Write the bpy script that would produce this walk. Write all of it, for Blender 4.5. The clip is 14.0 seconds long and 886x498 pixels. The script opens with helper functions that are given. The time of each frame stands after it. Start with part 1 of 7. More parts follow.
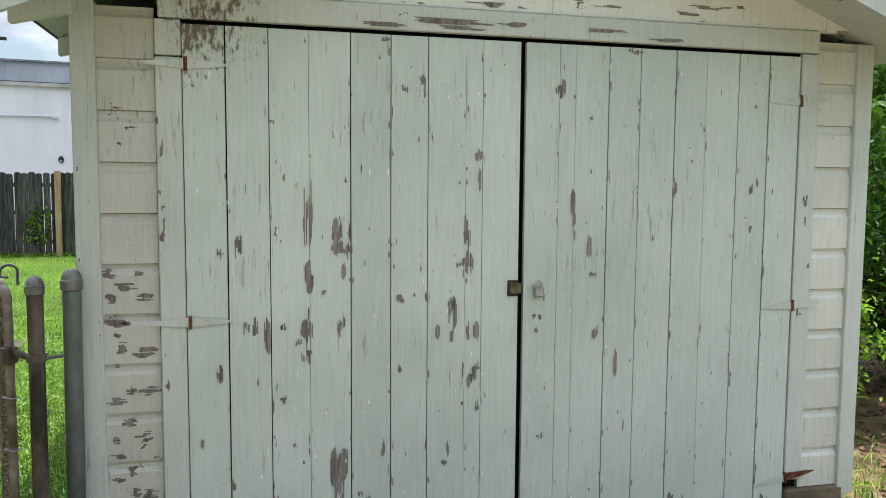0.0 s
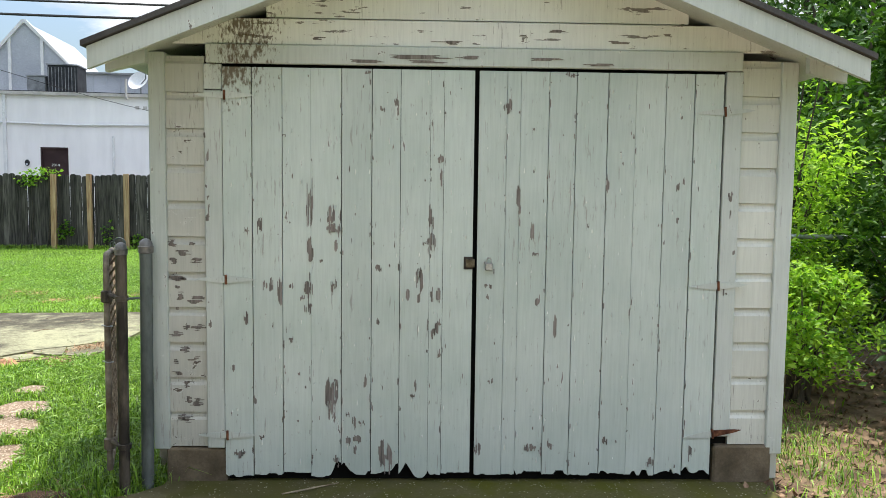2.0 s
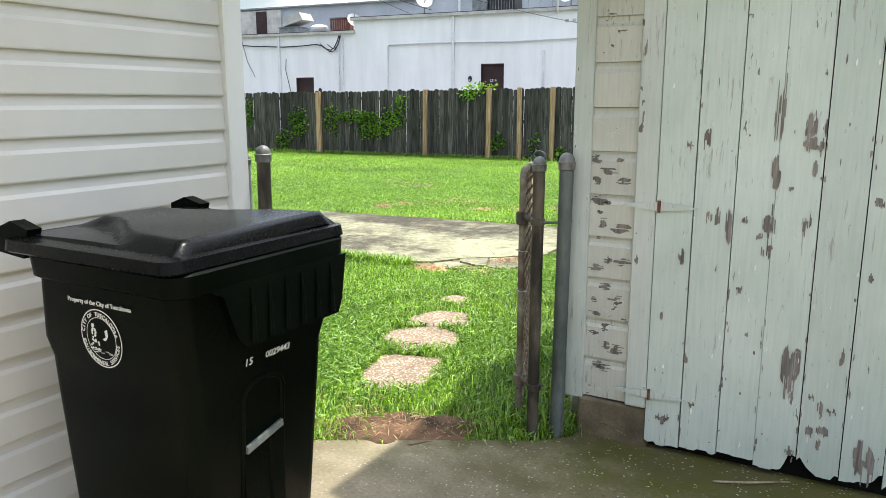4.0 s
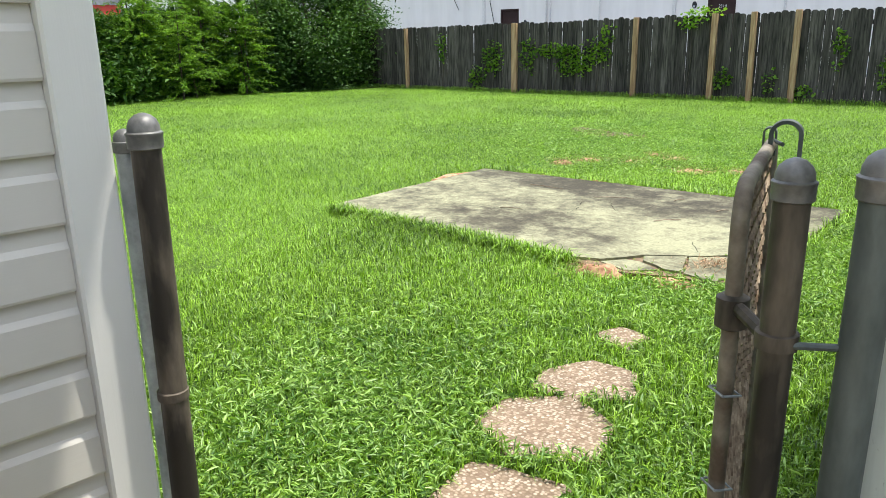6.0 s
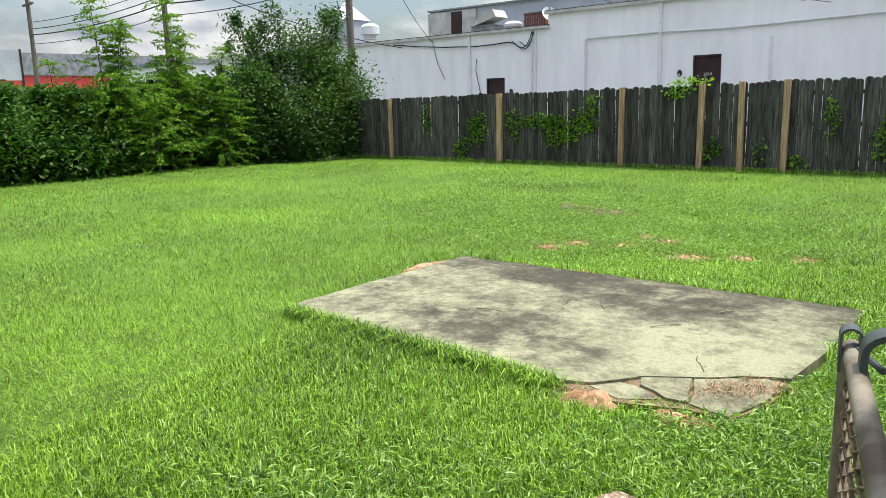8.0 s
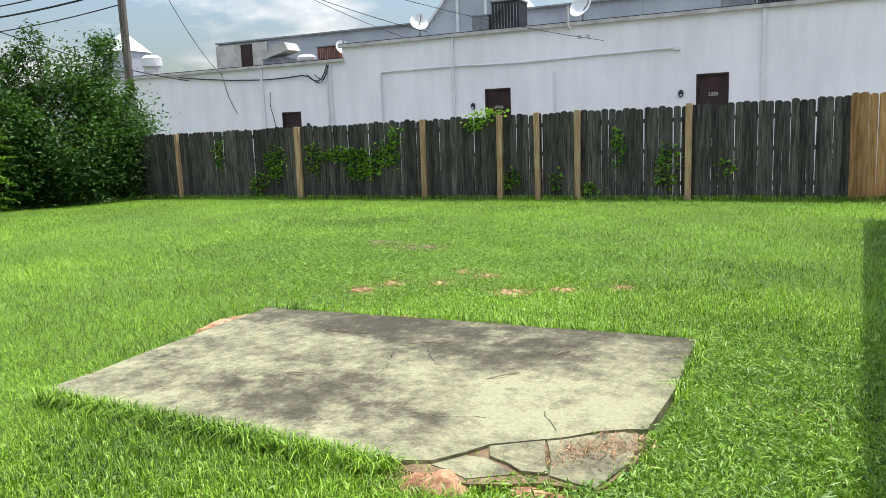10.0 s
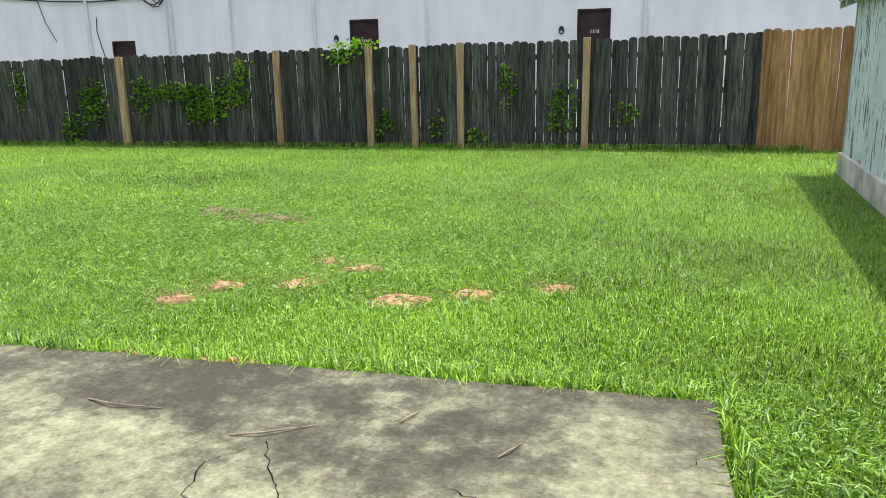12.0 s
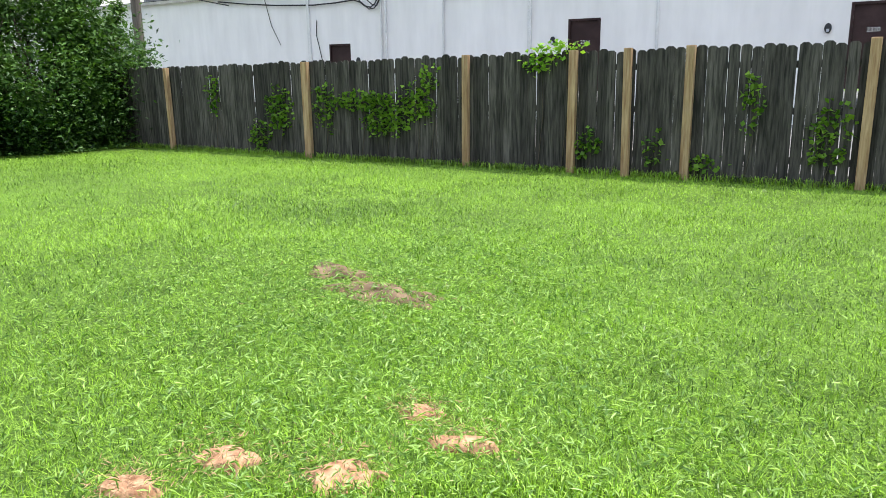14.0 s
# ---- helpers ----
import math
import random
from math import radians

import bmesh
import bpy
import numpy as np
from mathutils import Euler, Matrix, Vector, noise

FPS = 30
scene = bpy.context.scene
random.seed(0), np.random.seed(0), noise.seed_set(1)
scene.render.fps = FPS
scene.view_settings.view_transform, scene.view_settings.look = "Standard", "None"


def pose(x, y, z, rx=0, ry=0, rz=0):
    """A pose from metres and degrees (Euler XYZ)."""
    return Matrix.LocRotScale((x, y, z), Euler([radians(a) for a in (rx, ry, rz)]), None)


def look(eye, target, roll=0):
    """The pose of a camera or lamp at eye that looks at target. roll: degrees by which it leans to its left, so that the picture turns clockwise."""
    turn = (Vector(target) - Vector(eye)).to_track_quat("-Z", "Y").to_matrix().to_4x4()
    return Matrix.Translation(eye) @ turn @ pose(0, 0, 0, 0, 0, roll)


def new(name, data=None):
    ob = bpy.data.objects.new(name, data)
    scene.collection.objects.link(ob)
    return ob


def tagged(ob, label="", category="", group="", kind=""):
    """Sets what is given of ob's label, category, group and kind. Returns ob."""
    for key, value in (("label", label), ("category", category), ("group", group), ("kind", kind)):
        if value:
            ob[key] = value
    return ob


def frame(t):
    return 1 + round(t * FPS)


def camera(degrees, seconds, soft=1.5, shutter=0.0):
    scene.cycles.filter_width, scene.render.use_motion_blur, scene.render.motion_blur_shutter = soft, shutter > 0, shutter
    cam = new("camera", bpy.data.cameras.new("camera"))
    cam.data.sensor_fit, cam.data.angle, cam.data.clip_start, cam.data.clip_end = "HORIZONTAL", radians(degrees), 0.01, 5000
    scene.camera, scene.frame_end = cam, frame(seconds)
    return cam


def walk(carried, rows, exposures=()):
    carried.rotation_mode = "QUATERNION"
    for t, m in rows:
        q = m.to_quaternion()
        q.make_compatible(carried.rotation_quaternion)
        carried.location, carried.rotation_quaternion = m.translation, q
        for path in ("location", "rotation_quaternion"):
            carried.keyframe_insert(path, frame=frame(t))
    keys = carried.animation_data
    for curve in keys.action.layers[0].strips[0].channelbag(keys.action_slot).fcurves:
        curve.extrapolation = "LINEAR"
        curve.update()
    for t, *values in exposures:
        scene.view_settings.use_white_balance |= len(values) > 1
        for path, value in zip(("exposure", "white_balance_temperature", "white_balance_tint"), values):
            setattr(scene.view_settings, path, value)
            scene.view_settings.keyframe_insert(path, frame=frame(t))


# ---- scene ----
cam = camera(61.2, 14.0, soft=0.8)
PATH = [
    (0, (0.115, -0.02, 1.532), (0.573, 1.92, 1.371), 0.4),
    (0.5, (0.296, -0.364, 1.49), (0.59, 1.607, 1.322), -0.1),
    (1, (0.509, -0.657, 1.457), (0.635, 1.327, 1.242), -0.6),
    (1.5, (0.691, -0.889, 1.475), (0.742, 1.098, 1.255), -1.0),
    (2, (0.838, -0.985, 1.501), (0.889, 1.009, 1.347), 0.7),
    (2.5, (0.898, -0.95, 1.487), (0.876, 1.044, 1.34), 1.2),
    (3, (0.848, -0.853, 1.43), (0.485, 1.089, 1.118), 0.1),
    (3.5, (0.739, -0.644, 1.43), (0.015, 1.179, 1.037), -0.4),
    (4, (0.57, -0.244, 1.459), (-0.402, 1.461, 1.073), 0.0),
    (4.2, (0.525, -0.06, 1.454), (-0.523, 1.604, 1.087), 0.2),
    (6.3, (-0.363, 1.778, 1.38), (-1.774, 3.037, 0.73), -1.7),
    (6.5, (-0.437, 1.874, 1.35), (-1.838, 3.076, 0.581), -2.0),
    (7, (-0.489, 2.093, 1.398), (-2.034, 3.14, 0.671), -1.5),
    (7.5, (-0.531, 2.189, 1.512), (-2.136, 3.292, 1.057), -0.3),
    (8, (-0.655, 2.258, 1.528), (-2.05, 3.64, 1.147), -1.5),
    (8.5, (-0.792, 2.318, 1.538), (-1.982, 3.895, 1.228), -0.1),
    (9, (-0.852, 2.333, 1.526), (-1.985, 3.956, 1.239), -0.2),
    (9.2, (-0.865, 2.373, 1.512), (-1.983, 4.004, 1.212), -0.6),
    (11.3, (-1.935, 3.986, 1.46), (-2.654, 5.817, 1.102), -1.6),
    (11.5, (-2.022, 4.197, 1.444), (-2.715, 6.03, 1.04), -1.0),
    (12, (-2.233, 4.816, 1.419), (-2.895, 6.644, 0.946), -1.2),
    (12.5, (-2.452, 5.497, 1.446), (-3.096, 7.332, 0.983), -1.0),
    (13, (-2.601, 6.192, 1.47), (-3.179, 8.05, 0.998), -2.0),
    (13.5, (-2.803, 6.77, 1.488), (-3.634, 8.531, 1.021), -1.5),
    (14, (-2.932, 7.249, 1.521), (-4.1, 8.806, 1.061), -0.9),
]
EXPOSURES = [(0.0, 0.52), (1.5, 0.52), (2.5, 0.49), (3.0, 0.70), (4.2, 0.79), (6.5, 0.42), (7.5, 0.36), (9.2, 0.34), (11.5, 0.34), (12.5, 0.48), (13.2, 0.54), (14.0, 0.60)]
walk(cam, [(t, look(eye, target, roll)) for t, eye, target, roll in PATH], EXPOSURES)

# ---- light ----
SUN = Vector((0.42, 0.61, 2.15)).normalized()
SUN_EL, SUN_AZ = math.asin(SUN.z), math.atan2(SUN.x, SUN.y)

world = bpy.data.worlds.new("sky")
scene.world = world
world.use_nodes = True
wn, wl = world.node_tree.nodes, world.node_tree.links
wn.clear()
w_out = wn.new("ShaderNodeOutputWorld")
w_bg = wn.new("ShaderNodeBackground")
w_sky = wn.new("ShaderNodeTexSky")
w_sky.sky_type = "NISHITA"
w_sky.sun_disc = False
w_sky.sun_elevation, w_sky.sun_rotation = SUN_EL, SUN_AZ
w_sky.air_density, w_sky.dust_density = 1.2, 1.5
w_co = wn.new("ShaderNodeTexCoord")
w_map = wn.new("ShaderNodeMapping")
w_map.inputs["Scale"].default_value = (2.2, 2.2, 6.0)
w_noise = wn.new("ShaderNodeTexNoise")
w_noise.inputs["Scale"].default_value = 1.6
w_noise.inputs["Detail"].default_value = 8.0
w_noise.inputs["Roughness"].default_value = 0.58
w_ramp = wn.new("ShaderNodeValToRGB")
w_ramp.color_ramp.elements[0].position, w_ramp.color_ramp.elements[1].position = 0.44, 0.58
w_noise2 = wn.new("ShaderNodeTexNoise")
w_noise2.inputs["Scale"].default_value = 4.0
w_noise2.inputs["Detail"].default_value = 6.0
w_cloud = wn.new("ShaderNodeValToRGB")
w_cloud.color_ramp.elements[0].position, w_cloud.color_ramp.elements[1].position = 0.36, 0.64
w_cloud.color_ramp.elements[0].color = (3.7, 4.1, 4.85, 1)
w_cloud.color_ramp.elements[1].color = (9.3, 9.2, 9.0, 1)
w_mix = wn.new("ShaderNodeMix")
w_mix.data_type = "RGBA"
wl.new(w_co.outputs["Generated"], w_map.inputs["Vector"])
wl.new(w_map.outputs["Vector"], w_noise.inputs["Vector"])
wl.new(w_map.outputs["Vector"], w_noise2.inputs["Vector"])
wl.new(w_noise.outputs["Fac"], w_ramp.inputs["Fac"])
wl.new(w_noise2.outputs["Fac"], w_cloud.inputs["Fac"])
wl.new(w_ramp.outputs["Color"], w_mix.inputs["Factor"])
wl.new(w_sky.outputs["Color"], w_mix.inputs["A"])
wl.new(w_cloud.outputs["Color"], w_mix.inputs["B"])
# cloud is dull towards the horizon and bright overhead, near the sun
w_sep = wn.new("ShaderNodeSeparateXYZ")
w_rise = wn.new("ShaderNodeMapRange")
w_rise.inputs["From Min"].default_value, w_rise.inputs["From Max"].default_value = 0.0, 1.0
w_rise.inputs["To Min"].default_value, w_rise.inputs["To Max"].default_value = 0.36, 2.3
w_lift = wn.new("ShaderNodeMix")
w_lift.data_type, w_lift.blend_type = "RGBA", "MULTIPLY"
w_lift.inputs["Factor"].default_value = 1.0
wl.new(w_co.outputs["Generated"], w_sep.inputs["Vector"])
wl.new(w_sep.outputs["Z"], w_rise.inputs["Value"])
wl.new(w_mix.outputs["Result"], w_lift.inputs["A"])
wl.new(w_rise.outputs["Result"], w_lift.inputs["B"])
wl.new(w_lift.outputs["Result"], w_bg.inputs["Color"])
w_bg.inputs["Strength"].default_value = 0.16
wl.new(w_bg.outputs["Background"], w_out.inputs["Surface"])

sun_data = bpy.data.lights.new("sun", "SUN")
sun_data.energy, sun_data.angle, sun_data.color = 4.2, radians(1.2), (1.0, 0.96, 0.89)
sun = new("sun", sun_data)
sun.matrix_world = look(SUN * 60, (0, 0, 0))


# ---- materials ----
def nodes_of(name):
    m = bpy.data.materials.new(name)
    m.use_nodes = True
    nt = m.node_tree
    nt.nodes.clear()
    out = nt.nodes.new("ShaderNodeOutputMaterial")
    bsdf = nt.nodes.new("ShaderNodeBsdfPrincipled")
    nt.links.new(bsdf.outputs["BSDF"], out.inputs["Surface"])
    return m, nt, bsdf, out


def position(nt, stretch=(1, 1, 1), local=False):
    mp = nt.nodes.new("ShaderNodeMapping")
    mp.inputs["Scale"].default_value = stretch
    if local:
        src = nt.nodes.new("ShaderNodeTexCoord").outputs["Object"]
    else:
        src = nt.nodes.new("ShaderNodeNewGeometry").outputs["Position"]
    nt.links.new(src, mp.inputs["Vector"])
    return mp.outputs["Vector"]


def noise_of(nt, vec, scale, detail=5.0, rough=0.55):
    n = nt.nodes.new("ShaderNodeTexNoise")
    n.inputs["Scale"].default_value, n.inputs["Detail"].default_value, n.inputs["Roughness"].default_value = scale, detail, rough
    nt.links.new(vec, n.inputs["Vector"])
    return n.outputs["Fac"]


def ramp(nt, fac, *stops):
    r = nt.nodes.new("ShaderNodeValToRGB")
    els = r.color_ramp.elements
    while len(els) < len(stops):
        els.new(0.5)
    for e, (p, c) in zip(els, stops):
        e.position = p
        e.color = (c, c, c, 1) if isinstance(c, (int, float)) else (*c, 1)
    nt.links.new(fac, r.inputs["Fac"])
    return r.outputs["Color"]


def mixed(nt, fac, a, b, blend="MIX"):
    mx = nt.nodes.new("ShaderNodeMix")
    mx.data_type, mx.blend_type = "RGBA", blend
    for sock, v in (("Factor", fac), ("A", a), ("B", b)):
        if isinstance(v, bpy.types.NodeSocket):
            nt.links.new(v, mx.inputs[sock])
        elif sock == "Factor":
            mx.inputs[sock].default_value = v
        else:
            mx.inputs[sock].default_value = (*v, 1)
    return mx.outputs["Result"]


def math_node(nt, op, a, b):
    n = nt.nodes.new("ShaderNodeMath")
    n.operation = op
    for k, v in enumerate((a, b)):
        if isinstance(v, bpy.types.NodeSocket):
            nt.links.new(v, n.inputs[k])
        else:
            n.inputs[k].default_value = v
    return n.outputs["Value"]


def bumped(nt, bsdf, height, strength, dist=0.004):
    b = nt.nodes.new("ShaderNodeBump")
    b.inputs["Strength"].default_value, b.inputs["Distance"].default_value = strength, dist
    nt.links.new(height, b.inputs["Height"])
    nt.links.new(b.outputs["Normal"], bsdf.inputs["Normal"])


def piece_random(nt, low, high, island=False):
    if island:
        src = nt.nodes.new("ShaderNodeNewGeometry").outputs["Random Per Island"]
    else:
        src = nt.nodes.new("ShaderNodeObjectInfo").outputs["Random"]
    return ramp(nt, src, (0.0, low), (1.0, high))


def surface(name, dark, light, scale, rough=0.7, bump=0.25, grain=40.0, stretch=(1, 1, 1), vary=None, metal=0.0, lo=0.35, hi=0.65, spec=0.22):
    """Two-scale mottled surface."""
    m, nt, bsdf, _ = nodes_of(name)
    vec = position(nt, stretch)
    big = noise_of(nt, vec, scale)
    fine = noise_of(nt, vec, grain, 4.0, 0.6)
    col = mixed(nt, ramp(nt, big, (lo, 0.0), (hi, 1.0)), dark, light)
    col = mixed(nt, 0.5, col, ramp(nt, fine, (0.25, 0.55), (0.75, 1.35)), "MULTIPLY")
    if vary:
        col = mixed(nt, 1.0, col, piece_random(nt, *vary), "MULTIPLY")
    nt.links.new(col, bsdf.inputs["Base Color"])
    rg = ramp(nt, fine, (0.3, max(0.0, rough - 0.1)), (0.7, min(1.0, rough + 0.1)))
    nt.links.new(rg, bsdf.inputs["Roughness"])
    bsdf.inputs["Metallic"].default_value = metal
    bsdf.inputs["Specular IOR Level"].default_value = spec
    bumped(nt, bsdf, fine, bump)
    return m


def smooth_coat(name, dark, light, scale, rough, bump, grain, stretch):
    """Even factory or masonry coat: faint clouding in colour, relief from the grain alone."""
    m, nt, bsdf, _ = nodes_of(name)
    big = noise_of(nt, position(nt), scale, 6.0)
    grime = noise_of(nt, position(nt, (1.5, 1.5, 0.25)), 1.6, 5.0)
    fine = noise_of(nt, position(nt, stretch), grain, 4.0, 0.6)
    col = mixed(nt, ramp(nt, big, (0.35, 0.0), (0.65, 1.0)), dark, light)
    col = mixed(nt, 0.6, col, ramp(nt, grime, (0.35, 0.9), (0.6, 1.03)), "MULTIPLY")
    nt.links.new(col, bsdf.inputs["Base Color"])
    bsdf.inputs["Roughness"].default_value = rough
    bumped(nt, bsdf, fine, bump, 0.002)
    return m


def peeling(name, paint, paint2, bare, chips, vary=(0.93, 1.05), stretch=(26, 26, 5), dirt=0.3, stain=None):
    """Old paint on wood: hairline cracks, flakes that show grey wood, uneven fading."""
    m, nt, bsdf, _ = nodes_of(name)
    vec = position(nt)
    wide = noise_of(nt, vec, 1.7, 5.0)
    grainv = position(nt, (60, 60, 3))
    grain = noise_of(nt, grainv, 1.5, 5.0, 0.6)
    flakes = noise_of(nt, position(nt, stretch), 1.0, 7.0, 0.66)
    zone = noise_of(nt, vec, 3.1, 3.0)
    mask = math_node(nt, "ADD", flakes, math_node(nt, "MULTIPLY", zone, 0.35))
    chip = ramp(nt, mask, (chips, 0.0), (chips + 0.012, 1.0))
    col = mixed(nt, ramp(nt, wide, (0.35, 0.0), (0.68, 1.0)), paint, paint2)
    col = mixed(nt, 1.0, col, piece_random(nt, *vary), "MULTIPLY")
    col = mixed(nt, dirt, col, ramp(nt, grain, (0.3, 0.72), (0.6, 1.08)), "MULTIPLY")
    wood = mixed(nt, ramp(nt, grain, (0.35, 0.0), (0.65, 1.0)), tuple(c * 0.6 for c in bare), bare)
    hair = noise_of(nt, position(nt, (95, 95, 6)), 1.0, 6.0, 0.7)
    hair_mask = math_node(nt, "ADD", hair, math_node(nt, "MULTIPLY", noise_of(nt, vec, 2.3, 3.0), 0.3))
    hairline = ramp(nt, hair_mask, (0.785, 0.0), (0.815, 1.0))
    col = mixed(nt, math_node(nt, "MULTIPLY", hairline, 0.6), col, bare)
    lip = ramp(nt, mask, (chips - 0.03, 0.0), (chips - 0.004, 1.0))
    col = mixed(nt, math_node(nt, "MULTIPLY", lip, 0.35), col, (0.78, 0.78, 0.73))
    col = mixed(nt, chip, col, wood)
    if stain:
        # brown mildew speckle round one spot of the front
        away = nt.nodes.new("ShaderNodeVectorMath")
        away.operation = "DISTANCE"
        nt.links.new(vec, away.inputs[0])
        away.inputs[1].default_value = (stain[0], 2.79, stain[1])
        near = nt.nodes.new("ShaderNodeMapRange")
        near.inputs["From Min"].default_value, near.inputs["From Max"].default_value = stain[2], 0.02
        near.inputs["To Max"].default_value = 0.30
        nt.links.new(away.outputs["Value"], near.inputs["Value"])
        speck = math_node(nt, "ADD", near.outputs["Result"], noise_of(nt, position(nt, (70, 70, 30)), 1.0, 5.0, 0.6))
        col = mixed(nt, ramp(nt, speck, (0.66, 0.0), (0.82, 0.9)), col, (0.10, 0.065, 0.03))
    nt.links.new(col, bsdf.inputs["Base Color"])
    nt.links.new(ramp(nt, chip, (0, 0.5), (1, 0.9)), bsdf.inputs["Roughness"])
    bsdf.inputs["Specular IOR Level"].default_value = 0.35
    h = math_node(nt, "ADD", math_node(nt, "SUBTRACT", math_node(nt, "MULTIPLY", grain, 0.35), chip), math_node(nt, "SUBTRACT", math_node(nt, "MULTIPLY", lip, 0.6), math_node(nt, "MULTIPLY", hairline, 0.5)))
    bumped(nt, bsdf, h, 0.5, 0.0015)
    return m


def leafy(name, dark, light, through_light=0.45, rough=0.55, spec=0.2, patch=0.55):
    m, nt, bsdf, out = nodes_of(name)
    rnd = nt.nodes.new("ShaderNodeNewGeometry").outputs["Random Per Island"]
    spread = noise_of(nt, position(nt), patch, 4.0)
    k = math_node(nt, "ADD", math_node(nt, "MULTIPLY", rnd, 0.62), math_node(nt, "MULTIPLY", math_node(nt, "SUBTRACT", spread, 0.28), 0.85))
    col = ramp(nt, k, (0.15, dark), (0.85, light))
    nt.links.new(col, bsdf.inputs["Base Color"])
    bsdf.inputs["Roughness"].default_value = rough
    bsdf.inputs["Specular IOR Level"].default_value = spec
    tr = nt.nodes.new("ShaderNodeBsdfTranslucent")
    nt.links.new(mixed(nt, 1.0, col, (1.05, 1.15, 0.45), "MULTIPLY"), tr.inputs["Color"])
    mx = nt.nodes.new("ShaderNodeMixShader")
    mx.inputs["Fac"].default_value = through_light
    nt.links.new(bsdf.outputs["BSDF"], mx.inputs[1])
    nt.links.new(tr.outputs["BSDF"], mx.inputs[2])
    nt.links.new(mx.outputs["Shader"], out.inputs["Surface"])
    return m


def plain(name, col, rough=0.5, metal=0.0, spec=0.5):
    m, nt, bsdf, _ = nodes_of(name)
    vec = position(nt)
    n = noise_of(nt, vec, 9.0)
    nt.links.new(mixed(nt, 1.0, col, ramp(nt, n, (0.3, 0.85), (0.7, 1.1)), "MULTIPLY"), bsdf.inputs["Base Color"])
    bsdf.inputs["Roughness"].default_value, bsdf.inputs["Metallic"].default_value = rough, metal
    bsdf.inputs["Specular IOR Level"].default_value = spec
    return m


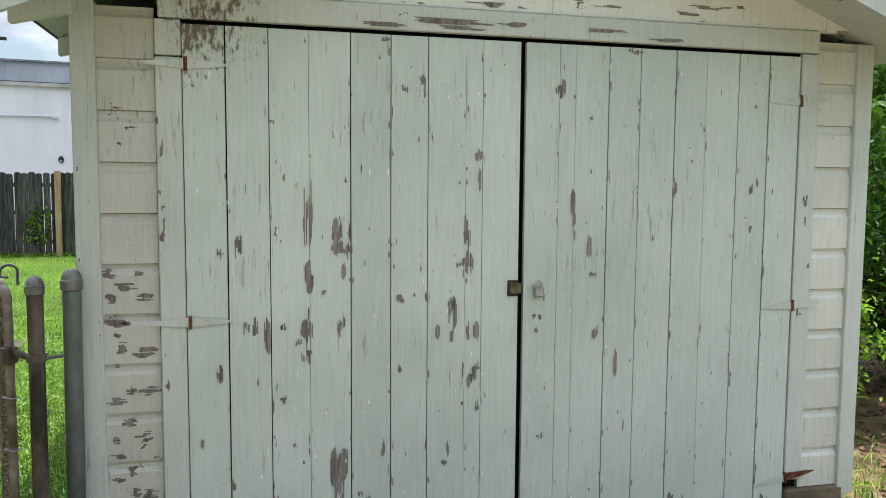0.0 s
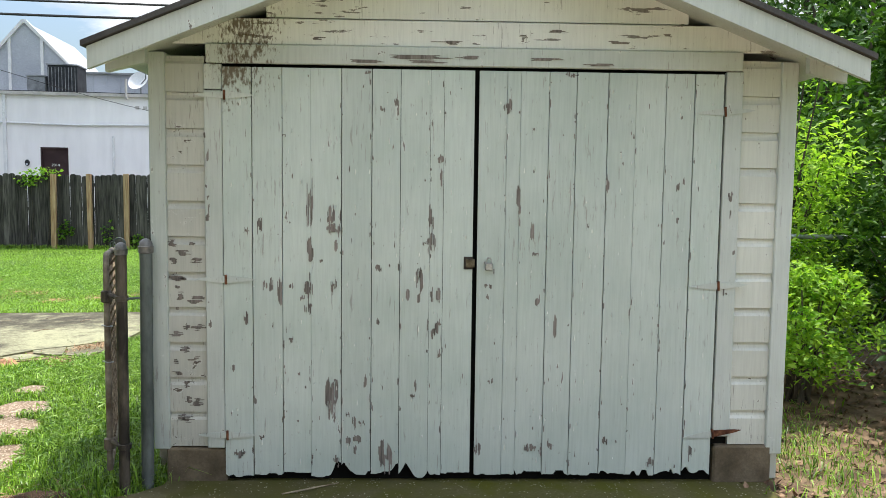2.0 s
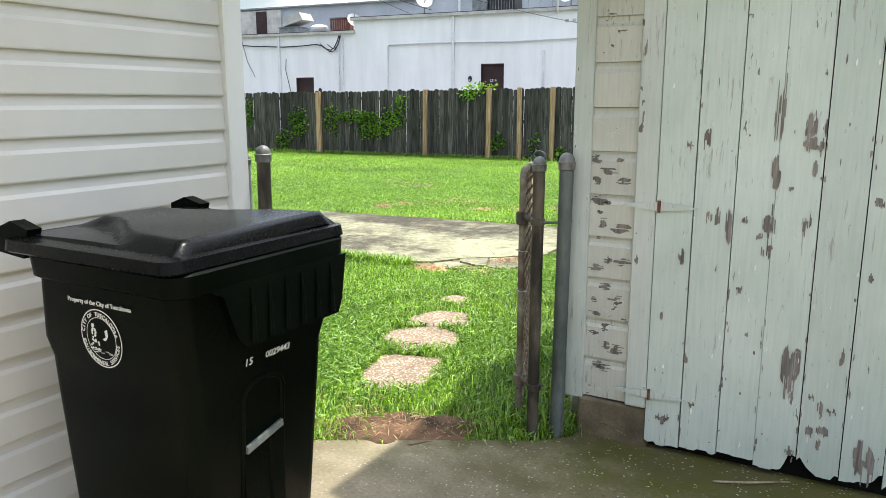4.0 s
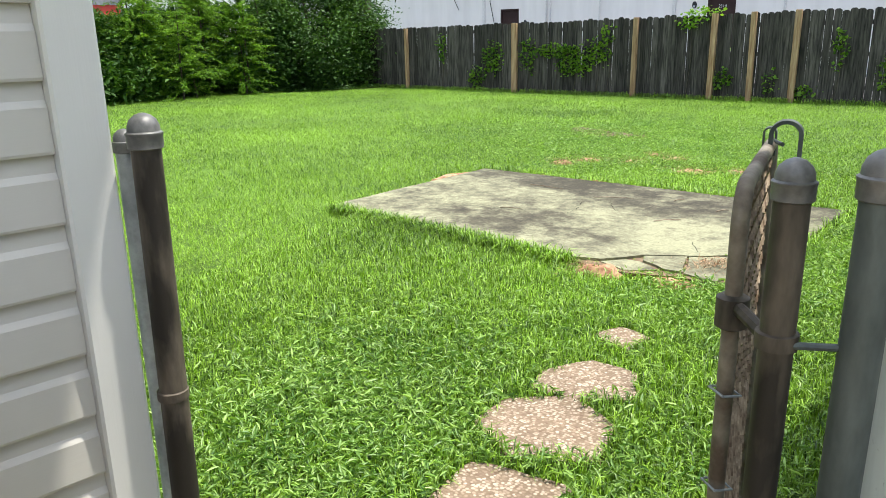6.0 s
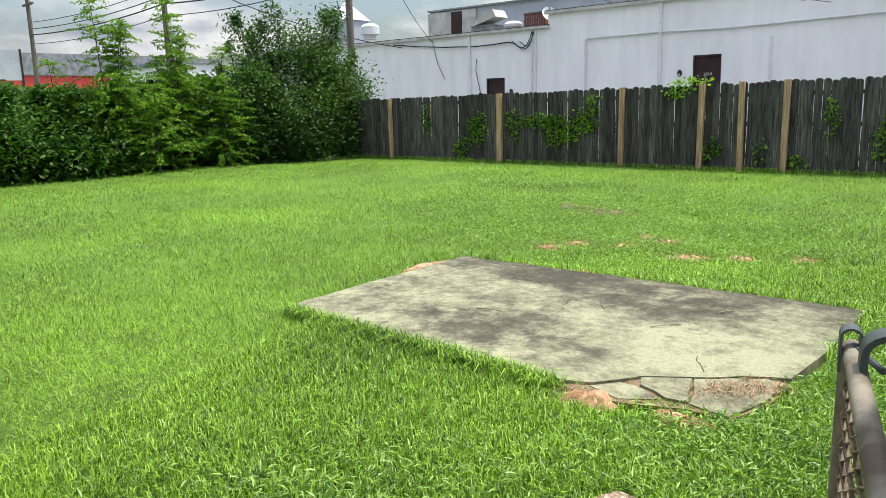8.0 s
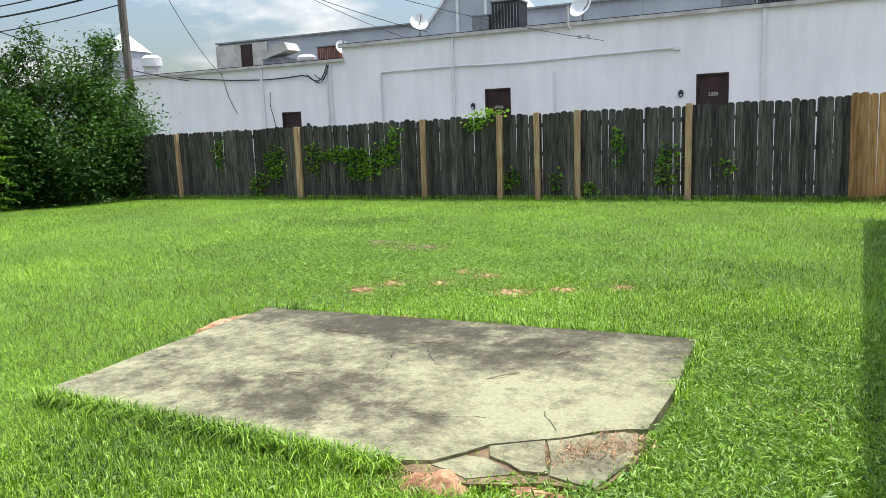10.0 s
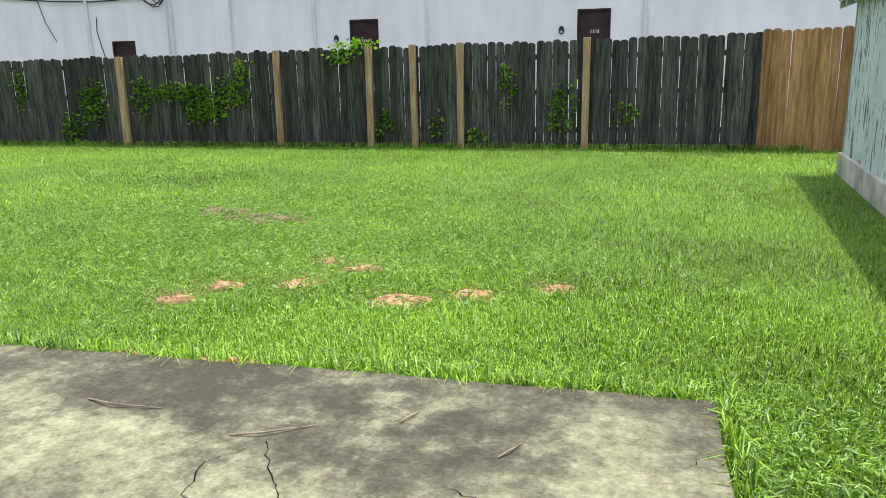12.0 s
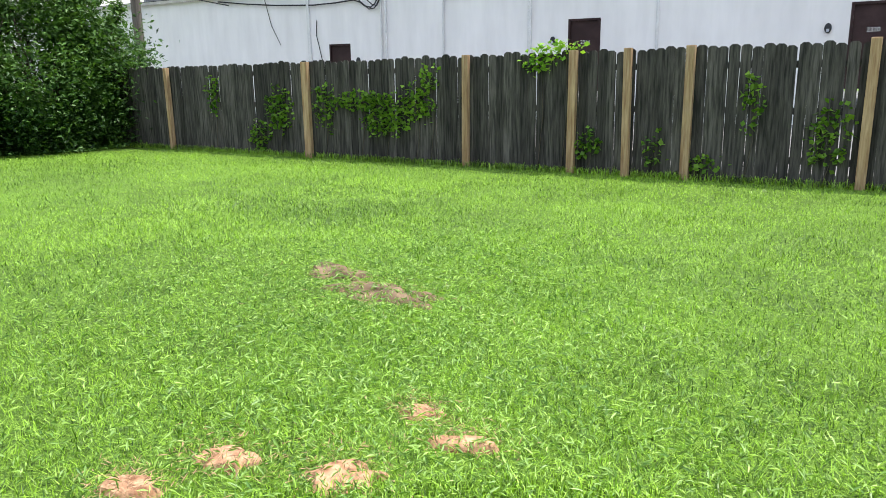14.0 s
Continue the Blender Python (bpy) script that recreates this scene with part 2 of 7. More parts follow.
PAINT = (0.415, 0.475, 0.420)
PAINT2 = (0.505, 0.555, 0.50)
BARE = (0.24, 0.21, 0.185)
M = {
    "door_paint": peeling("door_paint", PAINT, PAINT2, BARE, 0.872, stain=(-0.13, 2.1, 0.30)),
    "trim_paint": peeling("trim_paint", (0.435, 0.47, 0.42), (0.515, 0.545, 0.495), BARE, 0.845, stretch=(14, 14, 7), stain=(-0.08, 2.17, 0.26)),
    "header_paint": peeling("header_paint", (0.66, 0.665, 0.605), (0.73, 0.75, 0.69), (0.27, 0.25, 0.22), 0.80, stretch=(5, 5, 30), stain=(-0.05, 2.3, 0.28)),
    "siding_paint": peeling("siding_paint", (0.50, 0.515, 0.445), (0.59, 0.60, 0.525), (0.13, 0.11, 0.09), 0.85, stretch=(16, 16, 24)),
    "siding_worn": peeling("siding_worn", (0.43, 0.43, 0.37), (0.52, 0.52, 0.455), (0.15, 0.125, 0.10), 0.835, stretch=(14, 14, 26)),
    "side_wall": peeling("side_wall", (0.50, 0.58, 0.57), (0.62, 0.67, 0.65), (0.19, 0.20, 0.20), 0.735, stretch=(16, 16, 2.6), dirt=0.6),
    "bare_wood": surface("bare_wood", (0.115, 0.100, 0.086), (0.245, 0.215, 0.190), 1.2, 0.9, 0.5, 3.0, (60, 60, 4)),
    "rot": surface("rot", (0.012, 0.010, 0.008), (0.05, 0.035, 0.025), 12, 0.95, 0.6, 60),
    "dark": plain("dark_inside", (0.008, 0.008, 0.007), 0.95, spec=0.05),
    "block": surface("block", (0.075, 0.058, 0.035), (0.17, 0.135, 0.09), 5, 0.92, 0.5, 70),
    "foundation": surface("foundation", (0.30, 0.27, 0.22), (0.62, 0.58, 0.50), 2.2, 0.9, 0.4, 60),
    "shingle": surface("shingle", (0.045, 0.042, 0.04), (0.10, 0.095, 0.09), 3, 0.95, 0.5, 90, vary=(0.8, 1.2)),
    "rust": surface("rust", (0.06, 0.022, 0.012), (0.20, 0.085, 0.045), 30, 0.85, 0.4, 120, metal=0.3),
    "steel": surface("steel", (0.30, 0.30, 0.29), (0.50, 0.50, 0.48), 14, 0.45, 0.15, 90, metal=0.8),
    "brass": surface("brass", (0.06, 0.048, 0.03), (0.20, 0.17, 0.115), 26, 0.5, 0.2, 90, metal=0.8),
    "pipe_dark": surface("pipe_dark", (0.036, 0.031, 0.025), (0.20, 0.165, 0.125), 11, 0.6, 0.2, 60, (1, 1, 0.3), metal=0.3, lo=0.42, hi=0.72),
    "cap_steel": surface("cap_steel", (0.085, 0.085, 0.080), (0.21, 0.205, 0.195), 16, 0.5, 0.2, 70, metal=0.35),
    "pipe_grey": surface("pipe_grey", (0.060, 0.072, 0.066), (0.165, 0.185, 0.172), 6, 0.6, 0.2, 60, (1, 1, 0.35), metal=0.3),
    "galv": surface("galv", (0.24, 0.26, 0.27), (0.40, 0.43, 0.44), 8, 0.5, 0.12, 60, metal=0.6),
    "gate_frame": surface("gate_frame", (0.11, 0.08, 0.055), (0.30, 0.265, 0.205), 9, 0.7, 0.3, 70, metal=0.3),
    "mesh_rust": surface("mesh_rust", (0.10, 0.065, 0.04), (0.34, 0.27, 0.19), 20, 0.8, 0.2, 80, metal=0.4),
    "vinyl": smooth_coat("vinyl", (0.53, 0.51, 0.455), (0.59, 0.57, 0.515), 0.8, 0.42, 0.18, 2.0, (60, 2.5, 60)),
    "vinyl_trim": smooth_coat("vinyl_trim", (0.66, 0.655, 0.61), (0.70, 0.695, 0.655), 0.8, 0.42, 0.15, 2.0, (80, 80, 4)),
    "bin": surface("bin_plastic", (0.0012, 0.0021, 0.0012), (0.0022, 0.0036, 0.0021), 3, 0.34, 0.06, 160, spec=0.035),
    "bin_lid": surface("bin_lid_plastic", (0.0018, 0.0021, 0.0022), (0.0035, 0.0038, 0.004), 4, 0.24, 0.04, 160, spec=0.11),
    "print": plain("white_print", (0.62, 0.63, 0.60), 0.6),
    "rubber": plain("rubber", (0.01, 0.01, 0.01), 0.8),
    "picket": surface("picket", (0.026, 0.024, 0.022), (0.098, 0.089, 0.080), 1.0, 0.92, 0.6, 3.2, (30, 30, 2.2), vary=(0.55, 1.45)),
    "picket_new": surface("picket_new", (0.27, 0.130, 0.052), (0.49, 0.275, 0.128), 0.9, 0.85, 0.4, 2.6, (26, 26, 2.0), vary=(0.7, 1.2)),
    "post_wood": surface("post_wood", (0.27, 0.16, 0.085), (0.46, 0.32, 0.19), 0.9, 0.85, 0.4, 2.6, (26, 26, 2.0), vary=(0.8, 1.1)),
    "stucco": smooth_coat("white_wall", (0.74, 0.725, 0.715), (0.81, 0.795, 0.785), 0.35, 0.85, 0.05, 5.0, (1, 1, 0.4)),
    "white_metal": surface("white_metal", (0.62, 0.62, 0.62), (0.70, 0.70, 0.69), 2, 0.6, 0.1, 30),
    "gutter": surface("gutter", (0.36, 0.34, 0.31), (0.54, 0.52, 0.48), 2, 0.6, 0.1, 30),
    "door_brown": surface("door_brown", (0.030, 0.016, 0.016), (0.050, 0.028, 0.027), 2, 0.6, 0.1, 30),
    "metal_grey": surface("metal_grey", (0.34, 0.36, 0.40), (0.46, 0.48, 0.52), 0.5, 0.6, 0.1, 20),
    "unit_grey": surface("unit_grey", (0.16, 0.17, 0.18), (0.30, 0.31, 0.32), 3, 0.6, 0.1, 30),
    "unit_dark": surface("unit_dark", (0.018, 0.019, 0.022), (0.04, 0.042, 0.045), 3, 0.7, 0.1, 30),
    "unit_red": surface("unit_red", (0.13, 0.045, 0.030), (0.22, 0.085, 0.055), 3, 0.8, 0.1, 30),
    "roof_grey": surface("roof_grey", (0.10, 0.10, 0.10), (0.16, 0.155, 0.15), 1, 0.9, 0.2, 10),
    "red_band": plain("red_band", (0.55, 0.06, 0.04), 0.6),
    "pole_wood": surface("pole_wood", (0.09, 0.075, 0.06), (0.19, 0.165, 0.14), 2, 0.92, 0.5, 12, (8, 8, 0.6)),
    "cable": plain("cable", (0.012, 0.012, 0.013), 0.7),
    "asphalt": surface("asphalt", (0.10, 0.10, 0.10), (0.20, 0.195, 0.185), 1.0, 0.95, 0.4, 50),
    "glass": None,
    "soil": surface("soil", (0.04, 0.024, 0.013), (0.17, 0.098, 0.054), 6, 0.95, 0.8, 60),
    "stone": None,
    "twig": surface("twig", (0.16, 0.12, 0.08), (0.36, 0.29, 0.21), 20, 0.9, 0.4, 100),
    "bark": surface("bark", (0.045, 0.036, 0.027), (0.11, 0.09, 0.07), 6, 0.95, 0.6, 40, (1, 1, 0.4)),
    "grass": leafy("grass_blade", (0.024, 0.070, 0.005), (0.345, 0.575, 0.052), 0.20, 0.42, 0.38, 0.42),
    "weed": leafy("weed_leaf", (0.085, 0.195, 0.030), (0.38, 0.57, 0.135), 0.32, 0.40, 0.5, 1.5),
    "straw": surface("straw", (0.22, 0.13, 0.07), (0.52, 0.35, 0.21), 20, 0.9, 0.3, 100),
    "thatch": surface("thatch", (0.22, 0.105, 0.055), (0.56, 0.33, 0.195), 14, 0.95, 0.5, 90),
    "leaf_dark": leafy("leaf_dark", (0.014, 0.045, 0.009), (0.105, 0.205, 0.048), 0.28, 0.45, 0.22),
    "leaf_mid": leafy("leaf_mid", (0.024, 0.070, 0.010), (0.085, 0.18, 0.028), 0.33),
    "leaf_fresh": leafy("leaf_fresh", (0.050, 0.135, 0.014), (0.23, 0.39, 0.050), 0.38),
    "fallen": surface("fallen_leaf", (0.09, 0.05, 0.03), (0.32, 0.21, 0.13), 25, 0.85, 0.3, 90),
    "leaf_light": leafy("leaf_light", (0.12, 0.28, 0.025), (0.46, 0.66, 0.10), 0.5),
    "litter": surface("litter", (0.075, 0.048, 0.028), (0.24, 0.165, 0.10), 5, 0.95, 0.5, 130),
}


def glass_material():
    m, nt, bsdf, _ = nodes_of("glass")
    bsdf.inputs["Base Color"].default_value = (0.04, 0.05, 0.055, 1)
    bsdf.inputs["Roughness"].default_value = 0.05
    bsdf.inputs["Specular IOR Level"].default_value = 0.8
    return m


def aggregate(name, mortar, stones, scale, gap=0.08):
    """Exposed-aggregate concrete: pebbles in a sandy bed."""
    m, nt, bsdf, _ = nodes_of(name)
    vec = position(nt)
    v = nt.nodes.new("ShaderNodeTexVoronoi")
    v.inputs["Scale"].default_value = scale
    nt.links.new(vec, v.inputs["Vector"])
    tint = ramp(nt, v.outputs["Color"], (0.1, stones[0]), (0.5, stones[1]), (0.9, stones[2]))
    edge = ramp(nt, v.outputs["Distance"], (0.42, 0.0), (0.66, 1.0))
    big = noise_of(nt, vec, 4.0)
    col = mixed(nt, edge, tint, mortar)
    col = mixed(nt, 0.7, col, ramp(nt, big, (0.3, 0.7), (0.7, 1.15)), "MULTIPLY")
    nt.links.new(col, bsdf.inputs["Base Color"])
    bsdf.inputs["Roughness"].default_value = 0.9
    bsdf.inputs["Specular IOR Level"].default_value = 0.2
    bumped(nt, bsdf, math_node(nt, "SUBTRACT", 1.0, v.outputs["Distance"]), 0.6, 0.006)
    return m


def driveway_material():
    """Worn concrete with light pebbles, green algae by the garage, dark damp stains and painted-in shade."""
    m, nt, bsdf, _ = nodes_of("driveway_concrete")
    vec = position(nt)
    v = nt.nodes.new("ShaderNodeTexVoronoi")
    v.inputs["Scale"].default_value = 52.0
    nt.links.new(vec, v.inputs["Vector"])
    peb = ramp(nt, v.outputs["Distance"], (0.13, 1.0), (0.24, 0.0))
    keep = ramp(nt, noise_of(nt, vec, 14.0), (0.46, 0.0), (0.58, 1.0))
    big = noise_of(nt, vec, 1.3, 6.0)
    fine = noise_of(nt, vec, 60.0, 4.0)
    col = mixed(nt, ramp(nt, big, (0.35, 0.0), (0.65, 1.0)), (0.36, 0.30, 0.20), (0.50, 0.43, 0.31))
    col = mixed(nt, 0.7, col, ramp(nt, fine, (0.3, 0.7), (0.7, 1.2)), "MULTIPLY")
    sep = nt.nodes.new("ShaderNodeSeparateXYZ")
    nt.links.new(vec, sep.inputs["Vector"])
    # the garage's shade is painted in as a dark strip; the rest stays pale
    shade_strip = nt.nodes.new("ShaderNodeMapRange")
    shade_strip.inputs["From Min"].default_value, shade_strip.inputs["From Max"].default_value = 1.15, 1.75
    shade_strip.inputs["To Max"].default_value = 0.93
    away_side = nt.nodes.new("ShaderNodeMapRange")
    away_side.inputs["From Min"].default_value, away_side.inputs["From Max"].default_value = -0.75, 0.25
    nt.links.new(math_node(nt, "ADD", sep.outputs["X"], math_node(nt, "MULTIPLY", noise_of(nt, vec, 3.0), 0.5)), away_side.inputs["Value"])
    nt.links.new(math_node(nt, "ADD", sep.outputs["Y"], math_node(nt, "MULTIPLY", math_node(nt, "SUBTRACT", noise_of(nt, vec, 2.0), 0.5), 1.2)), shade_strip.inputs["Value"])
    col = mixed(nt, math_node(nt, "MULTIPLY", shade_strip.outputs["Result"], away_side.outputs["Result"]), col, mixed(nt, ramp(nt, fine, (0.35, 0.0), (0.65, 1.0)), (0.060, 0.051, 0.028), (0.125, 0.106, 0.062)))
    # algae grows in a band along the door sill
    band = nt.nodes.new("ShaderNodeMapRange")
    band.inputs["From Min"].default_value, band.inputs["From Max"].default_value = 2.25, 3.1
    nt.links.new(math_node(nt, "ADD", sep.outputs["Y"], math_node(nt, "MULTIPLY", noise_of(nt, vec, 2.5), 0.9)), band.inputs["Value"])
    algae = math_node(nt, "MULTIPLY", band.outputs["Result"], ramp(nt, noise_of(nt, vec, 5.0), (0.35, 0.5), (0.6, 0.97)))
    col = mixed(nt, algae, col, (0.072, 0.074, 0.010))
    # damp blotches, only inside the painted shade strip
    damp = math_node(nt, "MULTIPLY", shade_strip.outputs["Result"], ramp(nt, noise_of(nt, vec, 0.8, 4.0), (0.42, 0.6), (0.55, 0.0)))
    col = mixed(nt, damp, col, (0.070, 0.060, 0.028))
    col = mixed(nt, math_node(nt, "MULTIPLY", math_node(nt, "MULTIPLY", peb, keep), 0.75), col, (0.50, 0.46, 0.38))
    nt.links.new(col, bsdf.inputs["Base Color"])
    bsdf.inputs["Roughness"].default_value = 0.85
    bsdf.inputs["Specular IOR Level"].default_value = 0.12
    bumped(nt, bsdf, math_node(nt, "ADD", fine, peb), 0.35, 0.003)
    return m


def slab_material():
    """Old patio slab: pale green-grey concrete under black mould, hairline cracks."""
    m, nt, bsdf, _ = nodes_of("slab_concrete")
    vec = position(nt)
    big = noise_of(nt, vec, 0.95, 7.0, 0.62)
    mid = noise_of(nt, vec, 4.5, 7.0, 0.7)
    fine = noise_of(nt, vec, 55.0, 4.0)
    small = noise_of(nt, vec, 16.0, 6.0, 0.7)
    k = math_node(nt, "ADD", math_node(nt, "MULTIPLY", big, 0.40), math_node(nt, "ADD", math_node(nt, "MULTIPLY", mid, 0.34), math_node(nt, "MULTIPLY", small, 0.26)))
    # mould is thicker towards the damp back edge
    sep = nt.nodes.new("ShaderNodeSeparateXYZ")
    nt.links.new(vec, sep.inputs["Vector"])
    k = math_node(nt, "SUBTRACT", k, math_node(nt, "MULTIPLY", math_node(nt, "SUBTRACT", sep.outputs["Y"], 6.7), 0.045))
    # pale scrubbed patches and black mould stains
    for px_, py_, r, amount in ((-2.62, 6.45, 0.70, 0.050), (-2.49, 7.55, 0.24, 0.075), (-2.33, 7.15, 0.3, 0.03), (-3.75, 6.55, 0.45, 0.025), (-4.85, 6.85, 0.45, 0.03), (-4.85, 6.3, 0.4, 0.015), (-4.0, 5.85, 0.55, -0.04), (-3.85, 7.25, 0.55, -0.032), (-3.1, 7.6, 0.5, -0.03), (-4.95, 5.85, 0.4, -0.028), (-4.5, 7.4, 0.5, -0.04), (-3.3, 5.7, 0.4, -0.03), (-2.95, 7.0, 0.4, -0.03)):
        gap = nt.nodes.new("ShaderNodeVectorMath")
        gap.operation = "DISTANCE"
        nt.links.new(vec, gap.inputs[0])
        gap.inputs[1].default_value = (px_, py_, 0.03)
        near = nt.nodes.new("ShaderNodeMapRange")
        near.interpolation_type = "SMOOTHSTEP"
        near.inputs["From Min"].default_value, near.inputs["From Max"].default_value = r * 1.15, r * 0.45
        near.inputs["To Max"].default_value = amount
        nt.links.new(math_node(nt, "ADD", gap.outputs["Value"], math_node(nt, "MULTIPLY", math_node(nt, "SUBTRACT", mid, 0.5), r * 1.6)), near.inputs["Value"])
        k = math_node(nt, "ADD", k, near.outputs["Result"])
    col = ramp(nt, k, (0.40, (0.058, 0.052, 0.037)), (0.465, (0.100, 0.092, 0.062)), (0.515, (0.172, 0.164, 0.105)), (0.59, (0.295, 0.290, 0.178)))
    col = mixed(nt, 0.7, col, ramp(nt, fine, (0.3, 0.7), (0.7, 1.2)), "MULTIPLY")
    nt.links.new(col, bsdf.inputs["Base Color"])
    bsdf.inputs["Roughness"].default_value = 0.9
    bsdf.inputs["Specular IOR Level"].default_value = 0.15
    bumped(nt, bsdf, math_node(nt, "ADD", fine, mid), 0.4, 0.004)
    return m


def lawn_material():
    """Turf seen from afar: mixed greens, yellow thin spots, earth showing through."""
    m, nt, bsdf, _ = nodes_of("turf")
    vec = position(nt)
    blades = noise_of(nt, position(nt, (1, 1, 0.3)), 38.0, 5.0, 0.7)
    mid = noise_of(nt, vec, 2.2, 5.0)
    big = noise_of(nt, vec, 0.32, 4.0)
    col = ramp(nt, blades, (0.30, (0.026, 0.048, 0.008)), (0.52, (0.085, 0.160, 0.018)), (0.70, (0.25, 0.41, 0.050)))
    col = mixed(nt, 0.8, col, ramp(nt, mid, (0.3, 0.55), (0.7, 1.2)), "MULTIPLY")
    col = mixed(nt, ramp(nt, big, (0.45, 0.0), (0.7, 0.3)), col, (0.19, 0.36, 0.035))
    nt.links.new(col, bsdf.inputs["Base Color"])
    bsdf.inputs["Roughness"].default_value = 0.9
    bsdf.inputs["Specular IOR Level"].default_value = 0.2
    bumped(nt, bsdf, blades, 0.8, 0.03)
    return m


M["glass"] = glass_material()
M["stone"] = aggregate("stone", (0.20, 0.145, 0.095), ((0.16, 0.105, 0.07), (0.33, 0.25, 0.175), (0.52, 0.43, 0.33)), 78.0)
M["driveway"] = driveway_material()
M["slab"] = slab_material()
M["turf"] = lawn_material()

# ---- building helpers ----
PLACE = {}


def thing(name, loc=(0, 0, 0), label="", category="", group="", kind="", m=None):
    ob = new(name)
    ob.empty_display_size = 0.1
    mw = m if m is not None else Matrix.Translation(loc)
    ob.matrix_basis = mw
    PLACE[ob] = mw
    return tagged(ob, label, category, group, kind)


def mesh_of(name, bm, mat, smooth=False, to=None):
    if to is not None:
        bm.transform(to)
    bmesh.ops.recalc_face_normals(bm, faces=bm.faces)
    me = bpy.data.meshes.new(name)
    bm.to_mesh(me)
    bm.free()
    me.materials.append(mat)
    if smooth:
        me.shade_smooth()
        me.set_sharp_from_angle(angle=radians(smooth if smooth > 1 else 40))
    return me


def part(name, bm, mat, parent=None, label="", smooth=False):
    """bm in world metres; becomes one mesh under parent."""
    base = PLACE.get(parent, Matrix.Identity(4))
    ob = new(name, mesh_of(name, bm, mat, smooth, base.inverted()))
    PLACE[ob] = base
    if parent is not None:
        ob.parent = parent
    return tagged(ob, label)


def piece(name, me, parent, m):
    """One more object on the shared mesh me, at the world pose m, under parent."""
    ob = new(name, me)
    base = PLACE.get(parent, Matrix.Identity(4))
    if parent is not None:
        ob.parent = parent
    ob.matrix_basis = base.inverted() @ m
    PLACE[ob] = m
    return ob


def box(bm, x0, x1, y0, y1, z0, z1, bevel=0.0):
    vs = [bm.verts.new((x, y, z)) for x in (x0, x1) for y in (y0, y1) for z in (z0, z1)]
    fs = [bm.faces.new([vs[i] for i in q]) for q in ((0, 1, 3, 2), (4, 6, 7, 5), (0, 4, 5, 1), (2, 3, 7, 6), (0, 2, 6, 4), (1, 5, 7, 3))]
    if bevel:
        es = list({e for f in fs for e in f.edges})
        bmesh.ops.bevel(bm, geom=es, offset=bevel, segments=1, affect="EDGES")
    return bm


def boxed(x0, x1, y0, y1, z0, z1, bevel=0.0):
    return box(bmesh.new(), x0, x1, y0, y1, z0, z1, bevel)


def prism(bm, outline, a, b, axis="y"):
    """Extrudes a 2D outline from a to b along an axis; the outline is in the two other axes, in order."""
    def put(u, v, w):
        return {"x": (w, u, v), "y": (u, w, v), "z": (u, v, w)}[axis]
    r0 = [bm.verts.new(put(u, v, a)) for u, v in outline]
    r1 = [bm.verts.new(put(u, v, b)) for u, v in outline]
    n = len(outline)
    bm.faces.new(r0)
    bm.faces.new(r1[::-1])
    for i in range(n):
        bm.faces.new((r0[i], r0[(i + 1) % n], r1[(i + 1) % n], r1[i]))
    return bm


def tube(bm, pts, r, n=10, caps=True):
    """A round bar along points; r is one radius or one for each point."""
    pts = [Vector(p) for p in pts]
    rs = r if isinstance(r, (list, tuple)) else [r] * len(pts)
    rings = []
    side = None
    for i, p in enumerate(pts):
        d = (pts[min(i + 1, len(pts) - 1)] - pts[max(i - 1, 0)]).normalized()
        if side is None:
            side = d.orthogonal().normalized()
        side = (side - d * side.dot(d)).normalized()
        up = d.cross(side)
        rings.append([bm.verts.new(p + rs[i] * (math.cos(2 * math.pi * k / n) * side + math.sin(2 * math.pi * k / n) * up)) for k in range(n)])
    for a, b in zip(rings, rings[1:]):
        for k in range(n):
            bm.faces.new((a[k], a[(k + 1) % n], b[(k + 1) % n], b[k]))
    if caps:
        bm.faces.new(rings[0][::-1])
        bm.faces.new(rings[-1])
    return bm


def lathe(bm, profile, centre, n=16):
    """Turned shape about the upright through centre; profile of (radius, height)."""
    cx, cy, cz = centre
    rings = [[bm.verts.new((cx + r * math.cos(2 * math.pi * k / n), cy + r * math.sin(2 * math.pi * k / n), cz + h)) for k in range(n)] for r, h in profile]
    for a, b in zip(rings, rings[1:]):
        for k in range(n):
            bm.faces.new((a[k], a[(k + 1) % n], b[(k + 1) % n], b[k]))
    bm.faces.new(rings[0][::-1])
    bm.faces.new(rings[-1])
    return bm


def soup(name, verts, tris, mat, parent=None, label="", category="", kind="stuff"):
    """A large mesh straight from arrays."""
    me = bpy.data.meshes.new(name)
    nv, nt_ = len(verts), len(tris)
    me.vertices.add(nv)
    me.vertices.foreach_set("co", np.asarray(verts, np.float32).ravel())
    me.loops.add(nt_ * 3)
    me.loops.foreach_set("vertex_index", np.asarray(tris, np.int32).ravel())
    me.polygons.add(nt_)
    me.polygons.foreach_set("loop_start", np.arange(0, nt_ * 3, 3, dtype=np.int32))
    me.update(calc_edges=True)
    me.validate()
    me.materials.append(mat)
    ob = new(name, me)
    if parent is not None:
        base = PLACE.get(parent, Matrix.Identity(4))
        ob.parent = parent
        ob.matrix_basis = base.inverted()
    return tagged(ob, label, category, "", kind)


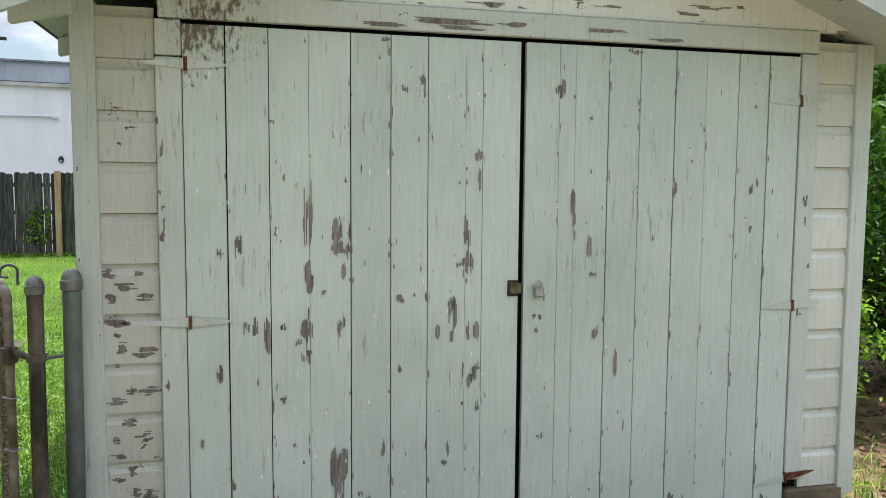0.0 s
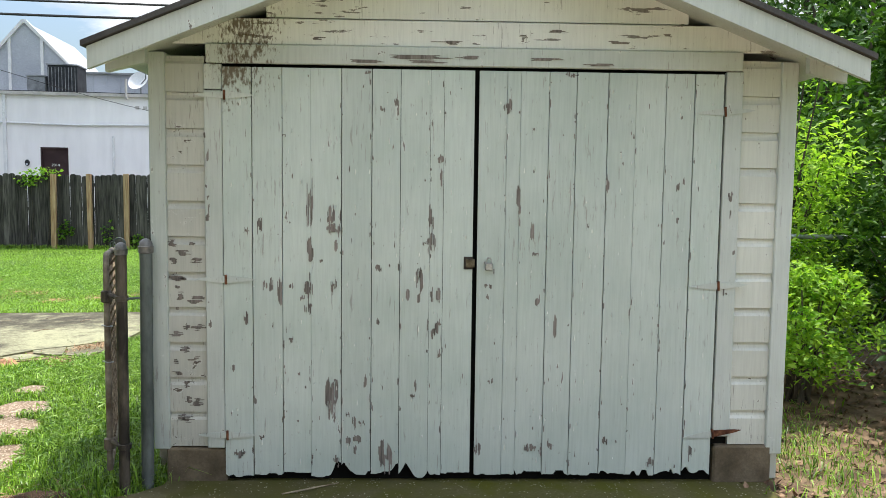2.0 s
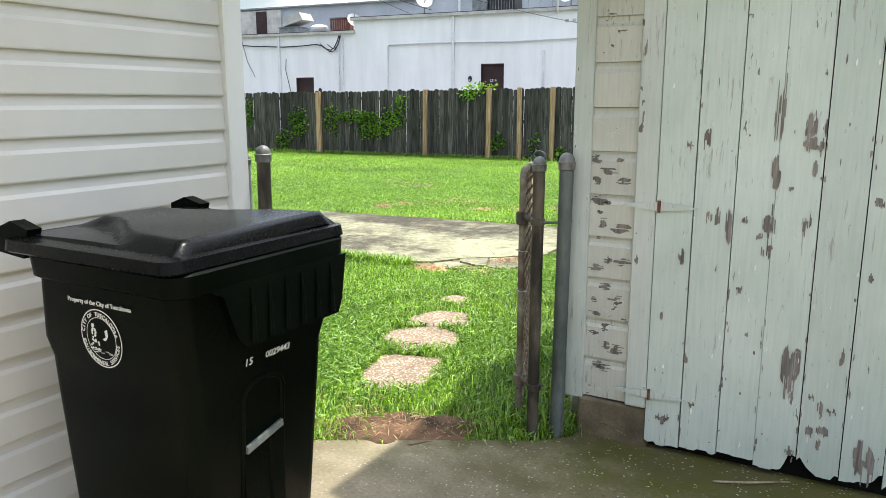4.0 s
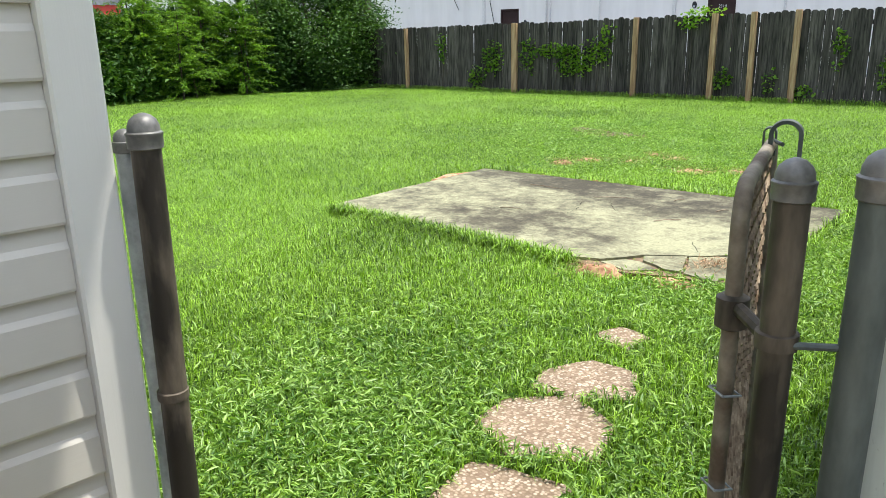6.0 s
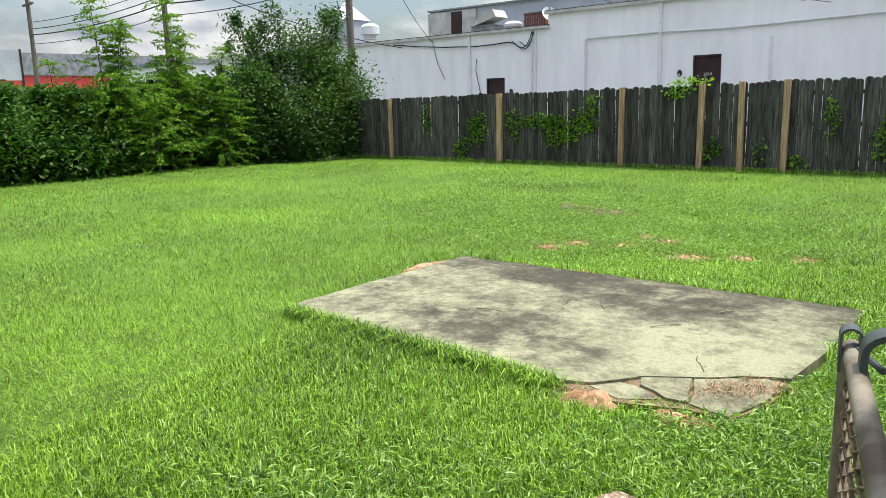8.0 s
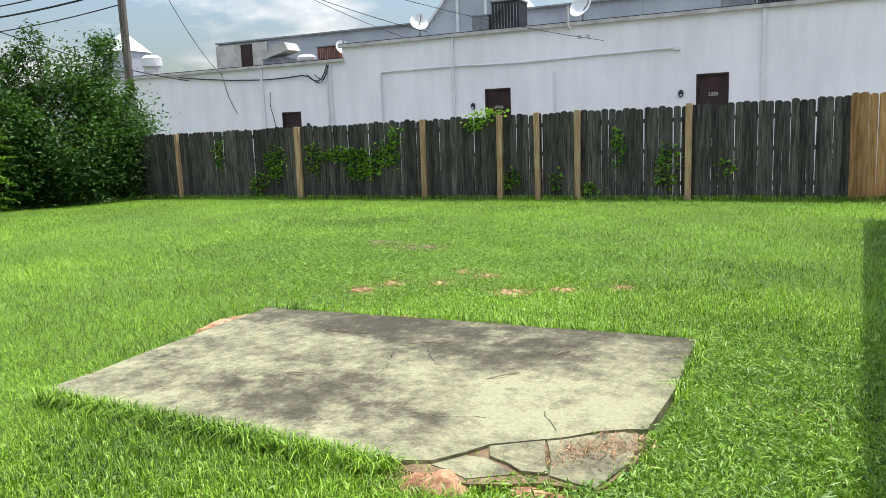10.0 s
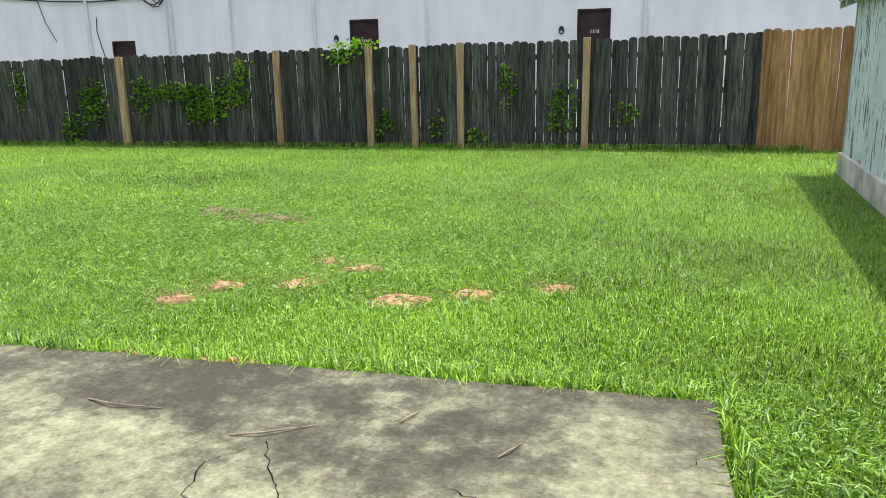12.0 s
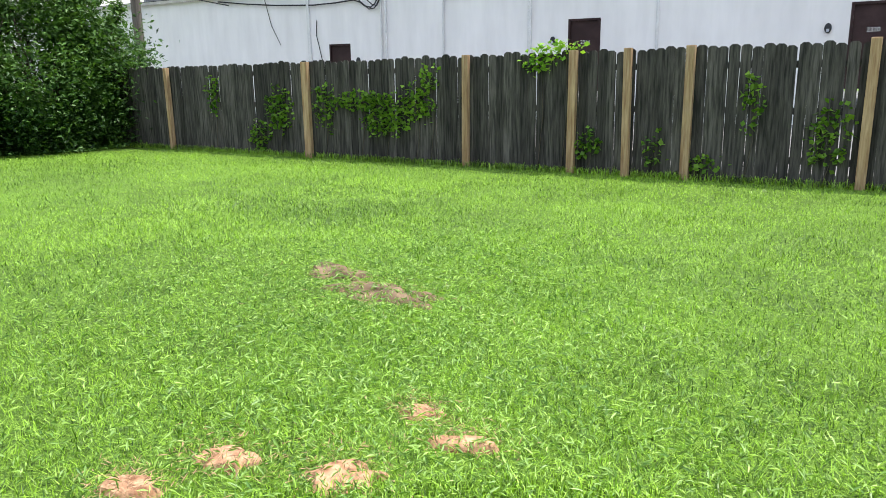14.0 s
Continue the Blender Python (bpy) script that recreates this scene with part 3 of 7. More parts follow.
def leaf_mesh(rng, centres, sizes, flat=0.35, slim=0.45, bend=1.0):
    """Diamond leaves, each four corners bent along the middle, at the given centres."""
    n = len(centres)
    d = rng.normal(size=(n, 3))
    d[:, 2] *= 0.6
    d /= np.linalg.norm(d, axis=1)[:, None]
    up = rng.normal(size=(n, 3)) * flat + np.array([0, 0, 1.0])
    s = np.cross(d, up)
    s /= np.linalg.norm(s, axis=1)[:, None] + 1e-9
    nrm = np.cross(s, d)
    L = sizes[:, None]
    a = centres - d * L * 0.5
    b = centres + s * L * slim * 0.5 + nrm * L * 0.08 * bend
    c = centres + d * L * 0.5 - nrm * L * 0.1 * bend
    e = centres - s * L * slim * 0.5 + nrm * L * 0.08 * bend
    v = np.stack([a, b, c, e], 1).reshape(-1, 3)
    k = np.arange(n)[:, None] * 4
    t = np.concatenate([k + [0, 1, 2], k + [0, 2, 3]], 1).reshape(-1, 3)
    return v, t


def lettering(text, size, m, mat, parent, name="lettering", label=""):
    cu = bpy.data.curves.new(name, "FONT")
    cu.body, cu.size, cu.align_x, cu.extrude = text, size, "CENTER", 0.0008
    tmp = bpy.data.objects.new(name, cu)
    scene.collection.objects.link(tmp)
    me = bpy.data.meshes.new_from_object(tmp.evaluated_get(bpy.context.evaluated_depsgraph_get()))
    bpy.data.objects.remove(tmp)
    me.materials.clear()
    me.materials.append(mat)
    ob = piece(name, me, parent, m)
    return tagged(ob, label)

# ---- ground ----
def ground_sheet():
    fine = [-30 + 0.75 * i for i in range(81)]
    xs = [-900, -300, -120, -60] + fine + [60, 120, 300, 900]
    bm = bmesh.new()
    grid = []
    for x in xs:
        col = []
        for y in xs:
            z = -0.028
            if abs(x) < 31 and abs(y) < 31:
                z += 0.016 * noise.noise(Vector((x * 0.35, y * 0.35, 3.0)))
            col.append(bm.verts.new((x, y, z)))
        grid.append(col)
    for i in range(len(xs) - 1):
        for j in range(len(xs) - 1):
            bm.faces.new((grid[i][j], grid[i + 1][j], grid[i + 1][j + 1], grid[i][j + 1]))
    ob = part("ground", bm, M["turf"], smooth=True)
    return tagged(ob, "bright green mown back-yard lawn with thin spots", "lawn", kind="structure")


ground_sheet()

DRIVE = [(-1.82, 1.94), (-1.46, 2.13), (-1.18, 2.285), (-0.78, 2.52), (-0.57, 2.63), (-0.47, 2.74), (-0.45, 3.0), (2.64, 3.0), (2.62, 2.6), (2.52, 2.2), (2.46, 1.0), (2.42, -9.0), (-1.82, -9.0)]
tagged(part("driveway", prism(bmesh.new(), DRIVE, -0.14, 0.0, "z"), M["driveway"]), "worn damp concrete driveway with pebbles, green algae and painted-in garage shade", "driveway", kind="structure")


def wobble_outline(pts, step, amp, seed):
    """Subdivides a closed outline and roughens it."""
    rng = random.Random(seed)
    out = []
    n = len(pts)
    for i in range(n):
        a, b = Vector(pts[i]), Vector(pts[(i + 1) % n])
        k = max(1, int((b - a).length / step))
        nrm = Vector((-(b - a).y, (b - a).x)).normalized()
        for j in range(k):
            out.append(tuple(a.lerp(b, j / k) + nrm * rng.uniform(-amp, amp) * (1 if j else 0.4)))
    return out


# ---- patio slab in the lawn ----
SLAB = [(-5.47, 5.30), (-4.6, 5.36), (-3.6, 5.43), (-2.97, 5.447), (-2.833, 5.505), (-2.734, 5.658), (-2.678, 5.775), (-2.531, 5.885), (-2.389, 5.993), (-2.27, 6.115), (-2.146, 6.205), (-2.055, 6.25), (-2.06, 6.66), (-2.155, 7.93), (-3.9, 7.76), (-5.73, 7.565)]
patio = thing("patio_slab", (-3.8, 6.6, 0), "mould-stained cracked concrete slab set in the lawn", "slab")
part("slab", prism(bmesh.new(), wobble_outline(SLAB, 0.22, 0.012, 4), -0.10, 0.03, "z"), M["slab"], patio)
BREAKS = [[(-2.665, 5.755), (-2.535, 5.868), (-2.46, 5.925), (-2.318, 5.612), (-2.43, 5.585), (-2.615, 5.665)], [(-2.448, 5.932), (-2.392, 5.975), (-2.275, 6.098), (-2.15, 6.188), (-2.06, 6.135), (-2.035, 5.93), (-2.10, 5.575), (-2.306, 5.606)], [(-2.825, 5.49), (-2.735, 5.635), (-2.64, 5.655), (-2.46, 5.56), (-2.62, 5.44)]]
for q in BREAKS:
    part("broken_corner", prism(bmesh.new(), wobble_outline(q, 0.1, 0.012, int(q[0][0] * -100)), -0.09, 0.027 - 0.005 * BREAKS.index(q), "z"), M["slab"], patio)

part("joint_sand", prism(bmesh.new(), [(-2.98, 5.40), (-2.84, 5.53), (-2.74, 5.67), (-2.68, 5.79), (-2.39, 6.01), (-2.15, 6.23), (-2.03, 6.20), (-2.02, 5.9), (-2.08, 5.55), (-2.30, 5.55), (-2.60, 5.40)], -0.08, 0.012, "z"), M["litter"], patio, "sandy soil in the gaps of the broken corner")


def crack(points, seed, parent):
    rng = random.Random(seed)
    bm = bmesh.new()
    path = []
    for a, b in zip(points, points[1:]):
        for j in range(6):
            p = Vector(a).lerp(Vector(b), j / 6)
            path.append((p.x + rng.uniform(-0.012, 0.012), p.y + rng.uniform(-0.012, 0.012)))
    path.append(points[-1])
    left, right = [], []
    for i, (x, y) in enumerate(path):
        w = 0.0006 + 0.0018 * rng.random()
        left.append(bm.verts.new((x - w, y - w, 0.0315)))
        right.append(bm.verts.new((x + w, y + w, 0.0315)))
    for i in range(len(path) - 1):
        bm.faces.new((left[i], right[i], right[i + 1], left[i + 1]))
    return part("crack", bm, M["dark"], parent)


for k, line in enumerate((
        [(-3.762, 6.386), (-3.805, 6.597), (-3.853, 6.647), (-3.92, 6.85), (-3.777, 7.042), (-3.604, 6.804), (-3.509, 6.723)],
        [(-4.566, 6.068), (-4.38, 6.108), (-4.2, 6.08)], [(-3.183, 6.779), (-3.01, 6.945), (-2.9, 6.93)], [(-2.241, 7.334), (-2.18, 7.459)],
        [(-2.83, 5.66), (-2.678, 5.785)], [(-3.35, 5.95), (-3.05, 5.98), (-2.74, 6.1)], [(-2.6, 6.25), (-2.45, 6.05)])):
    crack(line, k, patio)

# ---- stepping stones ----
STONES = [
    [(-1.50, 2.30), (-1.58, 2.55), (-1.30, 2.76), (-1.02, 2.66), (-1.10, 2.42)],
    [(-1.748, 2.871), (-1.779, 3.034), (-1.835, 3.25), (-1.687, 3.318), (-1.477, 3.378), (-1.426, 3.26), (-1.38, 3.07), (-1.382, 2.914), (-1.604, 2.762)],
    [(-2.00, 3.44), (-2.06, 3.68), (-1.86, 3.89), (-1.60, 3.81), (-1.50, 3.55), (-1.76, 3.37)],
    [(-2.05, 3.84), (-2.11, 4.00), (-2.01, 4.25), (-1.78, 4.26), (-1.67, 4.06), (-1.84, 3.87)],
    [(-2.20, 4.50), (-2.14, 4.68), (-1.96, 4.66), (-1.96, 4.46)],
]
for k, st in enumerate(STONES):
    if k == 0:
        continue
    bm = prism(bmesh.new(), wobble_outline(st, 0.07, 0.014, k), -0.06, -0.006 + 0.003 * k / 5, "z")
    bmesh.ops.bevel(bm, geom=[e for e in bm.edges if e.verts[0].co.z > -0.02 and e.verts[1].co.z > -0.02], offset=0.008, segments=1, affect="EDGES")
    ob = part("stepping_stone", bm, M["stone"])
    tagged(ob, "tan exposed-aggregate stepping stone sunk in the grass", "stepping stone", "stepping stones through the gate")


def mound(name, cx, cy, rx, ry, h, mat, seed, label, category, turn=0.0, base=-0.012):
    rng = random.Random(seed)
    bm = bmesh.new()
    rings, n = 6, 26
    prev = None
    centre = bm.verts.new((cx, cy, base + h))
    off = [rng.uniform(0.1, 1.5) for _ in range(n)]
    off = [(off[k - 1] + 2 * off[k] + off[(k + 1) % n]) / 4 for k in range(n)]
    for i in range(1, rings + 1):
        f = i / rings
        ring = []
        for k in range(n):
            a = 2 * math.pi * k / n
            s = f * (0.6 * off[k] + 0.4)
            x, y = rx * s * math.cos(a), ry * s * math.sin(a)
            x, y = x * math.cos(turn) - y * math.sin(turn), x * math.sin(turn) + y * math.cos(turn)
            z = base + h * (1 - f * f) + (0.9 * h * noise.noise(Vector((x * 9 + seed, y * 9, 1))) if i < rings else -0.02)
            ring.append(bm.verts.new((cx + x, cy + y, z)))
        for k in range(n):
            if prev is None:
                bm.faces.new((centre, ring[k], ring[(k + 1) % n]))
            else:
                bm.faces.new((prev[k], ring[k], ring[(k + 1) % n], prev[(k + 1) % n]))
        prev = ring
    return tagged(part(name, bm, mat, smooth=True), label, category, kind="stuff")


mound("bare_soil", -1.16, 2.46, 0.44, 0.25, 0.02, M["soil"], 3, "bare reddish soil and dead grass by the gate", "soil", 0.5)
DIRT = [(-5.35, 8.95, 0.16), (-4.86, 9.13, 0.22), (-4.62, 9.62, 0.15), (-4.08, 8.97, 0.24), (-3.64, 9.22, 0.17), (-3.15, 9.47, 0.15), (-5.46, 8.60, 0.14), (-4.95, 9.75, 0.12)]
for k, (x, y, r) in enumerate(DIRT):
    mound("clod", x, y, r * 1.0, r * 0.58, 0.020, M["thatch"], 20 + k, "reddish tan clump of dead grass and clay", "soil clod", 0.4)
mound("bare_soil", -6.35, 11.12, 0.66, 0.24, 0.030, M["litter"], 31, "worn brown bare patch in the lawn", "soil", 0.1)
mound("bare_soil", -7.05, 11.35, 0.42, 0.18, 0.022, M["litter"], 32, "worn brown bare patch in the lawn", "soil", -0.1)
for k, (x, y, rx_, ry_, a) in enumerate(((-5.78, 7.1, 0.34, 0.07, 1.45), (-5.0, 7.70, 0.16, 0.06, 0.1), (-4.45, 7.76, 0.3, 0.05, 0.1), (-2.75, 5.40, 0.22, 0.10, 0.3), (-2.25, 5.45, 0.22, 0.08, 0.1))):
    mound("bare_soil", x, y, rx_, ry_, 0.035, M["thatch"], 40 + k, "orange clay exposed along the slab edge", "soil", a)
BARE_SPOTS = [(-5.8, 7.1, 0.18), (-5.0, 7.72, 0.14), (-4.45, 7.78, 0.14), (-2.7, 5.38, 0.15), (-6.35, 11.12, 0.42), (-7.05, 11.35, 0.34), (-5.9, 11.15, 0.25), (-6.7, 9.85, 0.2), (-1.55, 3.0, 0.25), (-8.2, 5.6, 0.2), (-7.8, 8.8, 0.15), (-2.3, 5.25, 0.22), (-5.6, 5.1, 0.15)]

# ---- garage ----
SKEW = -0.0117
FRONT = 2.80


def skewed(bm):
    for v in bm.verts:
        v.co.x += SKEW * max(0.0, v.co.y - FRONT)
    return bm


garage = thing("garage", (1.1, FRONT, 0), "long old wooden garage with peeling pale grey-green paint", "garage", kind="structure")
ROOF_X, RIDGE, PITCH = 1.79, 2.87, 0.404


def roof_z(x):
    return RIDGE - PITCH * abs(x - 1.1)


# walls: left side, back, right side, and the framing behind the front
part("wall_side", skewed(boxed(-0.52, -0.42, FRONT + 0.05, 15.6, 0.24, 2.14)), M["side_wall"], garage, "pale blue-grey flaking weathered wood wall")
part("wall_side", skewed(boxed(2.62, 2.72, FRONT + 0.05, 15.6, 0.0, 2.14)), M["siding_paint"], garage)
part("wall_back", skewed(prism(bmesh.new(), [(-0.52, 0), (2.72, 0), (2.72, 2.14), (1.1, 2.78), (-0.52, 2.14)], 15.5, 15.6, "y")), M["side_wall"], garage)
# near-black sheet paints in the darkness seen through the door gaps
part("front_backing", prism(bmesh.new(), [(-0.44, 0.0), (2.64, 0.0), (2.64, 2.10), (1.1, 2.72), (-0.44, 2.10)], FRONT + 0.035, FRONT + 0.05, "y"), M["dark"], garage, "black sheet that paints the unlit interior behind the gaps")
for a, b in ((2.95, 6.1), (6.11, 9.2), (9.21, 12.1), (12.11, 13.9), (13.91, 15.62)):
    part("foundation_block", skewed(boxed(-0.56, -0.40, a, b - 0.012, -0.2, 0.25, 0.008)), M["foundation"], garage, "stained white concrete foundation")
part("foundation_block", boxed(-0.47, -0.16, FRONT - 0.005, FRONT + 0.12, -0.1, 0.17, 0.01), M["block"], garage, "mossy brown block footing")
part("foundation_block", boxed(2.36, 2.665, FRONT - 0.005, FRONT + 0.12, -0.1, 0.195, 0.01), M["block"], garage, "mossy brown block footing")

# drop siding, one board a course
SIDING = [(0.0, 0.0), (-0.021, 0.003), (-0.021, 0.142), (-0.012, 0.156), (-0.008, 0.170), (-0.008, 0.183), (0.0, 0.183)]


def course(x0, x1, z, mat, h=0.18):
    bm = prism(bmesh.new(), [(FRONT + 0.034 + y, z + v * h / 0.183) for y, v in SIDING], x0, x1, "x")
    return part("siding_board", bm, mat, garage)


for k in range(11):
    course(-0.452, -0.262, 0.175 + 0.18 * k, M["siding_worn"])
    course(2.436, 2.662, 0.195 + 0.18 * k, M["siding_paint"])
for k in range(3):
    z = 2.345 + 0.18 * k
    half = min(1.56, (RIDGE - z - 0.10) / PITCH)
    course(1.1 - half, 1.1 + half, z, M["header_paint"])
part("corner_board", boxed(-0.532, -0.452, FRONT - 0.004, FRONT + 0.075, 0.165, 2.17, 0.004), M["trim_paint"], garage)
part("corner_board", boxed(2.634, 2.717, FRONT - 0.004, FRONT + 0.075, 0.15, 2.17, 0.004), M["trim_paint"], garage)
part("frieze_board", boxed(-0.448, 2.658, FRONT - 0.002, FRONT + 0.03, 2.212, 2.340, 0.004), M["header_paint"], garage, "peeling horizontal board above the doors")
part("header_trim", boxed(-0.245, 2.425, FRONT - 0.020, FRONT + 0.012, 2.118, 2.210, 0.004), M["trim_paint"], garage)
part("jamb_board", boxed(-0.258, -0.170, FRONT - 0.012, FRONT + 0.014, 0.175, 1.985, 0.004), M["trim_paint"], garage)
part("jamb_board", boxed(-0.258, -0.170, FRONT - 0.012, FRONT + 0.014, 1.990, 2.114, 0.004), M["trim_paint"], garage)
part("jamb_board", boxed(2.348, 2.435, FRONT - 0.012, FRONT + 0.014, 0.245, 2.114, 0.004), M["trim_paint"], garage)

# roof: deck, fascia, rafter tails, shingles
for side in (-1, 1):
    def rx(d, side=side):
        return 1.1 + side * d
    out = [(rx(0), RIDGE), (rx(ROOF_X), RIDGE - PITCH * ROOF_X), (rx(ROOF_X), RIDGE - PITCH * ROOF_X - 0.025), (rx(0), RIDGE - 0.028)]
    part("roof_deck", skewed(prism(bmesh.new(), out, 2.42, 15.9, "y")), M["shingle"], garage, "dark shingle roof")
    out = [(rx(0), RIDGE - 0.03), (rx(ROOF_X - 0.02), RIDGE - PITCH * (ROOF_X - 0.02) - 0.03), (rx(ROOF_X - 0.02), RIDGE - PITCH * (ROOF_X - 0.02) - 0.13), (rx(0), RIDGE - 0.15)]
    part("rake_board", prism(bmesh.new(), out, 2.44, 2.465, "y"), M["trim_paint"], garage, "painted sloping board at the gable edge")
    part("rake_board", skewed(prism(bmesh.new(), out, 15.86, 15.885, "y")), M["trim_paint"], garage)
    out = [(rx(0), RIDGE - 0.032), (rx(ROOF_X - 0.03), RIDGE - PITCH * (ROOF_X - 0.03) - 0.032), (rx(ROOF_X - 0.03), RIDGE - PITCH * (ROOF_X - 0.03) - 0.048), (rx(0), RIDGE - 0.05)]
    part("soffit", skewed(prism(bmesh.new(), out, 2.47, 15.85, "y")), M["trim_paint"], garage)
    for k in range(22):
        y = 2.62 + 0.61 * k
        d0, d1 = ROOF_X - 0.21, ROOF_X - 0.025
        out = [(rx(d0), roof_z(rx(d0)) - 0.052), (rx(d1), roof_z(rx(d1)) - 0.052), (rx(d1), roof_z(rx(d1)) - 0.115), (rx(d0), roof_z(rx(d0)) - 0.145)]
        part("rafter_tail", skewed(prism(bmesh.new(), out, y, y + 0.04, "y")), M["trim_paint"], garage)

# side window
win = thing("window_1", (-0.63, 12.6, 1.5), "old white six-pane sash window in the flaking wall", "window", kind="structure")
for y0, y1, z0, z1 in ((12.0, 12.07, 0.93, 1.96), (13.02, 13.09, 0.93, 1.96), (12.07, 13.02, 0.93, 1.0), (12.07, 13.02, 1.89, 1.96), (12.07, 13.02, 1.42, 1.48)):
    part("window_frame", skewed(boxed(-0.545, -0.50, y0, y1, z0, z1, 0.003)), M["vinyl_trim"], win)
for z0, z1 in ((1.0, 1.42), (1.48, 1.89)):
    part("pane", skewed(boxed(-0.528, -0.523, 12.07, 13.02, z0, z1)), M["glass"], win)
    for k in (1, 2):
        y = 12.07 + 0.95 * k / 3
        part("muntin", skewed(boxed(-0.54, -0.529, y - 0.012, y + 0.012, z0, z1)), M["vinyl_trim"], win)
    zc = (z0 + z1) / 2
    part("muntin", skewed(boxed(-0.541, -0.5295, 12.07, 13.02, zc - 0.012, zc + 0.012)), M["vinyl_trim"], win)
part("window_sill", skewed(boxed(-0.58, -0.50, 11.97, 13.12, 0.89, 0.928, 0.004)), M["trim_paint"], win)

# ---- garage doors: plank leaves ----
LEFT = [-0.168, -0.022, 0.128, 0.270, 0.423, 0.574, 0.717, 0.866, 0.934, 1.086]
RIGHT = [1.106, 1.247, 1.316, 1.458, 1.595, 1.754, 1.895, 2.046, 2.190, 2.338]
JOINTS = (0.0018, 0.0026, 0.0018, 0.0008, 0.0022, 0.0020, 0.0016, 0.0008, 0.0011, 0.0017)


def plank(x0, x1, z_top, z_bot, seed, deep, parent):
    """A board with a rotted, ragged foot; deep: how far the rot bites upwards."""
    rng = random.Random(seed)
    n = max(5, int((x1 - x0) / 0.012))
    foot, bite = [], 0.006
    for i in range(n + 1):
        f = i / n
        if rng.random() < 0.6:
            bite = rng.uniform(0.0, 0.010) if rng.random() < 0.75 else rng.uniform(0.012, 0.032)
        up = bite
        if deep:
            up += deep[1] * max(0.0, 1 - abs(f - deep[0]) / deep[2]) * rng.uniform(0.8, 1.15)
        foot.append((x0 + (x1 - x0) * f, z_bot + up))
    outline = foot + [(x1, z_top), (x0, z_top)]
    dy = rng.uniform(-0.0015, 0.0015)
    return part("plank", prism(bmesh.new(), outline, FRONT - 0.012 + dy, FRONT + 0.010 + dy), M["door_paint"], parent)


def rag(bm_list, parent):
    for bm in bm_list:
        part("bare_patch", bm, M["bare_wood"], parent, "paint peeled to grey wood")


def peeled(seed, x, z, w, h, lie=False, at=0.0146, bm=None):
    """A flake-shaped area without paint: slivers side by side that end unevenly along the grain."""
    rng = random.Random(seed)
    bm = bm or bmesh.new()
    w *= 1.15
    n = max(3, int(w / 0.0035))
    y = FRONT - at - 0.0004 * (seed % 5)
    top = bot = 0.6
    drift = rng.uniform(-0.25, 0.25) * h
    for i in range(n):
        f = (i + 0.5) / n
        body = 0.5 * h * max(0.4, 1.0 - abs(2 * f - 1) ** 3 * 0.5)
        if rng.random() < 0.55:
            top = rng.choice((0.2, 0.5, 0.8, 1.0, 1.25)) * rng.uniform(0.85, 1.1)
        if rng.random() < 0.55:
            bot = rng.choice((0.2, 0.5, 0.8, 1.0, 1.25)) * rng.uniform(0.85, 1.1)
        if n > 4 and rng.random() < 0.08:
            continue
        x0, x1 = x - w / 2 + w * i / n, x - w / 2 + w * (i + 1) / n
        lean_ = drift * (f - 0.5)
        hi, lo = z + body * top + lean_, z - body * bot + lean_
        mid = (x0 + x1) / 2 + rng.uniform(-0.3, 0.3) * w / n
        corners = [(x0, lo + 0.12 * body), (mid, lo), (x1, lo + 0.10 * body), (x1, hi - 0.15 * body), (mid, hi), (x0, hi - 0.08 * body)]
        if lie:
            corners = [(x + cz - z, z + cx - x) for cx, cz in corners]
        bm.faces.new([bm.verts.new((cx, y, cz)) for cx, cz in corners])
    return bm


def strap_hinge(x, z, parent, rusty=False, half=0.155, tilt=0.0):
    hb = thing("strap_hinge", (x, FRONT - 0.016, z), "", "hinge", m=Matrix.Translation((x, FRONT - 0.0165, z)) @ Euler((0, tilt, 0)).to_matrix().to_4x4())
    hb.parent = parent
    hb.matrix_basis = PLACE[parent].inverted() @ PLACE[hb]
    for s in (-1, 1):
        bm = prism(bmesh.new(), [(0.006 * s, -0.018), (half * 0.75 * s, -0.008), (half * s, 0.0), (half * 0.75 * s, 0.008), (0.006 * s, 0.018)], -0.002, 0.002)
        bm.transform(PLACE[hb])
        part("leaf", bm, M["rust"] if rusty and s > 0 else M["trim_paint"], hb)
    bm = tube(bmesh.new(), [(0, -0.003, -0.024), (0, -0.003, 0.024)], 0.0065, 8)
    bm.transform(PLACE[hb])
    part("knuckle", bm, M["rust"], hb, "rusty hinge pin")
    return hb


doors = []
for name, cuts, label in (("door_1", LEFT, "left-hung garage door leaf of peeling pale grey-green planks"), ("door_2", RIGHT, "right-hung garage door leaf of peeling pale grey-green planks")):
    d = thing(name, (cuts[0], FRONT, 0.0), label.replace("left-hung ", "").replace("right-hung ", ""), "garage door", kind="structure")
    doors.append(d)
    bites = {3: (0.9, 0.11, 0.25), 4: (0.1, 0.05, 0.4), 5: (0.95, 0.05, 0.3), 6: (0.25, 0.07, 0.35)} if name == "door_1" else {7: (0.5, 0.02, 0.5), 8: (0.15, 0.06, 0.2)}
    for k in range(len(cuts) - 1):
        gap, gap_end = (JOINTS[k], JOINTS[k + 1]) if name == "door_1" else (JOINTS[9 - k], JOINTS[8 - k])
        lift = 0.022 + (0.010 * (k % 3) if name == "door_1" else 0.014)
        plank(cuts[k] + gap, cuts[k + 1] - gap_end, 2.100, lift, 70 * len(name) + k + (500 if name == "door_2" else 0), bites.get(k), d)
for z in (1.962, 1.045, 0.245):
    strap_hinge(-0.155, z, doors[0])
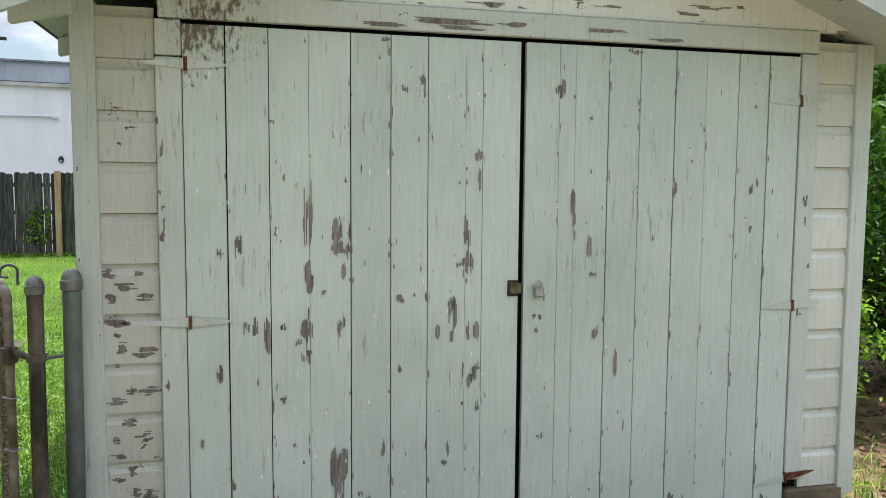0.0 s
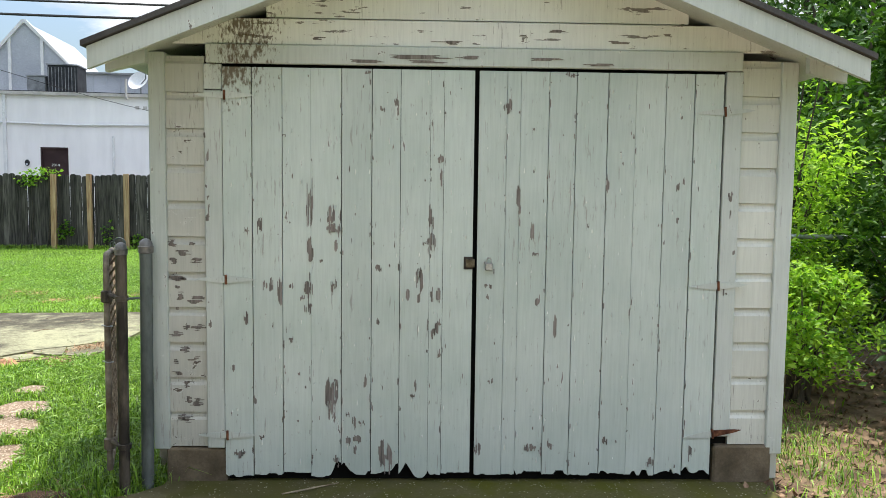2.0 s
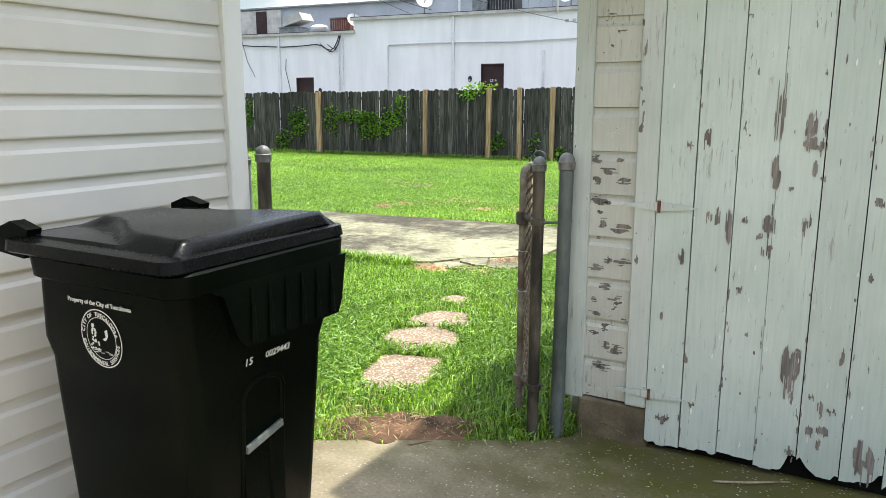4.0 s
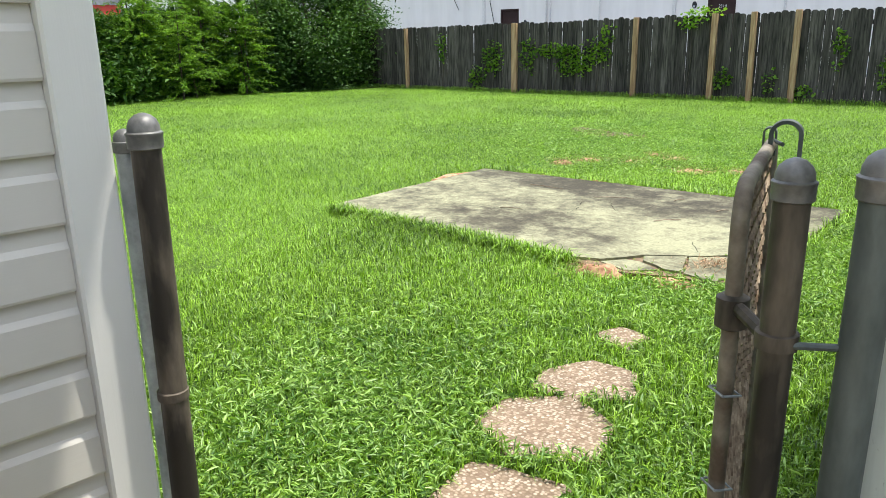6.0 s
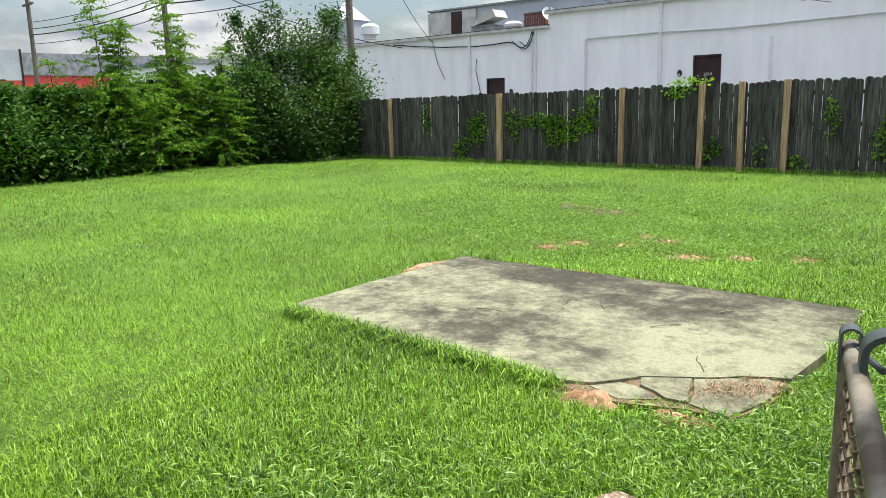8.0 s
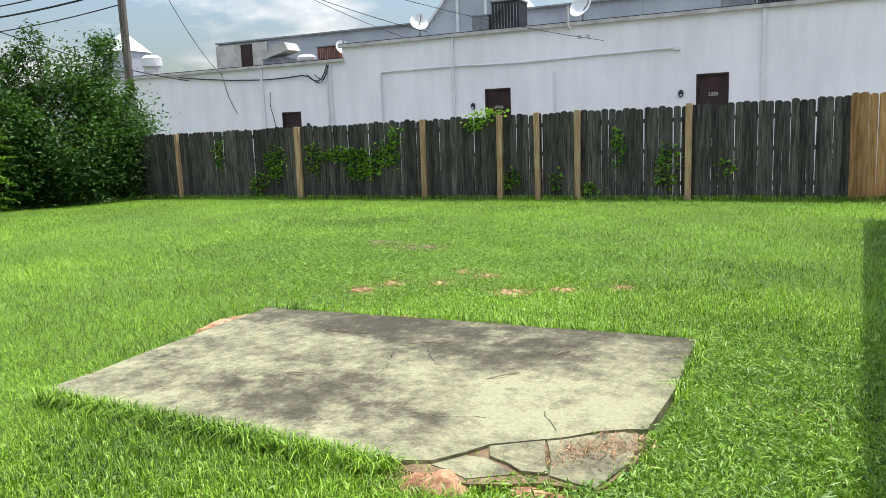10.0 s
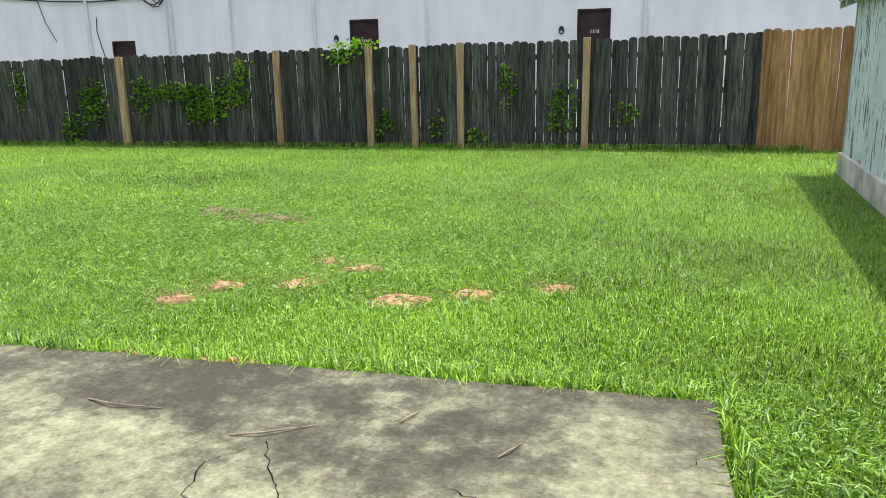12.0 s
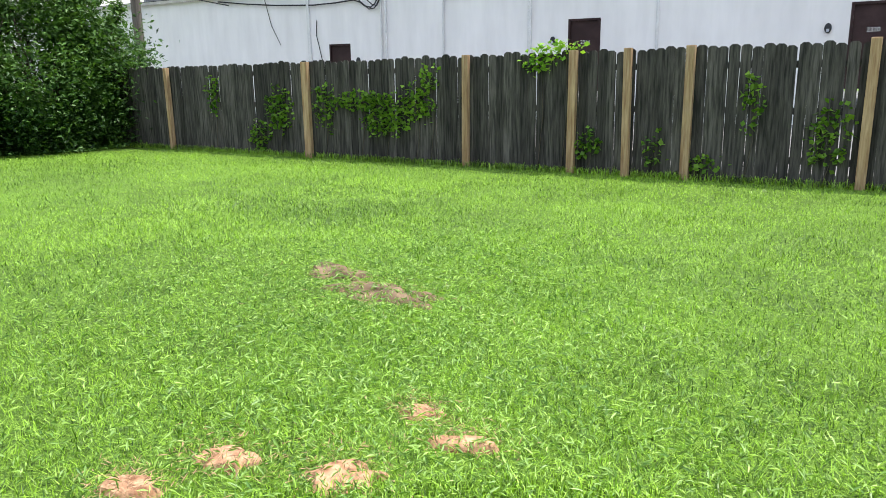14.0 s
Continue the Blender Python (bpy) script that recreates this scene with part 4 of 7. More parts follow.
for z, t, rusty in ((1.915, 0.06, False), (1.035, 0.05, False), (0.262, 0.14, True)):
    strap_hinge(2.345, z, doors[1], rusty, tilt=-t)
# hasp and padlock at the meeting edge
hasp = thing("hasp", (1.08, FRONT - 0.02, 1.14), "weathered brass hasp on the door edge", "hasp")
part("plate", boxed(1.040, 1.086, FRONT - 0.018, FRONT - 0.012, 1.108, 1.172, 0.002), M["pipe_dark"], hasp)
part("strap", boxed(1.050, 1.096, FRONT - 0.024, FRONT - 0.0185, 1.118, 1.160, 0.003), M["brass"], hasp)
for zz in (1.115, 1.165):
    part("screw", lathe(bmesh.new(), [(0.005, 0), (0.005, 0.002), (0.002, 0.003)], (0, 0, 0), 8), M["rust"], hasp).matrix_basis = PLACE[hasp].inverted() @ pose(1.045, FRONT - 0.0182, zz, 90)
lock = thing("padlock", (1.165, FRONT - 0.03, 1.14), "small steel padlock hanging on the door", "padlock")
part("body", boxed(1.148, 1.186, FRONT - 0.04, FRONT - 0.018, 1.105, 1.142, 0.004), M["steel"], lock)
part("shackle", tube(bmesh.new(), [(1.155, FRONT - 0.029, 1.14), (1.155, FRONT - 0.029, 1.158), (1.161, FRONT - 0.029, 1.168), (1.173, FRONT - 0.029, 1.168), (1.179, FRONT - 0.029, 1.158), (1.179, FRONT - 0.029, 1.14)], 0.0035, 8), M["steel"], lock, smooth=True)
part("staple", boxed(1.144, 1.158, FRONT - 0.03, FRONT - 0.012, 1.138, 1.150, 0.002), M["steel"], lock)
for zz, xx in ((1.0, 1.07), (1.0, 1.04)):
    part("bolt_hole", lathe(bmesh.new(), [(0.012, 0), (0.012, 0.001)], (0, 0, 0), 10), M["rot"], doors[0]).matrix_basis = PLACE[doors[0]].inverted() @ pose(xx, FRONT - 0.0152, zz, 90)

CHIPS = (
    ((0.264, 1.436, 0.031, 0.247), (0.267, 1.203, 0.028, 0.109), (0.371, 1.356, 0.034, 0.116), (0.388, 1.301, 0.07, 0.058), (0.396, 1.229, 0.014, 0.08), (0.016, 1.319, 0.025, 0.065), (-0.05, 1.295, 0.025, 0.044), (0.138, 1.77, 0.014, 0.026), (0.918, 1.66, 0.028, 0.051), (0.921, 1.573, 0.011, 0.087), (0.873, 1.361, 0.025, 0.131), (0.877, 1.246, 0.039, 0.087), (0.841, 1.24, 0.017, 0.026), (0.626, 1.905, 0.02, 0.029), (0.694, 1.941, 0.02, 0.041)),
)
CHIPS2 = (
    (0.609, 1.107, 0.028, 0.044), (0.814, 1.086, 0.028, 0.044), (0.403, 1.56, 0.008, 0.023), (0.553, 2.08, 0.028, 0.023), (0.322, 1.146, 0.014, 0.02), (0.04, 1.025, 0.02, 0.073), (0.071, 1.01, 0.017, 0.087), (0.113, 0.983, 0.02, 0.189), (0.171, 1.014, 0.02, 0.029), (0.257, 1.002, 0.039, 0.087), (0.257, 0.907, 0.036, 0.073), (0.227, 0.951, 0.02, 0.044), (0.384, 1.021, 0.028, 0.087), (-0.057, 0.848, 0.02, 0.065), (0.818, 1.055, 0.028, 0.131), (0.816, 0.968, 0.017, 0.065), (0.758, 0.972, 0.017, 0.058), (0.879, 0.978, 0.017, 0.073), (0.913, 0.966, 0.02, 0.087), (0.914, 0.826, 0.028, 0.08),
)
CHIPS3 = (
    (0.889, 0.783, 0.02, 0.073), (0.609, 0.833, 0.014, 0.044), (0.169, 0.744, 0.02, 0.029), (0.36, 0.437, 0.03, 0.17), (0.385, 0.445, 0.04, 0.189), (0.395, 0.534, 0.014, 0.044), (-0.014, 0.424, 0.014, 0.058), (0.545, 0.518, 0.014, 0.073), (0.801, 0.517, 0.011, 0.065), (0.786, 0.452, 0.022, 0.032), (0.489, 0.321, 0.017, 0.087), (0.528, 0.312, 0.028, 0.032), (0.504, 0.226, 0.036, 0.044), (0.46, 0.223, 0.022, 0.058), (0.495, 0.172, 0.014, 0.052), (0.456, 0.355, 0.017, 0.041), (-0.094, 0.151, 0.05, 0.049), (0.019, 0.235, 0.022, 0.041), (0.65, 0.134, 0.062, 0.16), (0.398, 0.118, 0.028, 0.044), (0.921, 0.671, 0.014, 0.044), (-0.122, 0.591, 0.011, 0.038), (0.209, 0.565, 0.011, 0.02),
)
CHIPS4 = (
    (1.249, 1.925, 0.037, 0.074), (1.313, 1.436, 0.02, 0.207), (1.387, 1.296, 0.02, 0.119), (1.405, 1.192, 0.031, 0.03), (1.762, 1.545, 0.014, 0.089), (2.119, 1.531, 0.014, 0.074), (2.148, 1.553, 0.009, 0.074), (2.123, 1.37, 0.011, 0.03), (1.567, 2.086, 0.057, 0.024), (1.382, 1.812, 0.009, 0.027), (2.2, 2.046, 0.009, 0.027), (1.155, 1.026, 0.015, 0.025), (1.182, 1.028, 0.018, 0.028), (1.163, 0.969, 0.012, 0.031), (1.419, 0.952, 0.021, 0.057), (1.511, 0.814, 0.015, 0.142), (1.184, 0.534, 0.024, 0.038), (1.397, 0.184, 0.055, 0.05), (2.024, 0.109, 0.033, 0.044), (1.122, 0.17, 0.033, 0.063), (1.784, 0.219, 0.024, 0.063), (1.503, 0.201, 0.033, 0.063), (2.232, 0.157, 0.015, 0.094),
)
for k, c in enumerate(CHIPS[0] + CHIPS2 + CHIPS3):
    rag([peeled(900 + k, *c)], doors[0])
for k, c in enumerate(CHIPS4):
    rag([peeled(1200 + k, *c)], doors[1])

for k, (x, z, w, h) in enumerate(((0.84, 2.150, 0.40, 0.034), (1.08, 2.165, 0.22, 0.022), (0.55, 2.135, 0.18, 0.014), (1.42, 2.158, 0.20, 0.012), (1.70, 2.136, 0.14, 0.012))):
    rag([peeled(1500 + k, x, z, h, w, True, 0.0226)], garage)
for k, (x, z, w, h) in enumerate(((1.32, 2.262, 0.05, 0.03), (1.48, 2.30, 0.12, 0.012), (0.30, 2.245, 0.10, 0.012), (0.95, 2.235, 0.16, 0.016), (1.8, 2.25, 0.10, 0.012), (2.05, 2.29, 0.08, 0.01))):
    rag([peeled(1520 + k, x, z, h, w, True, 0.0046)], garage)
# peeled boards in the narrow bay beside the doors, and flakes on the jambs
for k in range(26):
    rz = random.Random(1600 + k)
    rag([peeled(1600 + k, rz.uniform(-0.43, -0.30), rz.choice((rz.uniform(0.25, 1.5), rz.uniform(0.82, 1.25))), rz.uniform(0.012, 0.034), rz.uniform(0.025, 0.085), True, -0.0118)], garage)
for k in range(16):
    rz = random.Random(1650 + k)
    rag([peeled(1650 + k, rz.choice((rz.uniform(-0.255, -0.235), rz.uniform(2.37, 2.43))), rz.uniform(0.6, 1.8), rz.uniform(0.006, 0.014), rz.uniform(0.015, 0.06), False, 0.0126)], garage)
# slivers of lifted and lost paint along the plank edges
for d, cuts, sd in ((doors[0], LEFT, 41), (doors[1], RIGHT, 42)):
    rz = random.Random(sd)
    bm = bmesh.new()
    for k in range(130):
        c = rz.choice(cuts[1:-1])
        edge = rz.random() < 0.6
        x = c + rz.choice((-1, 1)) * rz.uniform(0.003, 0.008) if edge else rz.uniform(cuts[0] + 0.02, cuts[-1] - 0.02)
        z = 0.08 + 2.0 * rz.random() ** 1.25
        peeled(7 * k + sd, x, min(z, 2.06), rz.uniform(0.002, 0.007), rz.uniform(0.012, 0.065) * (1.0 if edge else 0.6), False, 0.0142, bm)
    part("flaking_edges", bm, M["bare_wood"], d, "small slivers of lost paint along the boards")
    bm = bmesh.new()
    for k in range(90):
        x, z, w_, h_ = rz.uniform(cuts[0] + 0.02, cuts[-1] - 0.02), 0.1 + 1.95 * rz.random(), rz.uniform(0.003, 0.008), rz.uniform(0.010, 0.035)
        tilt = rz.choice((-1, 1))
        y = FRONT - 0.0142
        bm.faces.new([bm.verts.new(p) for p in ((x - w_ * 0.5, y - (0.005 if tilt > 0 else 0), z - h_ / 2), (x + w_ * 0.5, y - (0 if tilt > 0 else 0.005), z - h_ * 0.35), (x + w_ * 0.35, y - (0 if tilt > 0 else 0.004), z + h_ / 2), (x - w_ * 0.4, y - (0.004 if tilt > 0 else 0), z + h_ * 0.3))])
    part("curled_paint", bm, M["header_paint"], d, "curled flakes of pale paint")
# old nail holes across the tops of the planks
for k, (x, z) in enumerate(((0.44, 1.905), (0.60, 1.90), (0.53, 1.86), (0.80, 1.92), (0.89, 1.915), (0.92, 1.905), (0.95, 1.92), (1.00, 1.94), (1.03, 1.89), (0.20, 1.03), (0.62, 0.985), (0.62, 0.95), (0.76, 0.79), (0.96, 0.69), (1.0, 0.69), (0.31, 1.16))):
    ob = part("nail_hole", lathe(bmesh.new(), [(0.0045, 0), (0.0045, 0.0008)], (0, 0, 0), 8), M["rot"], doors[0])
    ob.matrix_basis = PLACE[doors[0]].inverted() @ pose(x, FRONT - 0.0152, z, 90)

# ---- board fence at the back of the yard ----
FENCE_K = 0.085
FENCE_A = math.atan(FENCE_K)


def fence_y(x):
    return 17.83 + FENCE_K * (x + 7.0)


def picket_mesh(name, w, h, mat):
    c = w * 0.27
    out = [(-w / 2, -0.12), (w / 2, -0.12), (w / 2, h - c * 0.8), (w / 2 - c, h), (-w / 2 + c, h), (-w / 2, h - c * 0.8)]
    bm = prism(bmesh.new(), out, 0.0, 0.018)
    return mesh_of(name, bm, mat)


fence = thing("board_fence", (-9.0, fence_y(-9.0), 0), "weathered grey dog-eared board fence with lighter posts", "fence", kind="structure")
new_panel = thing("board_fence", (0.0, fence_y(0.0), 0), "new orange-brown board fence panel beside the grey one", "fence", kind="structure")
OLD = [picket_mesh("picket", w, h, M["picket"]) for w, h in ((0.138, 1.80), (0.132, 1.79), (0.141, 1.815), (0.135, 1.775))]
FRESH = [picket_mesh("picket", w, h, M["picket_new"]) for w, h in ((0.143, 1.85), (0.141, 1.84))]
rng = random.Random(11)
x = -20.4
while x < 5.8:
    fresh = -1.56 < x
    me = rng.choice(FRESH if fresh else OLD)
    z = -0.045 + 0.0075 * (x + 13.5) + rng.uniform(-0.012, 0.012)
    m = Matrix.Translation((x, fence_y(x), z)) @ Euler((rng.uniform(-0.006, 0.006), rng.uniform(-0.008, 0.008), FENCE_A + rng.uniform(-0.03, 0.03))).to_matrix().to_4x4()
    piece("picket", me, new_panel if fresh else fence, m)
    x += 0.1435 if fresh else (0.1360 if x > -4.4 else 0.1380) + rng.uniform(0.0, 0.0065)
POSTS = [(-17.45, 0.10), (-13.55, 0.15), (-10.12, 0.11), (-8.27, 0.12), (-7.41, 0.11), (-6.55, 0.12), (-4.35, 0.12)]
for px_, w in POSTS:
    z1 = 1.74 + 0.0125 * (px_ + 13.5)
    bm = boxed(-w / 2, w / 2, -0.11, -0.02, -0.1, z1, 0.006)
    bm.transform(Matrix.Translation((px_, fence_y(px_), 0)) @ Euler((0, rng.uniform(-0.01, 0.01), FENCE_A)).to_matrix().to_4x4())
    part("fence_post", bm, M["post_wood"], fence, "light tan wooden post")
for z in (0.3, 0.95, 1.55):
    bm = boxed(-11.5, 7.5, 0.02, 0.055, z - 0.045, z + 0.045)
    bm.transform(Matrix.Translation((-9.0, fence_y(-9.0), 0)) @ Euler((0, 0, FENCE_A)).to_matrix().to_4x4())
    part("fence_rail", bm, M["picket"], fence)

# ---- white commercial building behind the fence ----
WB = Matrix.Translation((-6.4, 28.9, 0)) @ Euler((0, 0, math.atan(0.1))).to_matrix().to_4x4()
shop = thing("commercial_building", label="long white-painted block commercial building with brown doors", category="building", kind="structure", m=WB)


def wpart(name, bm, mat, parent=None, label="", smooth=False):
    bm.transform(WB)
    return part(name, bm, mat, parent or shop, label, smooth)


def wbox(name, mat, *a, parent=None, label="", bevel=0.0):
    return wpart(name, boxed(*a, bevel), mat, parent, label)


DOORS = [(-16.59, -15.64, 2.55), (-7.45, -6.45, 2.99), (0.0, 1.01, 3.05)]


def wall_with_doors(u0, u1, top, doors_):
    cuts = [u0] + [v for d in doors_ for v in (d[0], d[1])] + [u1]
    for i in range(0, len(cuts), 2):
        wbox("wall", M["stucco"], cuts[i], cuts[i + 1], 0.0, 0.3, -0.3, top)
    for a, b, t in doors_:
        wbox("wall", M["stucco"], a, b, 0.0, 0.3, t, top)


wall_with_doors(-36.0, -13.48, 4.50, DOORS[:1])
wall_with_doors(-13.48, 22.0, 5.02, DOORS[1:])
wbox("roof", M["roof_grey"], -36.0, -13.5, 0.3, 12.0, 4.2, 4.42)
wbox("roof", M["roof_grey"], -13.46, 22.0, 0.3, 12.0, 4.7, 4.95)
wbox("gutter", M["gutter"], -36.0, -13.40, -0.13, 0.0, 4.42, 4.53, label="grey-beige eave gutter")
wbox("gutter", M["gutter"], -13.60, 22.0, -0.13, 0.0, 4.95, 5.07, label="grey-beige eave gutter")
wbox("roof_edge", M["unit_dark"], -36.0, -13.42, -0.10, 0.4, 4.535, 4.56)
wbox("roof_edge", M["unit_dark"], -13.58, 22.0, -0.10, 0.4, 5.075, 5.10)
for k, (a, b, t) in enumerate(DOORS):
    d = thing("door_%d" % (k + 3), label="dark brown steel door in the white wall", category="door", kind="structure", m=WB @ Matrix.Translation((a, 0, t - 2.1)))
    for q in ((a, a + 0.06, t - 2.1, t), (b - 0.06, b, t - 2.1, t), (a + 0.06, b - 0.06, t - 0.06, t)):
        wbox("door_frame", M["door_brown"], q[0], q[1], -0.01, 0.12, q[2], q[3], parent=d)
    wbox("door_leaf", M["door_brown"], a + 0.062, b - 0.062, 0.05, 0.09, t - 2.1, t - 0.062, parent=d)
    if k:
        lettering("2320" if k == 2 else "2314", 0.15, WB @ Matrix.Translation(((a + b) / 2 + 0.02, 0.046, t - 0.72)) @ Euler((radians(90), 0, 0)).to_matrix().to_4x4(), M["print"], d, "door_number", "white door number")
    lm = thing("wall_lamp", label="small dark oval wall light beside the door", category="wall lamp", m=WB @ Matrix.Translation((a - 0.48, -0.05, t - 0.6)))
    bm = lathe(bmesh.new(), [(0.03, 0.0), (0.085, 0.015), (0.085, 0.05), (0.05, 0.08)], (0, 0, 0), 14)
    bm.transform(WB @ Matrix.Translation((a - 0.48 if k else b + 0.35, 0, t - 0.6)) @ Euler((radians(90), 0, 0)).to_matrix().to_4x4() @ Matrix.Diagonal((1, 1.45, 1, 1)))
    part("housing", bm, M["unit_dark"], lm, smooth=True)
    wbox("diffuser", M["metal_grey"], (a - 0.48 if k else b + 0.35) - 0.035, (a - 0.48 if k else b + 0.35) + 0.035, -0.09, -0.075, t - 0.69, t - 0.62, parent=lm)


def wtube(name, mat, pts, r, label="", n=8, parent=None):
    return wpart(name, tube(bmesh.new(), pts, r, n), mat, parent, label, True)


for u, top in ((-8.69, 4.95), (2.03, 4.95), (-17.47, 4.42), (12.5, 4.95)):
    wbox("downspout", M["white_metal"], u - 0.06, u + 0.06, -0.09, -0.005, 0.3, top, label="white downspout", bevel=0.01)
wtube("conduit", M["white_metal"], [(-11.77, -0.05, 1.0), (-11.77, -0.05, 3.80), (-11.68, -0.05, 3.88), (-8.8, -0.05, 3.90), (-6.1, -0.05, 3.84), (-0.8, -0.05, 3.95), (-0.62, -0.05, 3.93)], 0.035, "white-painted wall conduit")
wbox("junction_box", M["white_metal"], -0.72, -0.52, -0.12, 0.0, 3.86, 3.96)
wtube("conduit", M["white_metal"], [(-14.25, -0.05, 0.8), (-14.25, -0.05, 4.35)], 0.035)
wtube("conduit", M["white_metal"], [(-14.05, -0.05, 0.8), (-14.05, -0.05, 4.35)], 0.035)
wtube("conduit", M["white_metal"], [(-4.79, -0.03, 0.8), (-4.79, -0.03, 3.45)], 0.045)
wtube("vent_stack", M["gutter"], [(-4.18, -0.18, 4.85), (-4.24, -0.18, 4.95), (-4.24, -0.18, 5.62)], 0.045, "grey vent pipe at the roof edge")
for u in (-3.95, -3.66):
    wbox("wall_vent", M["gutter"], u, u + 0.14, -0.02, 0.0, 4.5, 4.62)
wtube("loose_cable", M["cable"], [(-14.2, -0.06, 4.35), (-14.3, -0.1, 4.05), (-14.45, -0.1, 3.82), (-14.65, -0.08, 3.72), (-14.9, -0.08, 3.78), (-15.1, -0.06, 3.92), (-15.4, -0.06, 4.0), (-16.2, -0.06, 3.95), (-17.2, -0.06, 3.93), (-19.0, -0.06, 4.02), (-20.5, -0.06, 4.15), (-22.0, -0.06, 4.32)], 0.024)
wtube("loose_cable", M["cable"], [(-14.1, -0.09, 4.33), (-14.25, -0.12, 3.95), (-14.45, -0.12, 3.68), (-14.7, -0.1, 3.66), (-14.95, -0.1, 3.85), (-15.2, -0.06, 4.02)], 0.018)
wtube("loose_cable", M["cable"], [(-14.15, -0.09, 4.3), (-14.2, -0.12, 4.0), (-14.35, -0.12, 3.75), (-14.55, -0.1, 3.8), (-14.8, -0.1, 3.98)], 0.018)
wtube("loose_cable", M["cable"], [(-19.6, -0.03, 4.35), (-19.3, -0.03, 3.3), (-18.9, -0.03, 2.6)], 0.012)
wtube("loose_cable", M["cable"], [(-17.1, -0.03, 3.4), (-17.15, -0.03, 2.9), (-16.9, -0.03, 1.9)], 0.014)

# rooftop plant and the taller metal-clad part behind
tier = thing("upper_storey", label="grey metal-clad upper roof structure with a peaked front", category="building", kind="structure", m=WB @ Matrix.Translation((-12, 8, 4.9)))


def tbox(name, mat, *a, label="", bevel=0.0):
    return wbox(name, mat, *a, parent=tier, label=label, bevel=bevel)


tbox("wall", M["metal_grey"], -26.4, -12.2, 8.0, 20.0, 4.3, 6.78)
tbox("wall", M["gutter"], -26.5, -23.0, 7.9, 8.2, 4.3, 6.70)
tbox("roof_edge", M["unit_grey"], -26.5, -12.2, 7.85, 8.1, 6.78, 6.86)
tbox("wall", M["metal_grey"], -8.9, 22.0, 8.0, 20.0, 4.6, 6.92)
tbox("roof_edge", M["unit_grey"], -8.9, 22.0, 7.85, 8.1, 6.92, 7.0)
k = -8.7
while k < 22.0:
    tbox("rib", M["metal_grey"], k, k + 0.06, 7.96, 8.0, 4.6, 6.92)
    k += 0.62
tbox("access_door", M["door_brown"], -24.75, -24.0, 7.86, 7.9, 4.9, 6.65)
wpart("gable", prism(bmesh.new(), [(-13.2, 4.8), (-8.9, 4.8), (-8.9, 7.15), (-10.9, 9.2), (-11.1, 9.2), (-13.2, 6.75)], 7.8, 14.0), M["metal_grey"], tier, "grey peaked metal front")
wpart("gable_trim", prism(bmesh.new(), [(-13.32, 6.72), (-11.1, 9.32), (-10.9, 9.32), (-8.8, 7.12), (-8.8, 7.0), (-10.95, 9.15), (-11.05, 9.15), (-13.32, 6.55)], 7.7, 7.85), M["white_metal"], tier)
wpart("gable_post", boxed(-11.75, -11.62, 7.72, 7.8, 5.0, 8.6), M["white_metal"], tier)
wpart("gable_post", boxed(-10.3, -10.17, 7.72, 7.8, 5.0, 8.6), M["white_metal"], tier)

tbox("cupola_wall", M["metal_grey"], -35.4, -33.5, 8.0, 10.0, 0.0, 7.05)
bm = bmesh.new()
foot = [bm.verts.new(p) for p in ((-35.5, 7.9, 7.05), (-33.4, 7.9, 7.05), (-33.4, 10.1, 7.05), (-35.5, 10.1, 7.05))]
peak = bm.verts.new((-34.5, 9.0, 8.35))
bm.faces.new(foot[::-1])
for i in range(4):
    bm.faces.new((foot[i], foot[(i + 1) % 4], peak))
wpart("cupola_roof", bm, M["white_metal"], tier, "small white pyramid roof")


def rooftop(name, mat, u0, u1, v0, v1, z0, z1, label, category="air conditioner"):
    t = thing(name, label=label, category=category, m=WB @ Matrix.Translation(((u0 + u1) / 2, (v0 + v1) / 2, z0)))
    wbox("casing", mat, u0, u1, v0, v1, z0, z1, parent=t, bevel=0.02)
    n = 9
    for i in range(n):
        a = u0 + (u1 - u0) * (i + 0.3) / n
        wbox("grille_bar", M["unit_grey"], a, a + 0.02, v0 - 0.015, v0 - 0.002, z0 + 0.06, z1 - 0.08, parent=t)
    wbox("cap", M["unit_grey"], u0 - 0.03, u1 + 0.03, v0 - 0.03, v1 + 0.03, z1, z1 + 0.05, parent=t)
    return t


rooftop("air_conditioner", M["unit_dark"], -7.95, -6.80, 2.2, 3.3, 4.95, 6.42, "dark grey boxed air conditioner on the flat roof")
rooftop("air_conditioner", M["unit_dark"], 1.75, 3.2, 2.4, 3.6, 4.95, 6.10, "dark grey boxed air conditioner on the flat roof")
rooftop("roof_box", M["unit_grey"], 0.55, 1.65, 2.4, 3.3, 4.95, 5.72, "low grey metal box on the flat roof", "roof unit")
rooftop("roof_box", M["unit_grey"], -8.75, -8.05, 2.2, 3.0, 4.95, 5.95, "low grey metal box on the flat roof", "roof unit")
rooftop("roof_box", M["unit_red"], -16.1, -15.0, 2.2, 3.0, 4.42, 5.35, "rust-red metal box on the flat roof", "roof unit")
rooftop("roof_box", M["unit_grey"], -19.2, -18.0, 2.4, 3.4, 4.42, 5.05, "grey metal exhaust box on the flat roof", "roof unit")
rooftop("roof_box", M["unit_grey"], -29.5, -28.2, 2.4, 3.4, 4.42, 5.2, "grey metal box on the flat roof", "roof unit")
hood = thing("exhaust_hood", label="grey slanted exhaust hood on the roof", category="roof unit", m=WB @ Matrix.Translation((-18.3, 2.5, 5.1)))
